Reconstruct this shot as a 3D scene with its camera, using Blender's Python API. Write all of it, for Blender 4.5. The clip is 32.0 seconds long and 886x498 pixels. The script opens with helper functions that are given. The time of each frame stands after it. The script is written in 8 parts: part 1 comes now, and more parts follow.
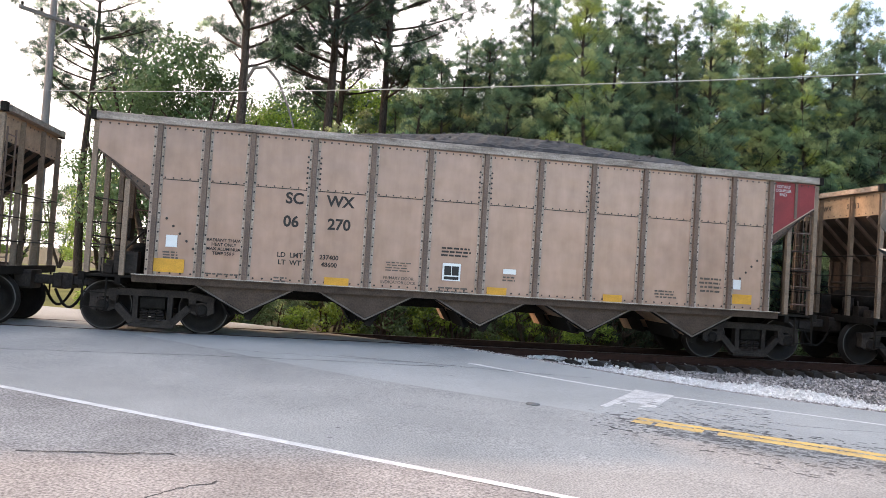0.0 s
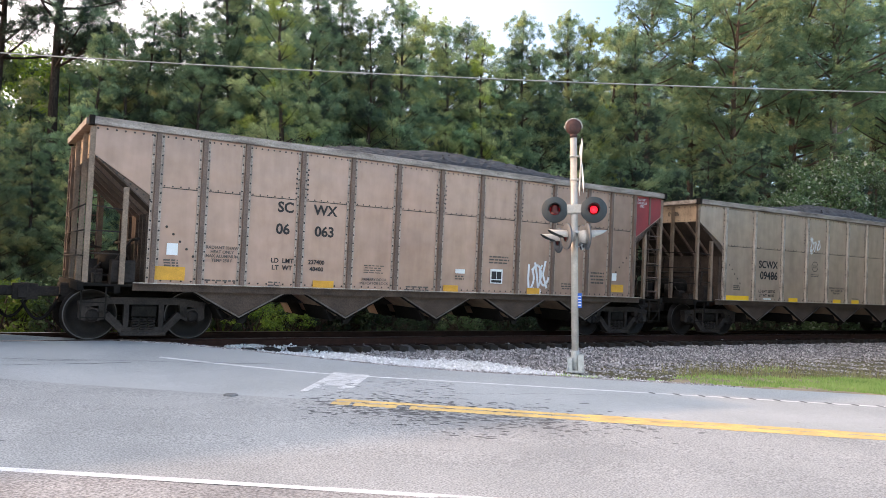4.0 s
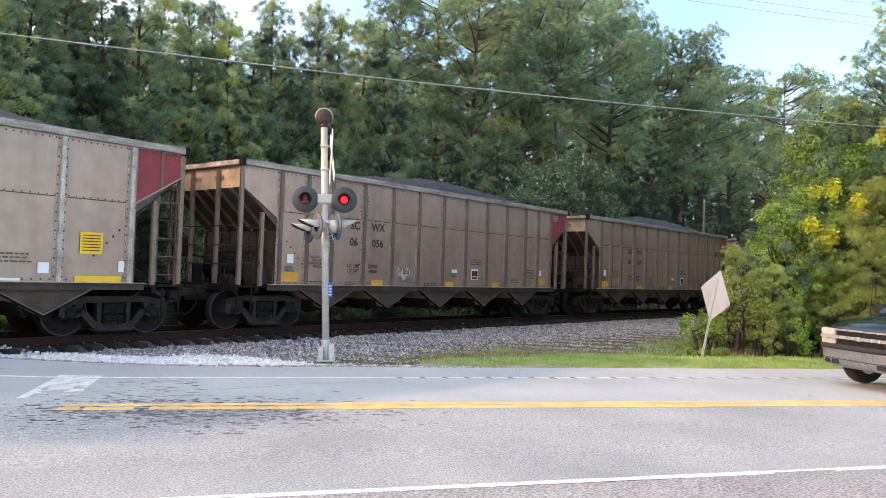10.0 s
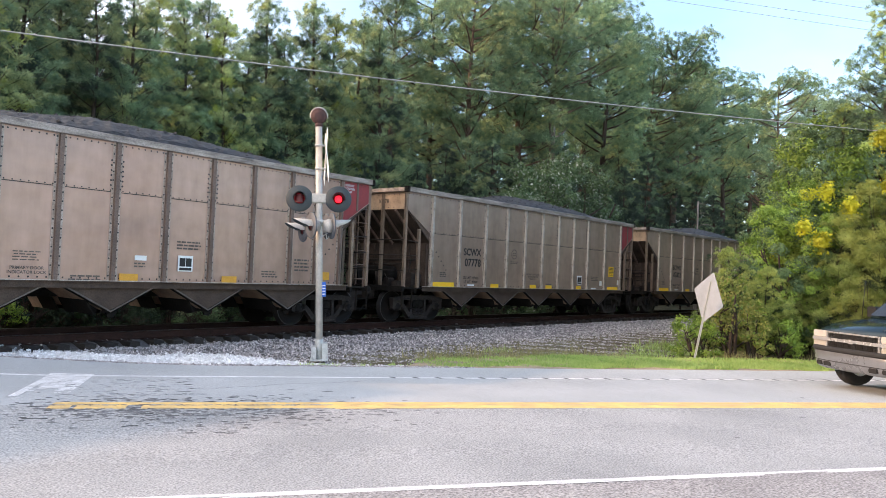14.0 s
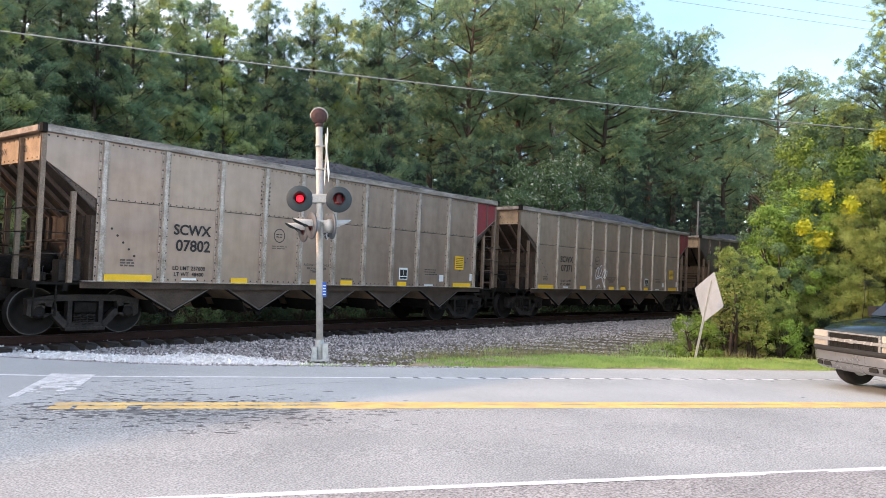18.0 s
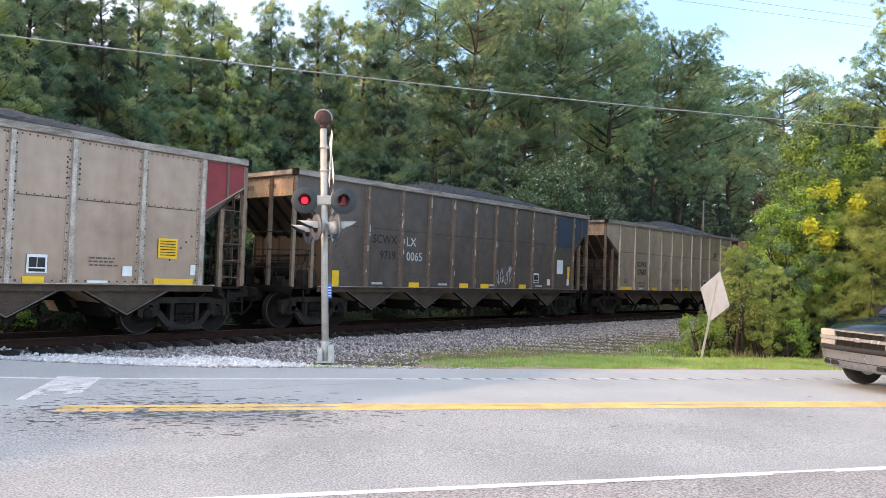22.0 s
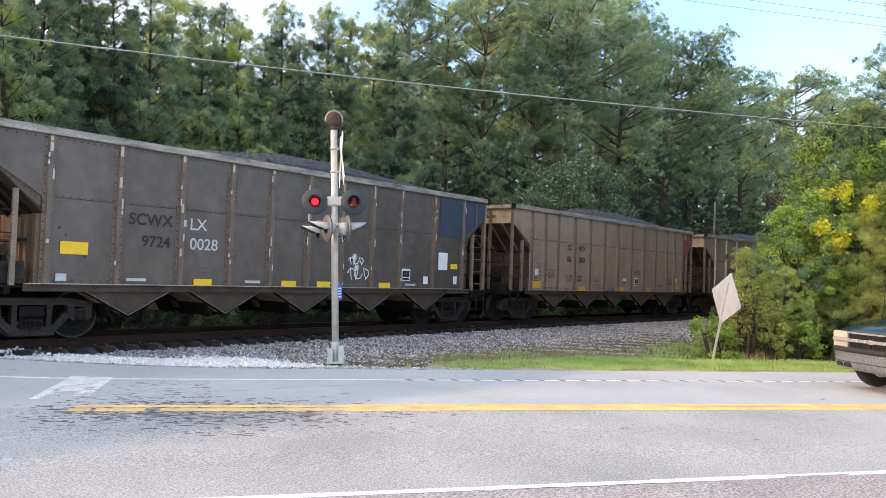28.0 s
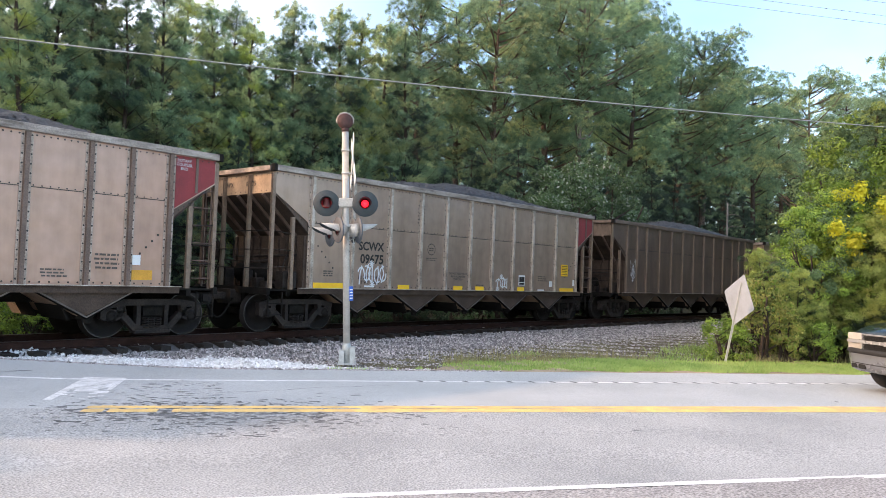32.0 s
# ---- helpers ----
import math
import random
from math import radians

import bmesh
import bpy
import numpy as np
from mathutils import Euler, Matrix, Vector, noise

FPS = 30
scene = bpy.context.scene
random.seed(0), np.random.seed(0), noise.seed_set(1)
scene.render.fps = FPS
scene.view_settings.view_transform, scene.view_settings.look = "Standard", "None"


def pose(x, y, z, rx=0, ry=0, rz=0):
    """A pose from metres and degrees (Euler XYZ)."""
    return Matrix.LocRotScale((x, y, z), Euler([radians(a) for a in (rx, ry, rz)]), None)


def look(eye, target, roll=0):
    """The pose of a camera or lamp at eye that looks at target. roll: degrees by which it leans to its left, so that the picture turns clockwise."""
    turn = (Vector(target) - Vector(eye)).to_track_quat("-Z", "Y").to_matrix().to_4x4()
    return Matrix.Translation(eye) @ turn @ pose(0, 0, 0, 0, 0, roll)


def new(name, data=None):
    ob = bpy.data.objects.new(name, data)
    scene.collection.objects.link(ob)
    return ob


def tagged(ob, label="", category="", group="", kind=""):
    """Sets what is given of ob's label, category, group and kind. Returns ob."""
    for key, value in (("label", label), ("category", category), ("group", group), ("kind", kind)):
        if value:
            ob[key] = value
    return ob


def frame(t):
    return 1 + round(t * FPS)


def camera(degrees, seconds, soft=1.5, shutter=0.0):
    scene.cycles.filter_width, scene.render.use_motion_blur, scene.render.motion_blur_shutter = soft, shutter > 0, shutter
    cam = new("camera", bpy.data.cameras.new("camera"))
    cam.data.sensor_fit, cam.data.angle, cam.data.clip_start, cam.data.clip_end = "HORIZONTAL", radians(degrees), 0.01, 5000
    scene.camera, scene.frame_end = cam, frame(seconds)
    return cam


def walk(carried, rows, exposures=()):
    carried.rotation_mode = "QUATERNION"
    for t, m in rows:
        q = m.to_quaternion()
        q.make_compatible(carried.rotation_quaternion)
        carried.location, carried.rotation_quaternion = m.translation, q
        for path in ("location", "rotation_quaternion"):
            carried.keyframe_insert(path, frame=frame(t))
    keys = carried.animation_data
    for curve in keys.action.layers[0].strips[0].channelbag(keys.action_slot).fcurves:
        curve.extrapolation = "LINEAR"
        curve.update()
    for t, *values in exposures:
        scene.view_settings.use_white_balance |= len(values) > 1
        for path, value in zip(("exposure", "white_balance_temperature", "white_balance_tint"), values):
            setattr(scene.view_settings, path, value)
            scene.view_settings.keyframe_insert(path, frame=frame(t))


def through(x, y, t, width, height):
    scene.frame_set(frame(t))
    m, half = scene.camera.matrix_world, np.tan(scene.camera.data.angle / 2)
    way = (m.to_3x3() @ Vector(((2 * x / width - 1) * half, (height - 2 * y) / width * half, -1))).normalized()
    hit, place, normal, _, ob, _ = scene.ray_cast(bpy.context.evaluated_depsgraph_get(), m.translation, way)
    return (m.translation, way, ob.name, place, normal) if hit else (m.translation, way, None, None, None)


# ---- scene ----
cam = camera(61.04, 32.0, soft=0.7, shutter=0.0)
EYE = (0.0, 0.0, 1.52)
TURNS = [  # seconds, pitch, roll, yaw
    (0, 1.64, -3.69, -10.02), (0.5, 1.70, -3.36, -12.89), (1, 1.65, -3.34, -16.32), (1.5, 1.65, -3.42, -20.02),
    (2, 1.65, -3.31, -23.45), (2.5, 1.68, -3.14, -26.22), (3, 1.72, -3.01, -28.46), (3.5, 1.78, -2.76, -30.49),
    (4, 1.84, -2.57, -32.71), (4.5, 1.86, -2.54, -35.21), (6.5, 1.91, -2.51, -44.43), (7, 1.90, -2.51, -46.32),
    (7.5, 1.88, -2.48, -48.02), (8, 1.86, -2.33, -49.34), (8.5, 1.85, -2.17, -50.22), (9, 1.81, -2.09, -50.79),
    (9.5, 1.80, -2.06, -51.24), (10, 1.81, -1.96, -51.56), (10.5, 1.81, -1.99, -51.81), (11, 1.82, -2.00, -51.93),
    (11.5, 1.82, -2.03, -51.98), (12, 1.83, -2.07, -51.99), (12.5, 1.83, -2.17, -52.01), (13, 1.84, -2.27, -52.00),
    (13.5, 1.85, -2.29, -52.01), (14, 1.84, -2.32, -52.02), (14.5, 1.83, -2.36, -52.04), (16.5, 1.74, -2.21, -52.05),
    (17, 1.77, -2.21, -52.05), (17.5, 1.81, -2.21, -52.01), (18, 1.84, -2.25, -51.99), (18.5, 1.86, -2.22, -51.99),
    (19, 1.87, -2.23, -51.98), (19.5, 1.89, -2.21, -51.93), (20, 1.89, -2.20, -51.86), (20.5, 1.88, -2.17, -51.77),
    (21, 1.87, -2.17, -51.71), (21.5, 1.87, -2.06, -51.67), (22, 1.90, -1.93, -51.60), (22.5, 1.91, -1.87, -51.54),
    (23, 1.89, -1.92, -51.41), (23.5, 1.89, -1.96, -51.32), (24, 1.89, -1.96, -51.23), (24.5, 1.90, -2.04, -51.21),
    (25, 1.91, -2.05, -51.22), (25.5, 1.91, -2.12, -51.21), (27.5, 1.94, -2.04, -50.94), (28, 1.96, -2.02, -50.84),
    (28.5, 2.01, -1.99, -50.65), (29, 2.01, -2.01, -50.48), (29.5, 2.03, -2.00, -50.35), (30, 2.04, -1.98, -50.28),
    (30.5, 2.06, -1.97, -50.23), (31, 2.06, -2.01, -50.17), (31.5, 2.06, -2.02, -50.09), (32, 2.04, -2.02, -49.99),
]
TINTS = [  # seconds, stops, kelvin, tint: the picture cools as the view leaves the low sun
    (0, 1.56, 6880, 13.5), (3, 1.58, 6800, 13), (7, 1.58, 6560, 12.5), (32, 1.60, 6560, 12),
]
walk(cam, [(t, pose(*EYE, 90 + p, r, y)) for t, p, r, y in TURNS], TINTS)

# ---- light ----
SUN_AZ, SUN_EL = -51.0, 19.2          # degrees from +y towards +x, and above the horizon
world = bpy.data.worlds.new("sky_world")
scene.world = world
world.use_nodes = True
wn, wl = world.node_tree.nodes, world.node_tree.links
wn.clear()
w_out, w_bg, w_sky = wn.new("ShaderNodeOutputWorld"), wn.new("ShaderNodeBackground"), wn.new("ShaderNodeTexSky")
w_sky.sky_type, w_sky.sun_disc = "NISHITA", False
w_sky.sun_elevation, w_sky.sun_rotation = radians(SUN_EL), radians(SUN_AZ)
w_sky.air_density, w_sky.dust_density, w_sky.ozone_density = 1.0, 0.25, 2.2
w_bg.inputs["Strength"].default_value = 0.145
w_co, w_map, w_noise, w_ramp, w_mix = (wn.new("ShaderNodeTexCoord"), wn.new("ShaderNodeMapping"), wn.new("ShaderNodeTexNoise"),
                                       wn.new("ShaderNodeValToRGB"), wn.new("ShaderNodeMixRGB"))
w_map.inputs["Scale"].default_value = (1.6, 1.6, 3.6)
w_map.inputs["Location"].default_value = (0.35, 0.1, 0.0)
w_noise.inputs["Scale"].default_value, w_noise.inputs["Detail"].default_value = 1.9, 6.0
w_ramp.color_ramp.elements[0].position, w_ramp.color_ramp.elements[1].position = 0.40, 0.66
w_ramp.color_ramp.elements[1].color = (0.07, 0.07, 0.07, 1)
# haze that thickens towards the low sun
w_dot, w_haze, w_max = wn.new("ShaderNodeVectorMath"), wn.new("ShaderNodeMapRange"), wn.new("ShaderNodeMath")
w_dot.operation, w_max.operation = "DOT_PRODUCT", "MAXIMUM"
w_dot.inputs[1].default_value = (math.sin(radians(SUN_AZ)), math.cos(radians(SUN_AZ)), 0.12)
w_haze.inputs["From Min"].default_value, w_haze.inputs["From Max"].default_value = -0.25, 0.85
w_haze.interpolation_type = "SMOOTHSTEP"
wl.new(w_co.outputs["Generated"], w_dot.inputs[0])
wl.new(w_dot.outputs["Value"], w_haze.inputs["Value"])
w_mix.inputs["Color2"].default_value = (7.3, 6.8, 6.5, 1)
wl.new(w_co.outputs["Generated"], w_map.inputs["Vector"])
wl.new(w_map.outputs["Vector"], w_noise.inputs["Vector"])
wl.new(w_noise.outputs["Fac"], w_ramp.inputs["Fac"])
wl.new(w_ramp.outputs["Color"], w_max.inputs[0])
wl.new(w_haze.outputs["Result"], w_max.inputs[1])
wl.new(w_max.outputs["Value"], w_mix.inputs["Fac"])
wl.new(w_sky.outputs["Color"], w_mix.inputs["Color1"])
wl.new(w_mix.outputs["Color"], w_bg.inputs["Color"])
wl.new(w_bg.outputs["Background"], w_out.inputs["Surface"])

sun = new("sun", bpy.data.lights.new("sun", "SUN"))
sun.data.energy, sun.data.angle, sun.data.color = 1.45, radians(1.5), (1.0, 0.64, 0.40)
_a, _e = radians(SUN_AZ), radians(SUN_EL)
TO_SUN = Vector((math.sin(_a) * math.cos(_e), math.cos(_a) * math.cos(_e), math.sin(_e)))
sun.matrix_world = look(TO_SUN * 60, (0, 0, 0))

# ---- materials ----
def material(name, colour, rough=0.6, metal=0.0, var=0.25, grain=8.0, fine=60.0, bump=0.15, dark=None, spread=0.5,
             streak=None, emit=None, alpha_random=0.0, spec=0.5, second=None, island=0.0, dent=0.0):
    """A surface with large stains, fine grain and relief. streak: a stretch (x, y, z) of the stain pattern."""
    m = bpy.data.materials.new(name)
    m.use_nodes = True
    n, l = m.node_tree.nodes, m.node_tree.links
    b = n["Principled BSDF"]
    co, mp = n.new("ShaderNodeTexCoord"), n.new("ShaderNodeMapping")
    l.new(co.outputs["Object"], mp.inputs["Vector"])
    if streak:
        mp.inputs["Scale"].default_value = streak
    big, small = n.new("ShaderNodeTexNoise"), n.new("ShaderNodeTexNoise")
    big.inputs["Scale"].default_value, big.inputs["Detail"].default_value, big.inputs["Roughness"].default_value = grain, 6, 0.62
    small.inputs["Scale"].default_value, small.inputs["Detail"].default_value = fine, 4
    l.new(mp.outputs["Vector"], big.inputs["Vector"])
    l.new(co.outputs["Object"], small.inputs["Vector"])
    ramp = n.new("ShaderNodeValToRGB")
    lo = dark or tuple(c * (1 - var) for c in colour)
    hi = second or tuple(min(c * (1 + var * 0.7), 1) for c in colour)
    ramp.color_ramp.elements[0].color, ramp.color_ramp.elements[1].color = (*lo, 1), (*hi, 1)
    ramp.color_ramp.elements[0].position, ramp.color_ramp.elements[1].position = 0.5 - spread * 0.4, 0.5 + spread * 0.4
    l.new(big.outputs["Fac"], ramp.inputs["Fac"])
    mul, map2 = n.new("ShaderNodeMixRGB"), n.new("ShaderNodeMapRange")
    mul.blend_type = "MULTIPLY"
    mul.inputs["Fac"].default_value = 1.0
    map2.inputs["From Min"].default_value, map2.inputs["From Max"].default_value = 0.3, 0.7
    map2.inputs["To Min"].default_value, map2.inputs["To Max"].default_value = 1 - var * 0.8, 1 + var * 0.3
    l.new(small.outputs["Fac"], map2.inputs["Value"])
    l.new(ramp.outputs["Color"], mul.inputs["Color1"])
    l.new(map2.outputs["Result"], mul.inputs["Color2"])
    last = mul.outputs["Color"]
    if alpha_random:
        info, hsv, mr = n.new("ShaderNodeObjectInfo"), n.new("ShaderNodeHueSaturation"), n.new("ShaderNodeMapRange")
        mr.inputs["To Min"].default_value, mr.inputs["To Max"].default_value = 1 - alpha_random, 1 + alpha_random
        l.new(info.outputs["Random"], mr.inputs["Value"])
        l.new(mr.outputs["Result"], hsv.inputs["Value"])
        l.new(last, hsv.inputs["Color"])
        last = hsv.outputs["Color"]
    if island:
        geo, hs2, mr2 = n.new("ShaderNodeNewGeometry"), n.new("ShaderNodeHueSaturation"), n.new("ShaderNodeMapRange")
        mr2.inputs["To Min"].default_value, mr2.inputs["To Max"].default_value = 1 - island, 1 + island * 0.5
        l.new(geo.outputs["Random Per Island"], mr2.inputs["Value"])
        l.new(mr2.outputs["Result"], hs2.inputs["Value"])
        l.new(last, hs2.inputs["Color"])
        last = hs2.outputs["Color"]
    l.new(last, b.inputs["Base Color"])
    rr = n.new("ShaderNodeMapRange")
    rr.inputs["To Min"].default_value, rr.inputs["To Max"].default_value = max(rough - 0.12, 0.02), min(rough + 0.15, 1)
    l.new(big.outputs["Fac"], rr.inputs["Value"])
    l.new(rr.outputs["Result"], b.inputs["Roughness"])
    b.inputs["Metallic"].default_value = metal
    b.inputs["Specular IOR Level"].default_value = spec
    if bump:
        bp = n.new("ShaderNodeBump")
        bp.inputs["Strength"].default_value, bp.inputs["Distance"].default_value = bump, 0.01
        l.new(small.outputs["Fac"], bp.inputs["Height"])
        l.new(bp.outputs["Normal"], b.inputs["Normal"])
        if dent:                                  # long shallow buckles of thin plate
            m3, n3, b3 = n.new("ShaderNodeMapping"), n.new("ShaderNodeTexNoise"), n.new("ShaderNodeBump")
            m3.inputs["Scale"].default_value = (0.9, 0.9, 2.2)
            n3.inputs["Scale"].default_value, n3.inputs["Detail"].default_value = 1.0, 1
            b3.inputs["Strength"].default_value, b3.inputs["Distance"].default_value = dent, 0.05
            l.new(co.outputs["Object"], m3.inputs["Vector"])
            l.new(m3.outputs["Vector"], n3.inputs["Vector"])
            l.new(n3.outputs["Fac"], b3.inputs["Height"])
            l.new(bp.outputs["Normal"], b3.inputs["Normal"])
            l.new(b3.outputs["Normal"], b.inputs["Normal"])
    if emit:
        b.inputs["Emission Color"].default_value, b.inputs["Emission Strength"].default_value = (*emit[:3], 1), emit[3]
    return m


def leafy(name, colour, second, through=0.35, island=True):
    """Foliage: each leaf or needle varies, and some light comes through."""
    m = bpy.data.materials.new(name)
    m.use_nodes = True
    n, l = m.node_tree.nodes, m.node_tree.links
    out, b = n["Material Output"], n["Principled BSDF"]
    geo, ramp, tr, mx = n.new("ShaderNodeNewGeometry"), n.new("ShaderNodeValToRGB"), n.new("ShaderNodeBsdfTranslucent"), n.new("ShaderNodeMixShader")
    info, hsv, mr = n.new("ShaderNodeObjectInfo"), n.new("ShaderNodeHueSaturation"), n.new("ShaderNodeMapRange")
    ramp.color_ramp.elements[0].color, ramp.color_ramp.elements[1].color = (*colour, 1), (*second, 1)
    l.new(geo.outputs["Random Per Island"], ramp.inputs["Fac"])
    mr.inputs["To Min"].default_value, mr.inputs["To Max"].default_value = 0.7, 1.25
    l.new(info.outputs["Random"], mr.inputs["Value"])
    l.new(mr.outputs["Result"], hsv.inputs["Value"])
    co, big, mixed = n.new("ShaderNodeTexCoord"), n.new("ShaderNodeTexNoise"), n.new("ShaderNodeMixRGB")
    big.inputs["Scale"].default_value, big.inputs["Detail"].default_value = 1.3, 3
    l.new(co.outputs["Object"], big.inputs["Vector"])
    fac = n.new("ShaderNodeMapRange")
    fac.inputs["From Min"].default_value, fac.inputs["From Max"].default_value = 0.35, 0.65
    l.new(big.outputs["Fac"], fac.inputs["Value"])
    mixed.inputs["Color2"].default_value = (*[c * 1.25 for c in second], 1)
    half = n.new("ShaderNodeMath")
    half.operation = "MULTIPLY"
    half.inputs[1].default_value = 0.6
    l.new(fac.outputs["Result"], half.inputs[0])
    l.new(half.outputs["Value"], mixed.inputs["Fac"])
    l.new(ramp.outputs["Color"], mixed.inputs["Color1"])
    l.new(mixed.outputs["Color"], hsv.inputs["Color"])
    l.new(hsv.outputs["Color"], b.inputs["Base Color"])
    l.new(hsv.outputs["Color"], tr.inputs["Color"])
    b.inputs["Roughness"].default_value = 0.55
    b.inputs["Specular IOR Level"].default_value = 0.25
    mx.inputs["Fac"].default_value = through
    l.new(b.outputs["BSDF"], mx.inputs[1])
    l.new(tr.outputs["BSDF"], mx.inputs[2])
    l.new(mx.outputs["Shader"], out.inputs["Surface"])
    return m


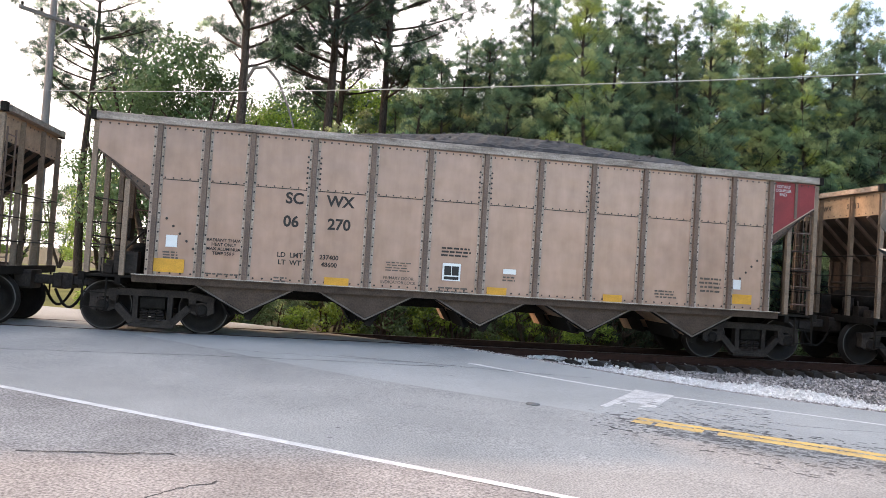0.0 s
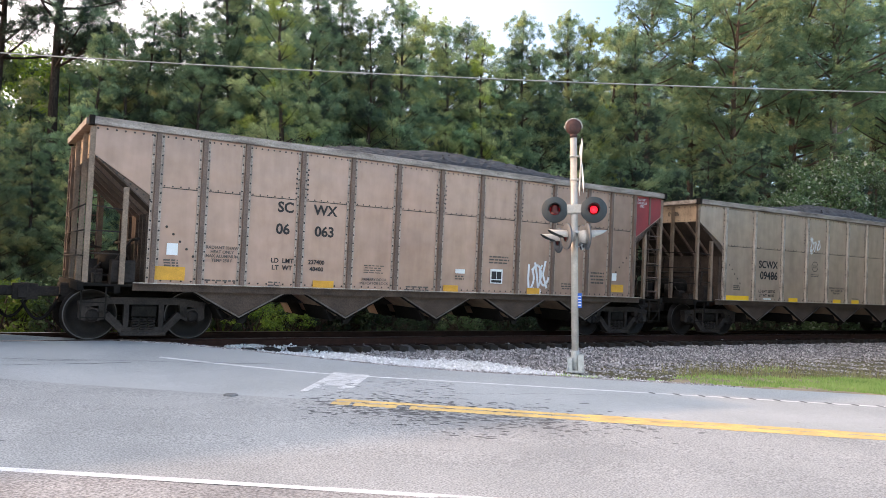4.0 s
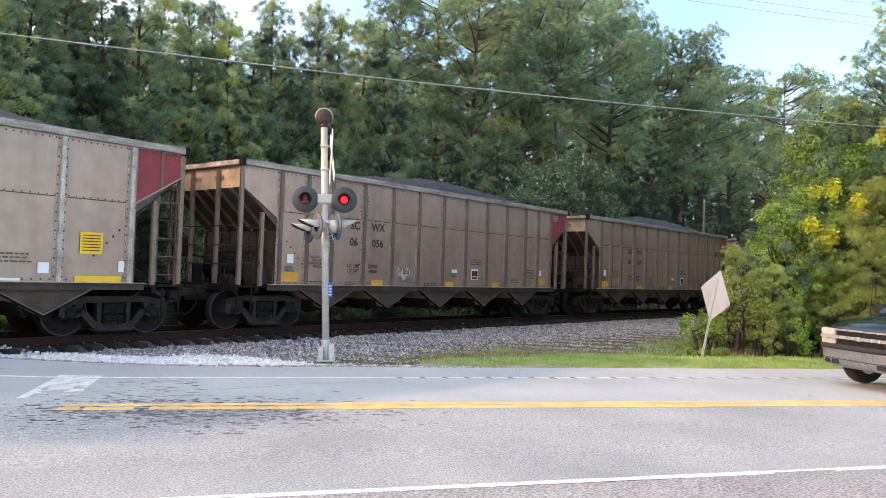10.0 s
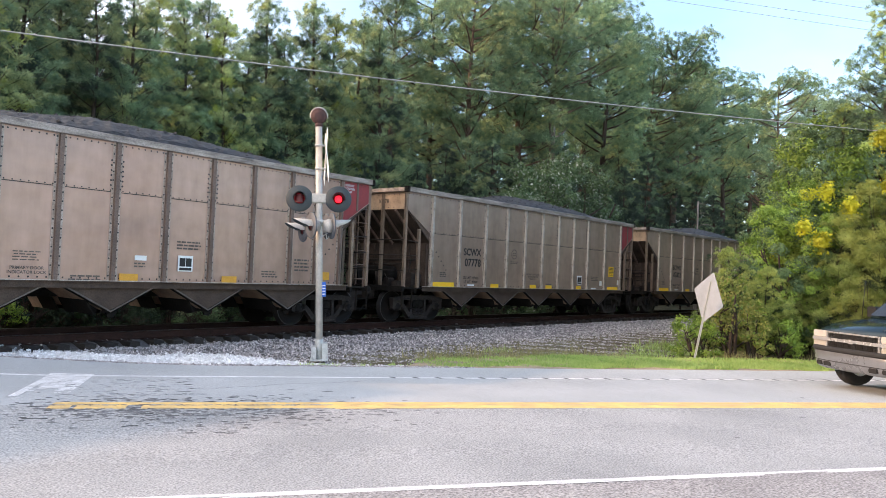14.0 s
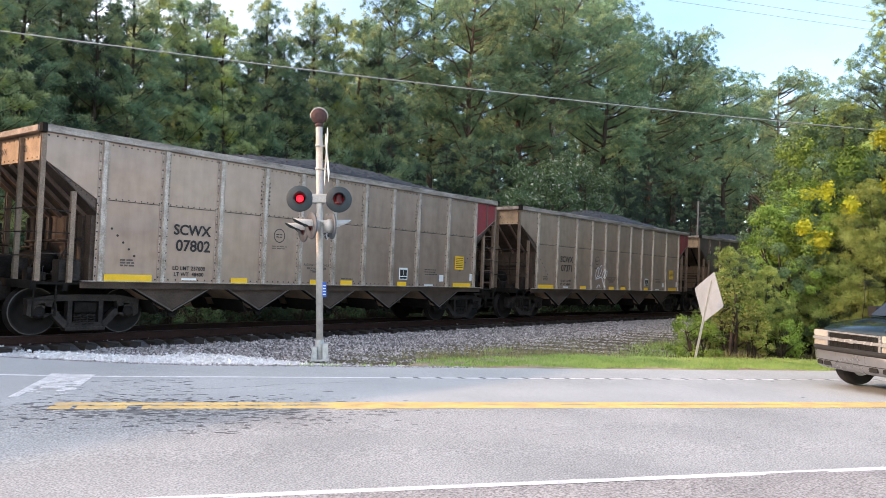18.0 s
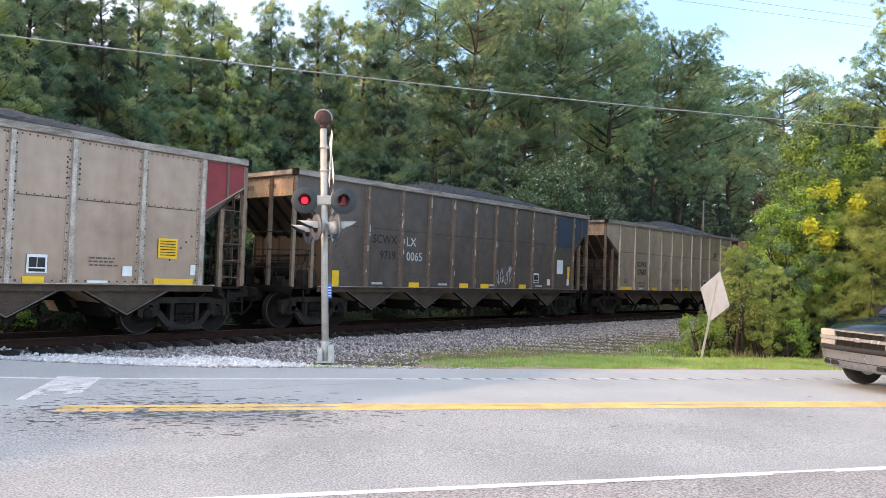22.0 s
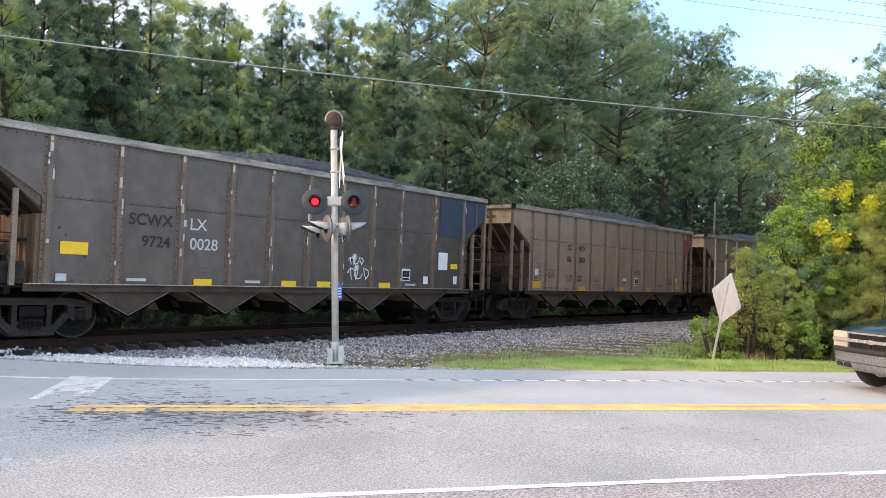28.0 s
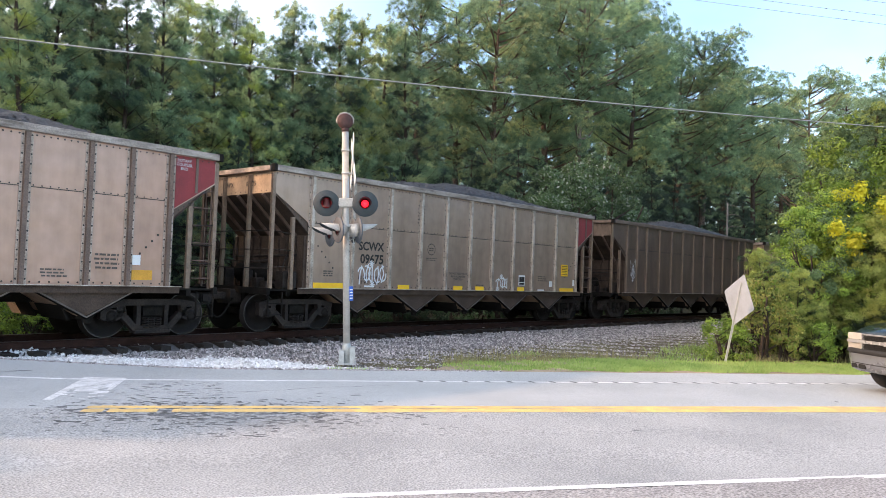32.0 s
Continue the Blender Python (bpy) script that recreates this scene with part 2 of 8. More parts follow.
M = {
    "asphalt": material("asphalt", (0.442, 0.456, 0.456), 0.78, var=0.68, grain=0.45, fine=54, bump=0.55, spec=0.3, dark=(0.344, 0.356, 0.356), second=(0.507, 0.516, 0.512)),
    "asphalt_pale": material("pale_asphalt", (0.456, 0.479, 0.484), 0.74, var=0.42, grain=0.48, fine=58, bump=0.45, spec=0.32, dark=(0.400, 0.423, 0.428), second=(0.512, 0.535, 0.539)),
    "apron": material("coarse_asphalt", (0.41, 0.40, 0.39), 0.85, var=0.8, grain=0.9, fine=42, bump=0.9, spec=0.3, dark=(0.32, 0.31, 0.305), second=(0.48, 0.465, 0.455)),
    "line_white": material("white_road_paint", (0.76, 0.77, 0.77), 0.7, var=0.25, grain=6, fine=70, bump=0.3, spec=0.3),
    "line_yellow": material("yellow_road_paint", (0.90, 0.58, 0.19), 0.7, var=0.25, grain=3, fine=60, bump=0.3, dark=(0.55, 0.40, 0.2), spec=0.3),
    "crack": material("dark_crack", (0.05, 0.05, 0.055), 0.9, var=0.3),
    "patch": material("worn_dark_asphalt", (0.20, 0.205, 0.21), 0.85, var=0.4, grain=5, fine=50, bump=0.5, spec=0.2),
    "soil": material("soil", (0.20, 0.155, 0.105), 0.95, var=0.5, grain=0.6, fine=30, bump=0.6, second=(0.16, 0.15, 0.085), spec=0.1),
    "dirt": material("sandy_shoulder_dirt", (0.42, 0.335, 0.25), 0.95, var=0.4, grain=1.2, fine=30, bump=0.7, dark=(0.24, 0.20, 0.13), spec=0.1),
    "ballast": material("ballast", (0.20, 0.19, 0.19), 0.9, var=0.5, grain=2.2, fine=26, bump=1.0, spec=0.2),
    "stone": material("ballast_stone", (0.52, 0.49, 0.485), 0.85, var=0.4, grain=6, fine=30, bump=0.3, spec=0.3, island=0.8),
    "white_stone": material("white_stone", (0.82, 0.82, 0.82), 0.85, var=0.2, grain=9, fine=40, bump=0.3, spec=0.3, island=0.35),
    "rust": material("rusty_rail", (0.045, 0.022, 0.017), 0.8, metal=0.1, var=0.4, grain=6, fine=60, bump=0.3, spec=0.2),
    "rail_top": material("worn_rail_head", (0.35, 0.33, 0.32), 0.35, metal=0.9, var=0.2, grain=10, bump=0.05),
    "tie": material("creosoted_tie", (0.03, 0.024, 0.02), 0.9, var=0.5, grain=5, fine=40, bump=0.6, streak=(6, 1, 6), alpha_random=0.3),
    "taupe": material("weathered_taupe_car_side", (0.398, 0.267, 0.215), 0.36, metal=0.5, var=0.17, grain=1.0, fine=3.2, bump=0.22, streak=(2.2, 2.2, 0.35), spec=0.3, dent=0.3),
    "grey": material("weathered_aluminium_car_side", (0.356, 0.260, 0.212), 0.36, metal=0.5, var=0.17, grain=1.0, fine=3.2, bump=0.22, streak=(2.2, 2.2, 0.35), spec=0.3, dent=0.3),
    "pale": material("pale_aluminium_car_side", (0.488, 0.377, 0.305), 0.36, metal=0.5, var=0.17, grain=1.0, fine=3.2, bump=0.22, streak=(2.2, 2.2, 0.35), spec=0.3, dent=0.3),
    "sooty": material("sooty_dark_car_side", (0.134, 0.106, 0.095), 0.42, metal=0.35, var=0.25, grain=0.8, fine=3.2, bump=0.22, streak=(1.2, 1.2, 0.55), spec=0.3),
    "umber": material("dark_brown_car_side", (0.17, 0.124, 0.102), 0.5, metal=0.4, var=0.3, grain=1.1, fine=40, bump=0.05, streak=(1.5, 1.5, 0.5), spec=0.15),
    "rib_taupe": material("taupe_rib", (0.175, 0.120, 0.095), 0.55, metal=0.2, var=0.35, grain=3, fine=40, bump=0.05, streak=(2, 2, 0.5)),
    "rib_pale": material("scuffed_pale_rib", (0.42, 0.34, 0.28), 0.5, metal=0.5, var=0.35, grain=3.5, fine=40, bump=0.05, streak=(2, 2, 0.8), second=(0.68, 0.61, 0.55), spec=0.15),
    "flange": material("worn_rib_flange", (0.40, 0.305, 0.245), 0.5, metal=0.4, var=0.4, grain=4, fine=30, bump=0.05, streak=(2, 2, 0.5), second=(0.56, 0.46, 0.39)),
    "meadow": material("meadow_turf", (0.20, 0.23, 0.07), 0.95, var=0.4, grain=0.5, fine=25, bump=0.8, spec=0.1, second=(0.26, 0.26, 0.10)),
    "rib_dark": material("brown_rib", (0.18, 0.13, 0.10), 0.6, metal=0.1, var=0.35, grain=3, fine=40, bump=0.05, streak=(2, 2, 0.6)),
    "chord": material("worn_top_chord", (0.23, 0.175, 0.145), 0.45, metal=0.3, var=0.4, grain=2.5, fine=40, bump=0.05, streak=(0.7, 2, 4), second=(0.48, 0.41, 0.36)),
    "rivet": material("dark_rivet", (0.035, 0.03, 0.028), 0.6, var=0.3),
    "red": material("dull_red_panel", (0.28, 0.035, 0.04), 0.6, var=0.25, grain=2, fine=40, bump=0.05),
    "blue": material("dull_navy_panel", (0.035, 0.05, 0.085), 0.6, var=0.3, grain=2, fine=40, bump=0.05),
    "orange": material("buff_end_sheet", (0.42, 0.295, 0.195), 0.65, metal=0.1, var=0.3, grain=3, fine=40, bump=0.1),
    "black": material("grimy_black_underframe", (0.012, 0.010, 0.0095), 0.85, var=0.5, grain=3, fine=30, bump=0.2, second=(0.024, 0.021, 0.018), spec=0.15),
    "dark_sheet": material("dark_brown_sheet", (0.075, 0.056, 0.048), 0.7, metal=0.1, var=0.4, grain=2, fine=30, bump=0.1, second=(0.12, 0.088, 0.07), spec=0.2),
    # Slope sheet tan, darkened: shade of the end recess put into colour.
    "tan": material("shaded_tan_sheet", (0.18, 0.12, 0.085), 0.7, metal=0.1, var=0.35, grain=2, fine=30, bump=0.1, second=(0.09, 0.065, 0.05), spec=0.2),
    "buff_wall": material("dusty_buff_sheet", (0.30, 0.205, 0.135), 0.7, metal=0.1, var=0.35, grain=2, fine=30, bump=0.1, second=(0.17, 0.12, 0.085), spec=0.2),
    "end_post": material("buff_end_post", (0.27, 0.195, 0.14), 0.6, metal=0.1, var=0.4, grain=3, fine=40, bump=0.05),
    "truck": material("grimy_cast_steel", (0.034, 0.028, 0.025), 0.7, metal=0.1, var=0.5, grain=4, fine=30, bump=0.3, second=(0.062, 0.049, 0.043), spec=0.25),
    "bay": material("dusty_hopper_sheet", (0.098, 0.070, 0.055), 0.7, metal=0.05, var=0.4, grain=2, fine=40, bump=0.1, spec=0.2),
    "wheel": material("wheel_steel", (0.018, 0.0145, 0.013), 0.65, metal=0.1, var=0.4, grain=6, fine=40, bump=0.1, spec=0.2),
    "tread": material("polished_tread", (0.085, 0.08, 0.08), 0.36, metal=0.8, var=0.2, grain=6, bump=0.03),
    "coal": material("coal", (0.030, 0.029, 0.031), 0.62, var=0.7, grain=9, fine=28, bump=1.0, second=(0.075, 0.073, 0.076), spec=0.4),
    "decal_yellow": material("yellow_decal", (0.92, 0.56, 0.02), 0.6, var=0.12, grain=5, bump=0.02),
    "decal_amber": material("faded_amber_decal", (0.70, 0.36, 0.04), 0.6, var=0.2, grain=5, bump=0.02),
    "decal_white": material("white_decal", (0.8, 0.82, 0.82), 0.5, var=0.08, grain=5, bump=0.02),
    "ink": material("black_stencil", (0.025, 0.024, 0.024), 0.7, var=0.3, grain=9, bump=0.0),
    "faint": material("faded_stencil", (0.105, 0.09, 0.08), 0.7, var=0.3, grain=9, bump=0.0),
    "white_ink": material("white_stencil", (0.55, 0.55, 0.56), 0.7, var=0.25, grain=9, bump=0.0),
    "spray": material("white_spray_paint", (0.82, 0.83, 0.85), 0.7, var=0.15, grain=7, bump=0.0),
    "bark": material("pine_bark", (0.085, 0.066, 0.055), 0.95, var=0.55, grain=5, fine=22, bump=1.0, streak=(4, 4, 1), spec=0.1),
    "bark_red": material("reddish_pine_bark", (0.16, 0.115, 0.09), 0.95, var=0.5, grain=5, fine=22, bump=1.0, streak=(4, 4, 1), spec=0.1),
    "bark_pale": material("pale_grey_pine_bark", (0.21, 0.17, 0.14), 0.95, var=0.45, grain=5, fine=22, bump=1.0, streak=(4, 4, 1), spec=0.1),
    "pole": material("weathered_pole_wood", (0.25, 0.22, 0.2), 0.9, var=0.35, grain=3, fine=40, bump=0.4, streak=(6, 6, 0.6)),
    "wire": material("cable", (0.42, 0.43, 0.42), 0.5, metal=0.5, var=0.1),
    "silver": material("aluminium_paint", (0.52, 0.495, 0.455), 0.5, metal=0.3, var=0.2, grain=6, fine=50, bump=0.1),
    "matt_black": material("matt_black_disc", (0.042, 0.055, 0.062), 0.6, var=0.2, bump=0.02),
    "disc_back": material("weathered_disc_back", (0.12, 0.13, 0.145), 0.6, metal=0.3, var=0.25, grain=6, bump=0.05),
    "bell": material("rusted_bell", (0.085, 0.04, 0.036), 0.7, metal=0.1, var=0.4, grain=9, fine=40, bump=0.3),
    "bay_edge": material("pale_flange_edge", (0.17, 0.145, 0.128), 0.6, metal=0.1, var=0.4, grain=4, fine=40, bump=0.1, spec=0.2),
    "lens_on": material("lit_red_lamp", (0.6, 0.01, 0.01), 0.3, var=0.02, bump=0.0, emit=(1.0, 0.012, 0.025, 1.15)),
    "lens_off": material("dull_red_lens", (0.09, 0.008, 0.012), 0.42, var=0.1, bump=0.0),
    "sign_back": material("bare_aluminium_sign_back", (0.38, 0.42, 0.48), 0.5, metal=0.2, var=0.15, grain=3, fine=40, bump=0.05),
    "galv": material("galvanised_post", (0.52, 0.54, 0.53), 0.5, metal=0.4, var=0.2, grain=8, bump=0.1),
    "sign_blue": material("blue_enamel", (0.03, 0.13, 0.55), 0.4, var=0.1, bump=0.0),
    "paint_green": material("dark_blue_green_car_paint", (0.011, 0.024, 0.030), 0.16, var=0.1, grain=1, bump=0.0, spec=0.5),
    "pewter": material("pewter_cladding", (0.225, 0.235, 0.25), 0.28, metal=0.45, var=0.1, grain=3, bump=0.02),
    "chrome": material("chrome", (0.52, 0.52, 0.515), 0.26, metal=0.55, var=0.03, grain=2, fine=4, bump=0.0),
    "grille_black": material("grille_shadow", (0.012, 0.012, 0.012), 0.5, var=0.1, bump=0.0),
    "lamp_glass": material("headlamp_glass", (0.46, 0.44, 0.39), 0.12, metal=0.1, var=0.12, grain=6, fine=30, bump=0.03),
    "tyre": material("tyre_rubber", (0.02, 0.02, 0.02), 0.85, var=0.3, bump=0.2),
    "window": material("dark_car_glass", (0.012, 0.015, 0.016), 0.04, var=0.05, bump=0.0, spec=0.8),
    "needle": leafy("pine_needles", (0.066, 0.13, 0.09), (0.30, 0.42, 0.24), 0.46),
    # Paler copy of the needles: sunlight on the tufts put into colour.
    "needle_lit": leafy("sunlit_pine_needles", (0.20, 0.28, 0.14), (0.50, 0.55, 0.27), 0.5),
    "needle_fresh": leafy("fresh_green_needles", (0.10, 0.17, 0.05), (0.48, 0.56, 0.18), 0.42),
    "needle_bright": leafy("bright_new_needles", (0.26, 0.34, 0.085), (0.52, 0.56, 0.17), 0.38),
    # Darker copy of the needles: shade within the wood put into colour.
    "needle_shaded": leafy("shaded_pine_needles", (0.032, 0.058, 0.046), (0.075, 0.112, 0.08), 0.24),
    "leaf": leafy("broad_leaves", (0.05, 0.095, 0.045), (0.13, 0.20, 0.09), 0.28),
    "leaf_bright": leafy("bright_leaves", (0.05, 0.12, 0.028), (0.28, 0.40, 0.07), 0.3),
    "leaf_yellow": leafy("yellow_leaves", (0.30, 0.36, 0.035), (0.58, 0.55, 0.05), 0.45),
    "leaf_olive": leafy("yellowing_leaves", (0.17, 0.21, 0.055), (0.48, 0.47, 0.14), 0.4),
    "leaf_pale": leafy("pale_backed_leaves", (0.12, 0.19, 0.11), (0.48, 0.52, 0.44), 0.28),
    # Darker copy of the broad leaves, with shade put into the colour.
    "leaf_shade": leafy("shaded_leaves", (0.018, 0.036, 0.024), (0.045, 0.075, 0.036), 0.2),
    "grass": leafy("grass_blades", (0.17, 0.32, 0.075), (0.40, 0.50, 0.17), 0.42),
    "weed": leafy("dry_weeds", (0.12, 0.16, 0.05), (0.34, 0.30, 0.16), 0.35),
}

# ---- mesh tools ----
class Build:
    """Collects faces, and links them as one mesh object."""
    def __init__(self):
        self.v, self.f, self.s, self.k = [], [], [], []

    def add(self, verts, faces, smooth=False, slot=0):
        o = len(self.v)
        self.v += [tuple(p) for p in verts]
        self.f += [tuple(i + o for i in f) for f in faces]
        self.s += [smooth] * len(faces)
        self.k += [slot] * len(faces)
        return self

    def box(self, x0, x1, y0, y1, z0, z1, slot=0, cut=0.0):
        """A box; cut: a chamfer on its four edges along x."""
        if cut:
            prof = [(y0 + cut, z0), (y1 - cut, z0), (y1, z0 + cut), (y1, z1 - cut), (y1 - cut, z1), (y0 + cut, z1), (y0, z1 - cut), (y0, z0 + cut)]
            return self.run(prof, x0, x1, slot)
        v = [(x, y, z) for x in (x0, x1) for y in (y0, y1) for z in (z0, z1)]
        return self.add(v, [(0, 1, 3, 2), (4, 6, 7, 5), (0, 4, 5, 1), (2, 3, 7, 6), (0, 2, 6, 4), (1, 5, 7, 3)], False, slot)

    def run(self, prof, x0, x1, slot=0, smooth=False):
        """A profile of (y, z), counter-clockwise as seen from +x, drawn along x."""
        n = len(prof)
        v = [(x0, y, z) for y, z in prof] + [(x1, y, z) for y, z in prof]
        self.add(v, [(i, (i + 1) % n, n + (i + 1) % n, n + i) for i in range(n)], smooth, slot)
        return self.add(v, [tuple(range(n))[::-1], tuple(range(n, 2 * n))], False, slot)

    def plate(self, prof, y0, y1, slot=0):
        """An outline of (x, z) with thickness from y0 to y1."""
        n = len(prof)
        v = [(x, y0, z) for x, z in prof] + [(x, y1, z) for x, z in prof]
        return self.add(v, [tuple(range(n)), tuple(range(n, 2 * n))[::-1]] + [(i, n + i, n + (i + 1) % n, (i + 1) % n) for i in range(n)], False, slot)

    def tube(self, points, r, sides=8, slot=0, r_end=None, caps=True):
        """A round bar through points, tapering from r to r_end."""
        pts = [Vector(p) for p in points]
        base, n = len(self.v), len(pts)
        for i, p in enumerate(pts):
            d = (pts[min(i + 1, n - 1)] - pts[max(i - 1, 0)]).normalized()
            a = d.cross(Vector((0, 0, 1)) if abs(d.z) < 0.9 else Vector((1, 0, 0))).normalized()
            b = d.cross(a)
            rr = r + ((r_end if r_end is not None else r) - r) * i / max(n - 1, 1)
            for k in range(sides):
                t = 2 * math.pi * k / sides
                self.v.append(tuple(p + a * (rr * math.cos(t)) + b * (rr * math.sin(t))))
        for i in range(n - 1):
            for k in range(sides):
                k2 = (k + 1) % sides
                self.f.append((base + i * sides + k, base + i * sides + k2, base + (i + 1) * sides + k2, base + (i + 1) * sides + k))
                self.s.append(True)
                self.k.append(slot)
        if caps:
            self.f += [tuple(base + k for k in range(sides))[::-1], tuple(base + (n - 1) * sides + k for k in range(sides))]
            self.s += [False, False]
            self.k += [slot, slot]
        return self

    def lathe(self, prof, axis="y", sides=24, centre=(0, 0, 0), slot=0, smooth=True, caps=True):
        """A profile of (along, radius) turned about an axis."""
        base, n = len(self.v), len(prof)
        for a, r in prof:
            for k in range(sides):
                t = 2 * math.pi * k / sides
                c, s = r * math.cos(t), r * math.sin(t)
                p = {"y": (c, a, s), "x": (a, c, s), "z": (c, s, a)}[axis]
                self.v.append((p[0] + centre[0], p[1] + centre[1], p[2] + centre[2]))
        for i in range(n - 1):
            for k in range(sides):
                k2 = (k + 1) % sides
                self.f.append((base + i * sides + k, base + i * sides + k2, base + (i + 1) * sides + k2, base + (i + 1) * sides + k))
                self.s.append(smooth)
                self.k.append(slot)
        if not caps:
            return self
        self.f += [tuple(base + k for k in range(sides))[::-1], tuple(base + (n - 1) * sides + k for k in range(sides))]
        self.s += [False, False]
        self.k += [slot, slot]
        return self

    def mesh(self, name, *mats):
        me = bpy.data.meshes.new(name)
        me.from_pydata(self.v, [], self.f)
        me.polygons.foreach_set("use_smooth", self.s)
        me.polygons.foreach_set("material_index", self.k)
        for m in mats:
            me.materials.append(M[m] if isinstance(m, str) else m)
        me.update()
        return me


def part(name, build, mats, parent=None, label="", at=None):
    """Links a build, or a mesh made before, as one object under a thing or a part."""
    me = build if isinstance(build, bpy.types.Mesh) else build.mesh(name, *([mats] if isinstance(mats, str) else mats))
    ob = new(name, me)
    ob.parent = parent
    if at is not None:
        ob.matrix_basis = at
    if label:
        ob["label"] = label
    return ob


def soup(name, verts, faces_per, mats, index=None):
    """A mesh of many equal faces (faces_per corners each) out of a numpy array of corners."""
    v = np.asarray(verts, dtype=np.float32).reshape(-1, 3)
    n = len(v) // faces_per
    me = bpy.data.meshes.new(name)
    me.vertices.add(len(v))
    me.vertices.foreach_set("co", v.ravel())
    me.loops.add(len(v))
    me.loops.foreach_set("vertex_index", np.arange(len(v), dtype=np.int32))
    me.polygons.add(n)
    me.polygons.foreach_set("loop_start", np.arange(0, len(v), faces_per, dtype=np.int32))
    if index is not None:
        me.polygons.foreach_set("material_index", np.asarray(index, dtype=np.int32))
    for m in mats:
        me.materials.append(M[m])
    me.update(calc_edges=True)
    return me


TEXTS = {}


def text_mesh(words, size, mat, bold=0.0, gap=1.0, line=1.0, align="CENTER"):
    """Flat lettering in the x-z plane, facing -y, round its own middle."""
    key = (words, size, mat, bold, gap, align)
    if key not in TEXTS:
        cu = bpy.data.curves.new("lettering", "FONT")
        cu.body, cu.size, cu.offset, cu.space_character, cu.space_line, cu.align_x, cu.align_y = words, size, bold, gap, line, align, "CENTER"
        cu.resolution_u = 3
        ob = bpy.data.objects.new("lettering", cu)
        scene.collection.objects.link(ob)
        me = bpy.data.meshes.new_from_object(ob.evaluated_get(bpy.context.evaluated_depsgraph_get()))
        bpy.data.objects.remove(ob)
        me.transform(Matrix.Rotation(radians(90), 4, "X"))
        me.materials.clear()
        me.materials.append(M[mat])
        TEXTS[key] = me
    return TEXTS[key]


def track_y(x):
    """The track's centre line: straight over the crossing, then a slight bend."""
    e = min(max(x - 5.0, 0.0), 75.0)
    y = 16.0 - 0.0009 * e * e
    return y - 0.135 * max(x - 80.0, 0.0)

# ---- ground, road, track ----
Z_ROAD = -0.22
NEAR = ((-0.72, 7.83), (8.0, 1.51))        # a point and another on the near edge line
YELLOW = ((4.02, 8.88), (12.15, 2.31))
FAR = ((3.07, 13.04), (15.36, 3.40))


def along(line, x):
    (x0, y0), (x1, y1) = line
    return y0 + (y1 - y0) * (x - x0) / (x1 - x0)


def smooth(a, b, x):
    t = min(max((x - a) / (b - a), 0), 1)
    return t * t * (3 - 2 * t)


def road_z(x, y):
    """The road rises a little to the rails, and has a slight crown."""
    rise = smooth(11.0, 14.9, y) * (1 - smooth(17.6, 24.0, y))
    crown = 0.05 * max(0.0, 1 - abs(y - along(YELLOW, x)) / 3.4)
    return Z_ROAD + (0.205 * rise) + crown * (1 - rise)


def ground_z(x, y):
    """The open ground: level by the road, a ditch behind the track, and a gentle fall away from it."""
    d = y - track_y(x)
    if d < 0:
        return -0.27 - 0.10 * smooth(-8, -14, d) * smooth(14, 30, x)
    return -0.30 - 0.55 * smooth(2.5, 5.5, d) + 0.5 * smooth(6, 12, d)


def sheet(name, xs, ys, height, mat, keep=None):
    nx, ny = len(xs), len(ys)
    b = Build()
    v = [(x, y, height(x, y)) for x in xs for y in ys]
    f = [(i * ny + j, (i + 1) * ny + j, (i + 1) * ny + j + 1, i * ny + j + 1) for i in range(nx - 1) for j in range(ny - 1)
         if keep is None or keep((xs[i] + xs[i + 1]) / 2, (ys[j] + ys[j + 1]) / 2)]
    b.add(v, f, True)
    return new(name, b.mesh(name, mat))


def steps(*runs):
    out = []
    for a, b, s in runs:
        out += list(np.arange(a, b - 1e-6, s))
    return [float(q) for q in out] + [float(runs[-1][1])]


tagged(sheet("ground", steps((-400, -60, 40), (-60, 60, 2.0), (60, 400, 40)), steps((-200, -20, 20), (-20, 50, 1.5), (50, 600, 50)),
             lambda x, y: ground_z(x, y) - 0.06, "soil"), "brown soil and leaf litter", "ground", kind="structure")


def strip(name, x0, x1, n, low, high, m, height, mat, kind="structure", label="", cat="", jitter=0.0, seed=0):
    """A sheet between two curves y = low(x) and y = high(x)."""
    rnd = random.Random(seed)
    b = Build()
    v = []
    for i in range(n + 1):
        x = x0 + (x1 - x0) * i / n
        lo, hi = low(x) + rnd.uniform(-jitter, jitter), high(x) + rnd.uniform(-jitter, jitter)
        for j in range(m + 1):
            y = lo + (hi - lo) * j / m
            v.append((x, y, height(x, y)))
    f = [(i * (m + 1) + j, (i + 1) * (m + 1) + j, (i + 1) * (m + 1) + j + 1, i * (m + 1) + j + 1) for i in range(n) for j in range(m)]
    b.add(v, f, True)
    return tagged(new(name, b.mesh(name, mat)), label, cat, kind=kind)


def far_edge(x):
    return along(FAR, x) + 1.7


def near_cam(x):
    return along(NEAR, x) - 0.02


# the road runs on over the track on the far side of the crossing
def lane_joint(x):
    return max(along(YELLOW, x), near_cam(x) + 2.8)


strip("road", -60, 90, 220, near_cam, lane_joint, 14, lambda x, y: road_z(x, y) if abs(x) < 40 else Z_ROAD, "asphalt",
      label="worn grey asphalt lane with coarse aggregate", cat="road")
strip("road", -60, 90, 220, lane_joint, far_edge, 14, lambda x, y: road_z(x, y) if abs(x) < 40 else Z_ROAD, "asphalt_pale",
      label="pale smooth asphalt lane over the crossing", cat="road")
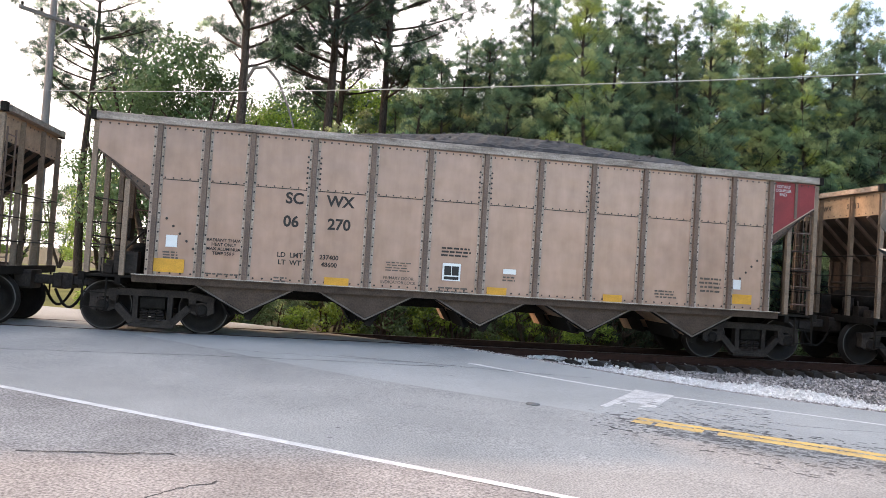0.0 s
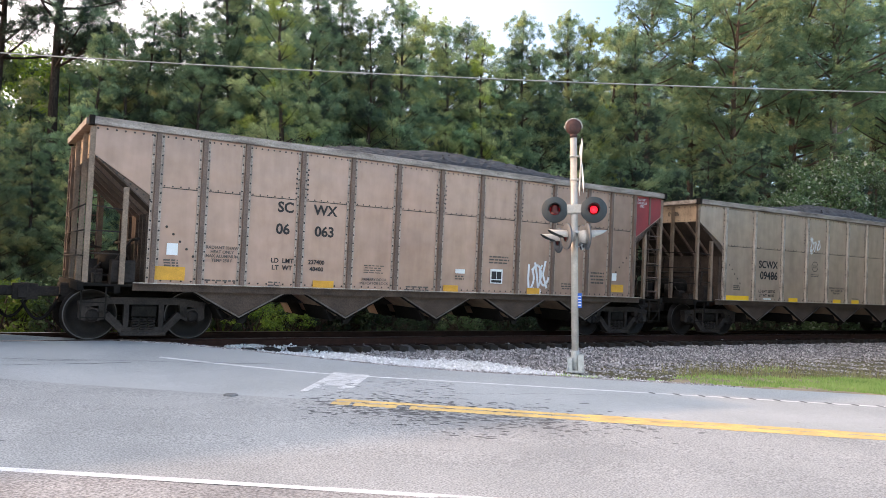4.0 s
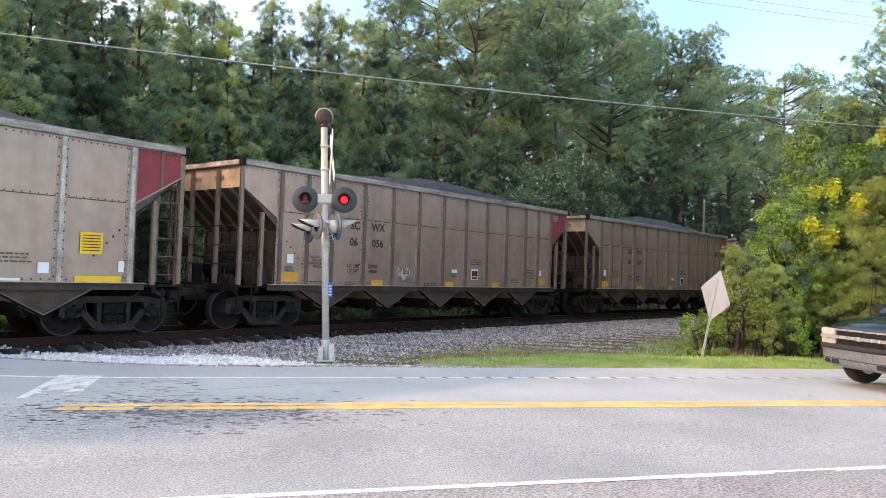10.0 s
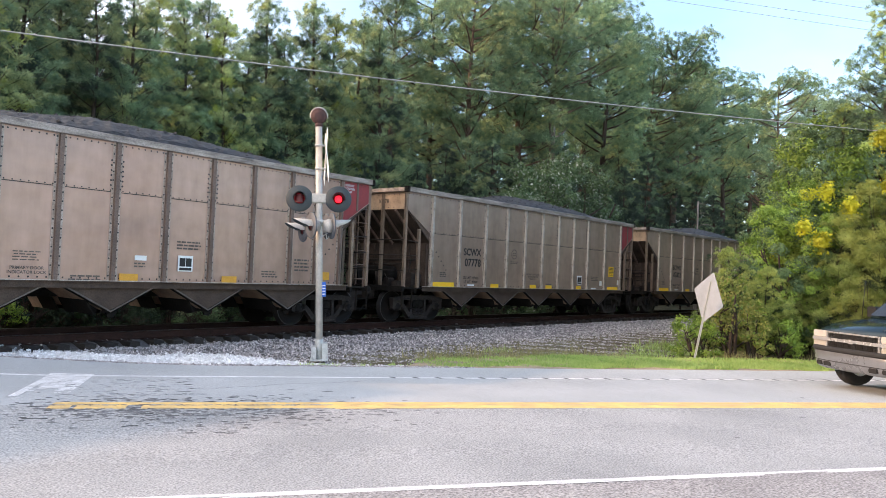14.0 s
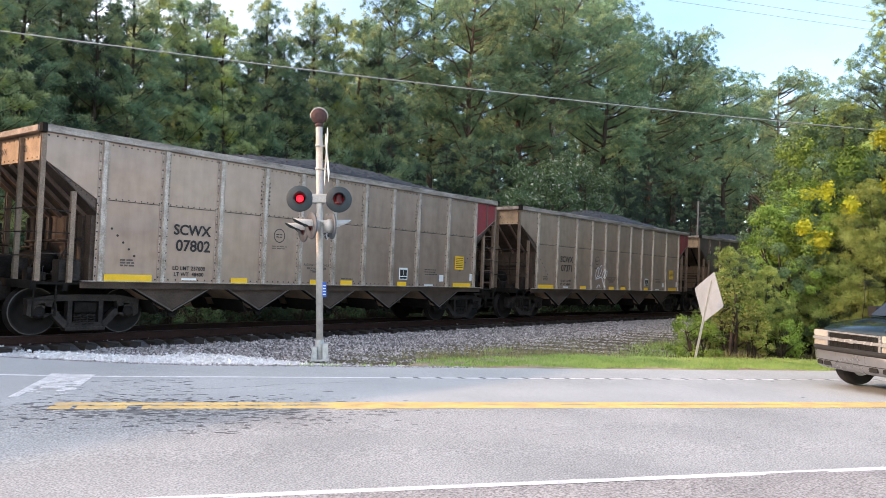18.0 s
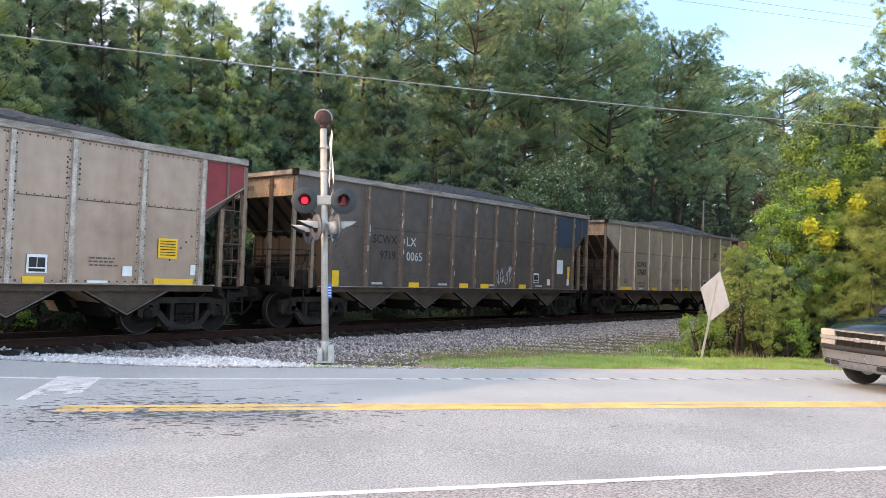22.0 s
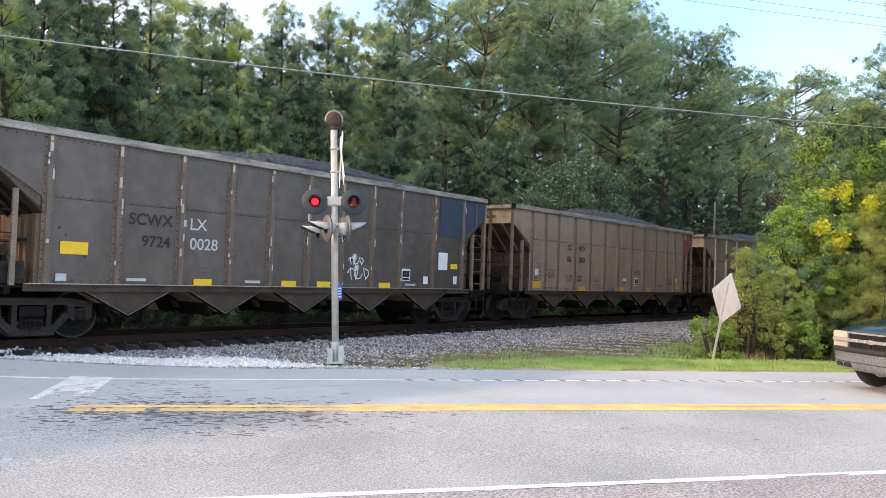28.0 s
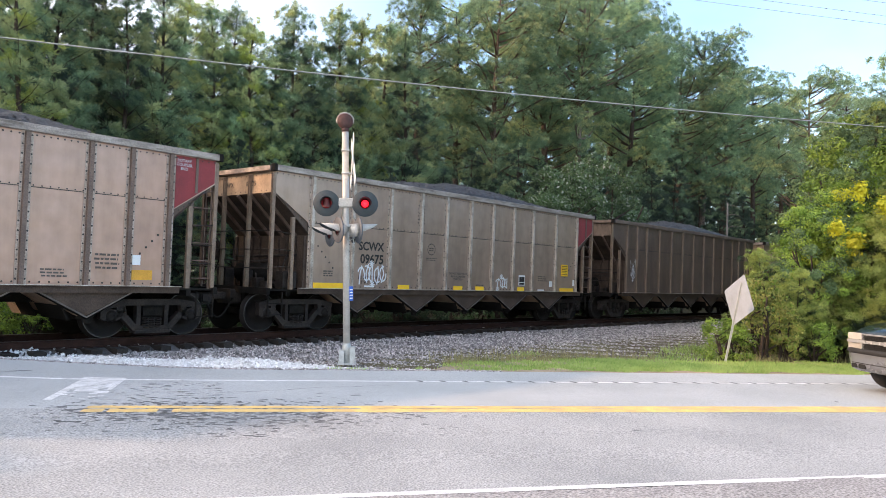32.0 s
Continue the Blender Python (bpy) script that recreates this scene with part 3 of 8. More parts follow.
strip("pavement", -40, 90, 90, lambda x: along(NEAR, x) - 26, near_cam, 22, lambda x, y: road_z(x, y) + 0.004 * math.sin(3 * x + 2 * y), "apron",
      label="coarse worn asphalt apron beside the road", cat="pavement")


def paint(name, line, x0, x1, half, mat, off=0.0, label="", broken=0.0, seed=1, bumps=0.0):
    """A painted line, in pieces with worn edges, 4 mm above the road."""
    rnd, b = random.Random(seed), Build()
    (ax, ay), (bx, by) = line
    d = math.hypot(bx - ax, by - ay)
    ux, uy = (bx - ax) / d, (by - ay) / d
    s, end = (x0 - ax) / ux, (x1 - ax) / ux
    while s < end:
        e = min(s + (rnd.uniform(0.03, 0.10) if broken else 0.5), end)
        if rnd.random() >= broken:
            h0, h1 = half * rnd.uniform(0.86, 1.06), half * rnd.uniform(0.86, 1.06)
            if broken:
                h0, h1 = half * rnd.uniform(0.6, 1), half * rnd.uniform(0.6, 1)
            q = []
            for k, h in ((s, -h0), (e, -h1), (e, h1), (s, h0)):
                x, y = ax + ux * k - uy * (h + off), ay + uy * k + ux * (h + off)
                q.append((x, y, road_z(x, y) + 0.0026 + (bumps if k == e else 0)))
            b.add(q, [(0, 1, 2, 3)])
        s = e
    return tagged(new(name, b.mesh(name, mat)), label, "road marking", kind="structure")


paint("edge_line", NEAR, -22, 26, 0.055, "line_white", label="solid white edge line painted on the road")
paint("edge_line_far", FAR, 2.9, 9.0, 0.05, "line_white", label="thin white edge line painted on the road")


def notched_line():
    """The far edge line over the rumble strip: a dash between the grooves."""
    x, n = 9.0, 0
    b = Build()
    while x < 32:
        y0, y1 = along(FAR, x), along(FAR, x + 0.22)
        q = [(x - 0.032, y0 - 0.04), (x + 0.22 - 0.032, y1 - 0.04), (x + 0.22 + 0.032, y1 + 0.04), (x + 0.032, y0 + 0.04)]
        b.add([(px, py, road_z(px, py) + 0.0026) for px, py in q], [(0, 1, 2, 3)])
        g = [(x + 0.22, y1 - 0.10), (x + 0.27, y1 - 0.14), (x + 0.34, y1 + 0.04), (x + 0.28, y1 + 0.08)]
        b.add([(px, py, road_z(px, py) + 0.0025) for px, py in g], [(0, 1, 2, 3)], False, 1)
        x += 0.30
    tagged(new("edge_line_notched", b.mesh("edge_line_notched", "line_white", "patch")), "white edge line broken by rumble strip grooves", "road marking", kind="structure")


notched_line()
for off in (-0.115, 0.115):
    paint("centre_line", YELLOW, 4.1, 6.6, 0.11, "line_yellow", off, "worn yellow double centre line", 0.06, 3 + int(off > 0))
    paint("centre_line", YELLOW, 6.6, 36, 0.11, "line_yellow", off, "yellow double centre line")


def stop_bar():
    """The worn white stop bar: solid at the kerb side, flaking to nothing towards the centre line."""
    b, rnd = Build(), random.Random(8)
    a0, a1, c0, c1 = Vector((5.33, 11.52)), Vector((5.80, 11.12)), Vector((4.00, 9.72)), Vector((4.48, 9.30))
    n, m = 84, 18
    for i in range(n):
        for j in range(m):
            t0, t1, s0, s1 = i / n, (i + 1) / n, j / m, (j + 1) / m
            wear = noise.noise(Vector((t0 * 22, s0 * 3.2, 0.3))) * 0.6 + noise.noise(Vector((t0 * 60, s0 * 9, 4.1))) * 0.35
            keep = 0.75 - 1.25 * t0 + (1.2 if s0 < 0.14 else 0.0) + (0.3 if 0.5 < t0 < 0.66 and 0.25 < s0 < 0.7 else 0.0)
            if wear > keep:
                continue
            q = []
            for t, s in ((t0, s0), (t0, s1), (t1, s1), (t1, s0)):
                p = (a0.lerp(c0, t)).lerp(a1.lerp(c1, t), s)
                q.append((p.x + rnd.uniform(-0.004, 0.004), p.y + rnd.uniform(-0.004, 0.004), road_z(p.x, p.y) + 0.004))
            b.add(q, [(0, 3, 2, 1)])
    tagged(new("stop_bar", b.mesh("stop_bar", "line_white")), "flaking white stop bar before the crossing", "road marking", kind="structure")


stop_bar()


def worn_patches():
    """Dark spots where the surface dressing has come off round the lines, and cracks in the apron."""
    b, rnd = Build(), random.Random(4)

    def blot(x, y, rx, ry, z):
        n = 9
        ring = []
        for k in range(n):
            t = 2 * math.pi * k / n
            r = rnd.uniform(0.55, 1.1)
            dx, dy = rx * r * math.cos(t), ry * r * math.sin(t)
            ring.append((x + dx * 0.785 + dy * 0.62, y - dx * 0.62 + dy * 0.785, z))
        b.add(ring, [tuple(range(n))])
    for _ in range(1000):
        s = rnd.gauss(1.5, 1.2)
        if not -0.3 < s < 4.6:
            continue
        off = rnd.gauss(-0.2, 0.42)
        x = 4.0 + s * 0.78 + off * 0.62
        y = along(YELLOW, 4.0 + s * 0.78) + off * 0.785
        blot(x, y, rnd.uniform(0.015, 0.07) * rnd.choice((1, 1, 1.6)), rnd.uniform(0.010, 0.040), road_z(x, y) + 0.0020)
    for _ in range(140):
        t, s = rnd.random(), rnd.random()
        x, y = 4.3 + 1.5 * s + 0.9 * t, 9.2 + 1.5 * t - 0.7 * s
        blot(x, y, rnd.uniform(0.02, 0.09), rnd.uniform(0.006, 0.02), road_z(x, y) + 0.0024)
    for _ in range(60):
        x, y = rnd.uniform(-2, 16), rnd.uniform(1, 12)
        if along(NEAR, x) + 0.3 < y < along(FAR, x):
            blot(x, y, rnd.uniform(0.02, 0.07), rnd.uniform(0.01, 0.02), road_z(x, y) + 0.0026)
    tagged(new("worn_spots", b.mesh("worn_spots", "patch")), "dark worn spots in the road surface", "road wear", kind="structure")
    c = Build()

    def crack(x0, y0, x1, y1, w, n=14, bend=0.12):
        pts = [(x0 + (x1 - x0) * i / n + rnd.uniform(-bend, bend) * 0.3, y0 + (y1 - y0) * i / n + rnd.uniform(-bend, bend) * 0.3) for i in range(n + 1)]
        for (ax, ay), (bx, by) in zip(pts, pts[1:]):
            d = math.hypot(bx - ax, by - ay)
            ww = w * rnd.uniform(0.4, 1.2)
            nx, ny = -(by - ay) / d * ww, (bx - ax) / d * ww
            c.add([(ax + nx, ay + ny, road_z(ax, ay) + 0.004), (ax - nx, ay - ny, road_z(ax, ay) + 0.004), (bx - nx, by - ny, road_z(bx, by) + 0.004), (bx + nx, by + ny, road_z(bx, by) + 0.004)],
                  [(0, 1, 2, 3)])
    crack(-2.30, 6.85, -1.05, 6.85, 0.012)
    crack(-1.22, 5.45, -0.62, 6.05, 0.012)
    crack(-5.5, 12.7, 2.4, 12.75, 0.014, 40, 0.1)
    crack(0.6, 13.3, 4.9, 12.3, 0.012, 24, 0.1)
    crack(-1.8, 13.4, 1.8, 13.0, 0.008, 20, 0.2)
    crack(6.0, 9.0, 8.5, 8.2, 0.006, 14, 0.2)
    tagged(new("road_cracks", c.mesh("road_cracks", "crack")), "thin dark cracks in the asphalt", "road wear", kind="structure")


worn_patches()


def tyre_marks():
    """Scattered dark smears along the wheel tracks of the near lane."""
    b, rnd = Build(), random.Random(12)
    for _ in range(240):
        s = rnd.uniform(-3.5, 9.5)
        off = rnd.choice((-1.35, -1.0)) + rnd.gauss(0, 0.28)
        x = s + off * 0.62
        y = along(YELLOW, s) + off * 0.785
        if not (along(NEAR, x) + 0.2 < y < along(FAR, x)):
            continue
        L, w, z = rnd.uniform(0.008, 0.04), rnd.uniform(0.004, 0.012), road_z(x, y) + 0.0024
        n = 7
        ring = []
        for k in range(n):
            t = 2 * math.pi * k / n
            q = rnd.uniform(0.6, 1.1)
            dx, dy = L * q * math.cos(t), w * q * math.sin(t)
            ring.append((x + dx * 0.785 + dy * 0.62, y - dx * 0.62 + dy * 0.785, z))
        b.add(ring, [tuple(range(n))])
    tagged(new("tyre_smears", b.mesh("tyre_smears", "patch")), "small dark smears along the wheel tracks", "road wear", kind="structure")


tyre_marks()


def manhole():
    b = Build()
    x, y = 3.02, 9.62
    b.lathe([(0, 0.095), (0.012, 0.09), (0.012, 0.0)], "z", 20, (x, y, road_z(x, y)))
    tagged(new("manhole_cover", b.mesh("manhole_cover", "patch")), "small dark iron cover set in the road", "manhole cover")


manhole()

# the ballast bed
def bed_low(x):
    return max(far_edge(x) - 0.35, track_y(x) - 9.0)


def bed_z(x, y):
    d = abs(y - track_y(x))
    return -0.19 - 0.10 * smooth(0.85, 1.05, d) - 0.02 * smooth(1.3, 2.4, d) - 0.05 * smooth(2.2, 6.5, d) + 0.015 * math.sin(5 * x + 3 * y)


strip("ballast", 1.9, 110, 300, bed_low, lambda x: track_y(x) + 3.0, 30, bed_z, "ballast", label="grey crushed-stone track ballast", cat="ballast", jitter=0.05)
strip("ballast_west", -120, -11.5, 100, lambda x: track_y(x) - 3.2, lambda x: track_y(x) + 3.0, 16, bed_z, "ballast", label="grey crushed-stone track ballast", cat="ballast", jitter=0.05)
strip("ballast_crossing", -11.5, 1.9, 30, lambda x: track_y(x) - 0.66, lambda x: track_y(x) + 0.66, 4, lambda x, y: -0.14, "ballast", label="dirty stone between the rails", cat="ballast")


def stones(name, count, place, size, mat, label, seed):
    """Loose stones as squashed eight-sided lumps, in one mesh."""
    rnd = np.random.RandomState(seed)
    pts = []
    while len(pts) < count:
        p = place(rnd)
        if p is not None:
            pts.append(p)
    c = np.array(pts)
    n = len(c)
    r = rnd.uniform(size[0], size[1], (n, 1))
    axes = rnd.normal(size=(n, 3, 3))
    q, _ = np.linalg.qr(axes)
    lens = rnd.uniform(0.6, 1.25, (n, 3, 1)) * r[:, None]
    ax = q * lens
    ends = np.stack([ax[:, 0], -ax[:, 0], ax[:, 1], -ax[:, 1], ax[:, 2], -ax[:, 2]], 1) + c[:, None]
    tri = [(0, 2, 4), (2, 1, 4), (1, 3, 4), (3, 0, 4), (2, 0, 5), (1, 2, 5), (3, 1, 5), (0, 3, 5)]
    v = np.concatenate([ends[:, t] for t in tri], 1).reshape(-1, 3)
    return tagged(new(name, soup(name, v, 3, [mat])), label, "stones", kind="stuff")


def place_ballast(r):
    x = 2.2 + 47 * r.rand() ** 1.6
    if bed_low(x) > track_y(x):
        return None
    y = r.uniform(bed_low(x), track_y(x) + 0.9)
    if abs(y - track_y(x)) < 1.34 and r.rand() < 0.93:
        return None
    return x, y, bed_z(x, y) + 0.012


def place_white(r):
    x = r.uniform(4.6, 12.9)
    wide = 1.0 - 0.62 * smooth(8.8, 10.6, x) - 0.14 * smooth(11.0, 12.6, x)
    if r.rand() < 0.7 * smooth(10.8, 12.8, x):
        return None
    mid = far_edge(x) + (1.15 + 0.15 * math.sin(x * 2.3)) * wide
    y = mid + r.uniform(-1.3, 1.3) * wide + r.normal() * 0.2 * wide
    ragged = 0.12 * math.sin(9 * x) + 0.08 * math.sin(23 * x + 1)
    if not far_edge(x) + 0.12 + ragged < y < mid + 1.7 * wide:
        return None
    if abs(y - mid) > 0.9 * wide and r.rand() < 0.55:
        return None
    return x, y, bed_z(x, y) + r.uniform(0.0, 0.035) + 0.07 * math.exp(-((y - mid) / 0.5) ** 2) * wide * smooth(4.6, 5.6, x) * (1 + 0.6 * math.sin(3.1 * x))


stones("ballast_stones", 42000, place_ballast, (0.018, 0.046), "stone", "loose grey crushed stones of the track bed", 3)
stones("white_riprap", 23000, place_white, (0.016, 0.055), "white_stone", "bright white crushed rock piled beside the road", 4)


def place_dirt(r):
    x = r.uniform(2.6, 11.5)
    return x, far_edge(x) + abs(r.normal()) * 0.12 - 0.03, road_z(x, far_edge(x)) - 0.005


stones("dirt_crumbs", 3500, place_dirt, (0.008, 0.028), "stone", "brown dirt and grit along the pavement edge", 9)


def railway():
    track = tagged(new("railway_track"), "rusty rails on dark creosoted ties in ballast", "railway track", kind="structure")
    xs = [-120 + 4 * k for k in range(29)] + [-4 + 1.5 * k for k in range(77)]
    for s in (-1, 1):
        b = Build()
        prof = [(-0.07, -0.172), (0.07, -0.172), (0.07, -0.16), (0.012, -0.145), (0.012, -0.04), (0.036, -0.03), (0.036, -0.006), (0.026, 0.0), (-0.026, 0.0), (-0.036, -0.006), (-0.036, -0.03), (-0.012, -0.04), (-0.012, -0.145), (-0.07, -0.16)]
        n = len(prof)
        for i, x in enumerate(xs):
            for y, z in prof:
                b.v.append((x, track_y(x) + s * 0.7525 + y, z))
        for i in range(len(xs) - 1):
            for k in range(n):
                b.f.append((i * n + k, (i + 1) * n + k, (i + 1) * n + (k + 1) % n, i * n + (k + 1) % n))
                b.s.append(False)
                b.k.append(1 if k in (6, 7, 8) else 0)
        part("rail", b, ("rust", "rail_top"), track)
    tie = Build().box(-0.115, 0.115, -1.30, 1.30, -0.17, 0.0, 0, 0.012).mesh("tie", "tie")
    plate = Build().box(-0.09, 0.09, -0.18, 0.18, 0, 0.012).mesh("tie_plate", "rust")
    rnd = random.Random(2)
    for k in range(170):
        x = 2.0 + k * 0.50
        sl = math.degrees(math.atan2(track_y(x + 0.5) - track_y(x - 0.5), 1.0))
        t = part("tie", tie, "tie", track, "", pose(x + rnd.uniform(-0.03, 0.03), track_y(x) + rnd.uniform(-0.05, 0.05), -0.172 + rnd.uniform(-0.01, 0.004), 0, 0, sl + rnd.uniform(-1, 1)))
        if k < 70:
            part("tie_plate", plate, "rust", t, "", pose(0, -0.7525, 0.0))


railway()


def grass(name, count, place, height, mat, label, seed, width=0.012):
    rnd = np.random.RandomState(seed)
    pts = []
    while len(pts) < count:
        p = place(rnd)
        if p is not None:
            pts.append(p)
    c = np.array(pts)
    n = len(c)
    a = rnd.uniform(0, 2 * np.pi, n)
    h = rnd.uniform(height[0], height[1], n) * rnd.uniform(0.5, 1, n)
    w = width * rnd.uniform(0.6, 1.4, n)
    lean = rnd.normal(0, 0.3, (n, 2)) * h[:, None]
    dx, dy = np.cos(a) * w, np.sin(a) * w
    v = np.stack([c + np.stack([dx, dy, 0 * dx], 1), c - np.stack([dx, dy, 0 * dx], 1), c + np.stack([lean[:, 0], lean[:, 1], h], 1)], 1)
    return tagged(new(name, soup(name, v.reshape(-1, 3), 3, [mat])), label, "grass", kind="stuff")


strip("meadow", -75, -5, 40, lambda x: max(far_edge(x) - 0.9, 18.6), lambda x: 75.0, 20, lambda x, y: ground_z(x, y) + 0.03, "meadow", label="sunlit rough grass beyond the railway", cat="grass", jitter=0.3, seed=6)


def verge_high(x):
    """The far side of the grass verge."""
    return far_edge(x) + 0.3 + 2.5 * smooth(9.6, 14.6, x) + 0.25 * math.sin(1.7 * x)


strip("roadside_dirt", 4.4, 9.0, 40, lambda x: far_edge(x) - 0.02, lambda x: far_edge(x) + 0.26 + 0.08 * math.sin(5.1 * x), 4, lambda x, y: bed_z(x, y) + 0.03, "dirt", label="brown grit along the edge of the road", cat="ground", jitter=0.04)
strip("verge", 9.0, 70, 160, lambda x: far_edge(x) - 0.02, verge_high, 8, lambda x, y: ground_z(x, y) + 0.03, "dirt", label="sandy earth of the grass verge", cat="ground", jitter=0.08)


def place_verge(r):
    x = 8.9 + 27 * r.rand() ** 1.4
    lo, hi = far_edge(x), verge_high(x)
    y = r.uniform(lo + 0.42 + 0.12 * math.sin(3.1 * x) + 0.1 * math.sin(7.7 * x), hi + 0.2)
    if x < 14.5 and r.rand() > ((x - 8.8) / 5.7) ** 1.3 * (0.55 + 0.6 * math.sin(5.3 * x + 4.0 * y) * math.sin(2.9 * x - 3.0 * y) + 0.4 * smooth(12, 14.5, x)):
        return None
    if y > hi - 1.0 and r.rand() > 0.3 + 0.5 * (hi + 0.2 - y) + 0.35 * math.sin(4.3 * x + 2 * math.sin(1.9 * x)):
        return None
    return x, y, ground_z(x, y) + 0.02


grass("verge_grass", 95000, place_verge, (0.03, 0.10), "grass", "short bright green verge grass", 5)


def place_weed(r):
    x = 10.5 + 16 * r.rand()
    y = verge_high(x) + abs(r.normal()) * 0.5 * smooth(10, 13, x)
    if math.sin(x * 2.1) + math.sin(x * 0.9 + 1) < -0.2:
        return None
    return x, y, bed_z(x, min(y, track_y(x)))


grass("roadside_weeds", 4200, place_weed, (0.1, 0.45), "weed", "dry seedy weeds along the ballast", 6, 0.009)



def place_patch(r):
    cx, cy, rx, ry = ((17.6, 7.4, 1.5, 0.6), (20.8, 8.2, 1.7, 0.5), (15.2, 10.1, 0.5, 0.25), (19.4, 6.5, 1.0, 0.7))[r.choice(4, p=(0.3, 0.36, 0.06, 0.28))]
    x, y = cx + rx * r.normal() * 0.6, cy + ry * r.normal() * 0.6
    return x, y, bed_z(x, min(y, track_y(x)))


grass("ballast_weeds", 3000, place_patch, (0.05, 0.24), "grass", "dull green weeds growing through the ballast", 8, 0.013)
grass("ballast_dry_weeds", 900, place_patch, (0.10, 0.36), "weed", "dry brown weeds growing through the ballast", 9, 0.008)

# ---- the train ----
PITCH, SPEED, START = 16.18, 6.61, -20.21     # car pitch, metres a second towards -x, front of the first car at the clip's start
SIDE, PANEL = 1.60, 1.535                     # half widths over the ribs and over the side sheets
Z_SILL, Z_RIB, Z_TOP = 1.08, 3.86, 4.0
RIBS_A = [1.165, 2.01, 2.83, 3.985, 5.10, 6.21, 7.33, 8.45, 9.56, 10.675, 11.83, 12.65, 13.495]
RIBS_B = [1.21, 2.55, 3.92, 5.15, 6.26, 7.39, 8.51, 9.63, 10.74, 12.17, 13.56]
DRIFT = ((0.0, 0.0), (2.0, -0.08), (4.0, -0.09), (8.0, -0.12), (11.0, -0.15), (14.0, -0.08), (20.0, -0.07), (25.0, -0.09), (30.5, -0.06), (32.0, -0.02))   # seconds, metres off an even pace
LENGTH = {"A": 14.66, "B": 14.77, "C": 14.77}
R_WHEEL = 0.47


def car_pose(x):
    """The pose of a car whose middle stands at x on the track."""
    a, b = track_y(x - 6.17), track_y(x + 6.17)
    return pose(x, (a + b) / 2, 0, 0, 0, math.degrees(math.atan2(b - a, 12.34)))


MESH = {}


def shared(key, make):
    if key not in MESH:
        MESH[key] = make()
    return MESH[key]


def rib_mesh(mat):
    """A hat-section rib on its paler worn flanges, foot at the sill."""
    b = Build()
    prof = [(-0.105, 0.0), (-0.105, -0.012), (-0.05, -0.012), (-0.041, -0.065), (0.041, -0.065), (0.05, -0.012), (0.105, -0.012), (0.105, 0.0)]
    n, h = len(prof), Z_RIB - Z_SILL
    v = [(x, y, 0) for x, y in prof] + [(x, y, h) for x, y in prof]
    side = lambda i: (i, (i + 1) % n, n + (i + 1) % n, n + i)
    b.add(v, [side(i) for i in (2, 3, 4, 7)] + [tuple(range(n))[::-1], tuple(range(n, 2 * n))])
    b.add(v, [side(i) for i in (0, 1, 5, 6)], False, 1)
    return b.mesh("rib", mat, "rib_dark" if mat == "rib_dark" else "flange")


def dots(b, x0, z0, x1, z1, step, r=0.019):
    """A row of rivet heads on a side sheet."""
    d = math.hypot(x1 - x0, z1 - z0)
    n = max(int(d / step), 1)
    for i in range(n + 1):
        x, z = x0 + (x1 - x0) * i / n, z0 + (z1 - z0) * i / n
        ring = [(x + r * math.cos(k * math.pi / 3), 0, z + r * math.sin(k * math.pi / 3)) for k in range(6)]
        b.add(ring + [(x, -0.008, z)], [(k, (k + 1) % 6, 6) for k in range(6)])


def rivet_mesh(kind, ribs, half):
    b = Build()
    for i, u in enumerate(ribs):
        x = u - half
        for s in (-1, 1):
            if kind == "A" or s < 0 or i % 2:
                dots(b, x + s * 0.079, Z_SILL + 0.12, x + s * 0.079, Z_RIB - 0.06, 0.17)
        if i in (3, 6, 8):
            for s in (-0.12, 0.12):
                dots(b, x + s, 3.0, x + s, 3.5, 0.09, 0.022)
        if i + 1 < len(ribs):
            x2 = ribs[i + 1] - half
            dots(b, x + 0.16, Z_RIB - 0.05, x2 - 0.14, Z_RIB - 0.05, 0.12)
            dots(b, x + 0.16, Z_SILL + 0.07, x2 - 0.14, Z_SILL + 0.07, 0.16)
            dots(b, x + 0.14, 2.9 if kind == "A" else 2.74, x2 - 0.12, 2.9 if kind == "A" else 2.74, 0.13, 0.016)
    for s in (-1, 1):
        xe, xr = s * (half - 0.13), s * (half - ribs[0])
        dots(b, xe, Z_RIB - 0.05, xr + s * 0.12, Z_RIB - 0.05, 0.14)
        dots(b, xe, 3.30, xr + s * 0.1, 2.62, 0.13)
        dots(b, xr - s * 0.22, 2.15, xr - s * 0.72, 1.62, 0.16, 0.026)
    return b.mesh("rivets", "rivet")


def side_sheet(kind, half, ribs, mat):
    """One side: lower plates, upper plates lapped over them, and the sloped end gussets."""
    b = Build()
    seam = 2.9 if kind == "A" else 2.74
    xr = half - ribs[0]
    b.box(-xr, xr, 0, 0.03, Z_SILL, seam)
    b.box(-xr, xr, -0.006, 0.03, seam - 0.03, Z_RIB + 0.02)
    for s in (-1, 1):
        prof = [(s * xr, 2.64), (s * (half - 0.10), 3.34), (s * (half - 0.10), Z_RIB + 0.02), (s * xr, Z_RIB + 0.02)]
        b.plate(prof if s > 0 else prof[::-1], -0.003, 0.028)
    return b.mesh("side_sheet", mat)


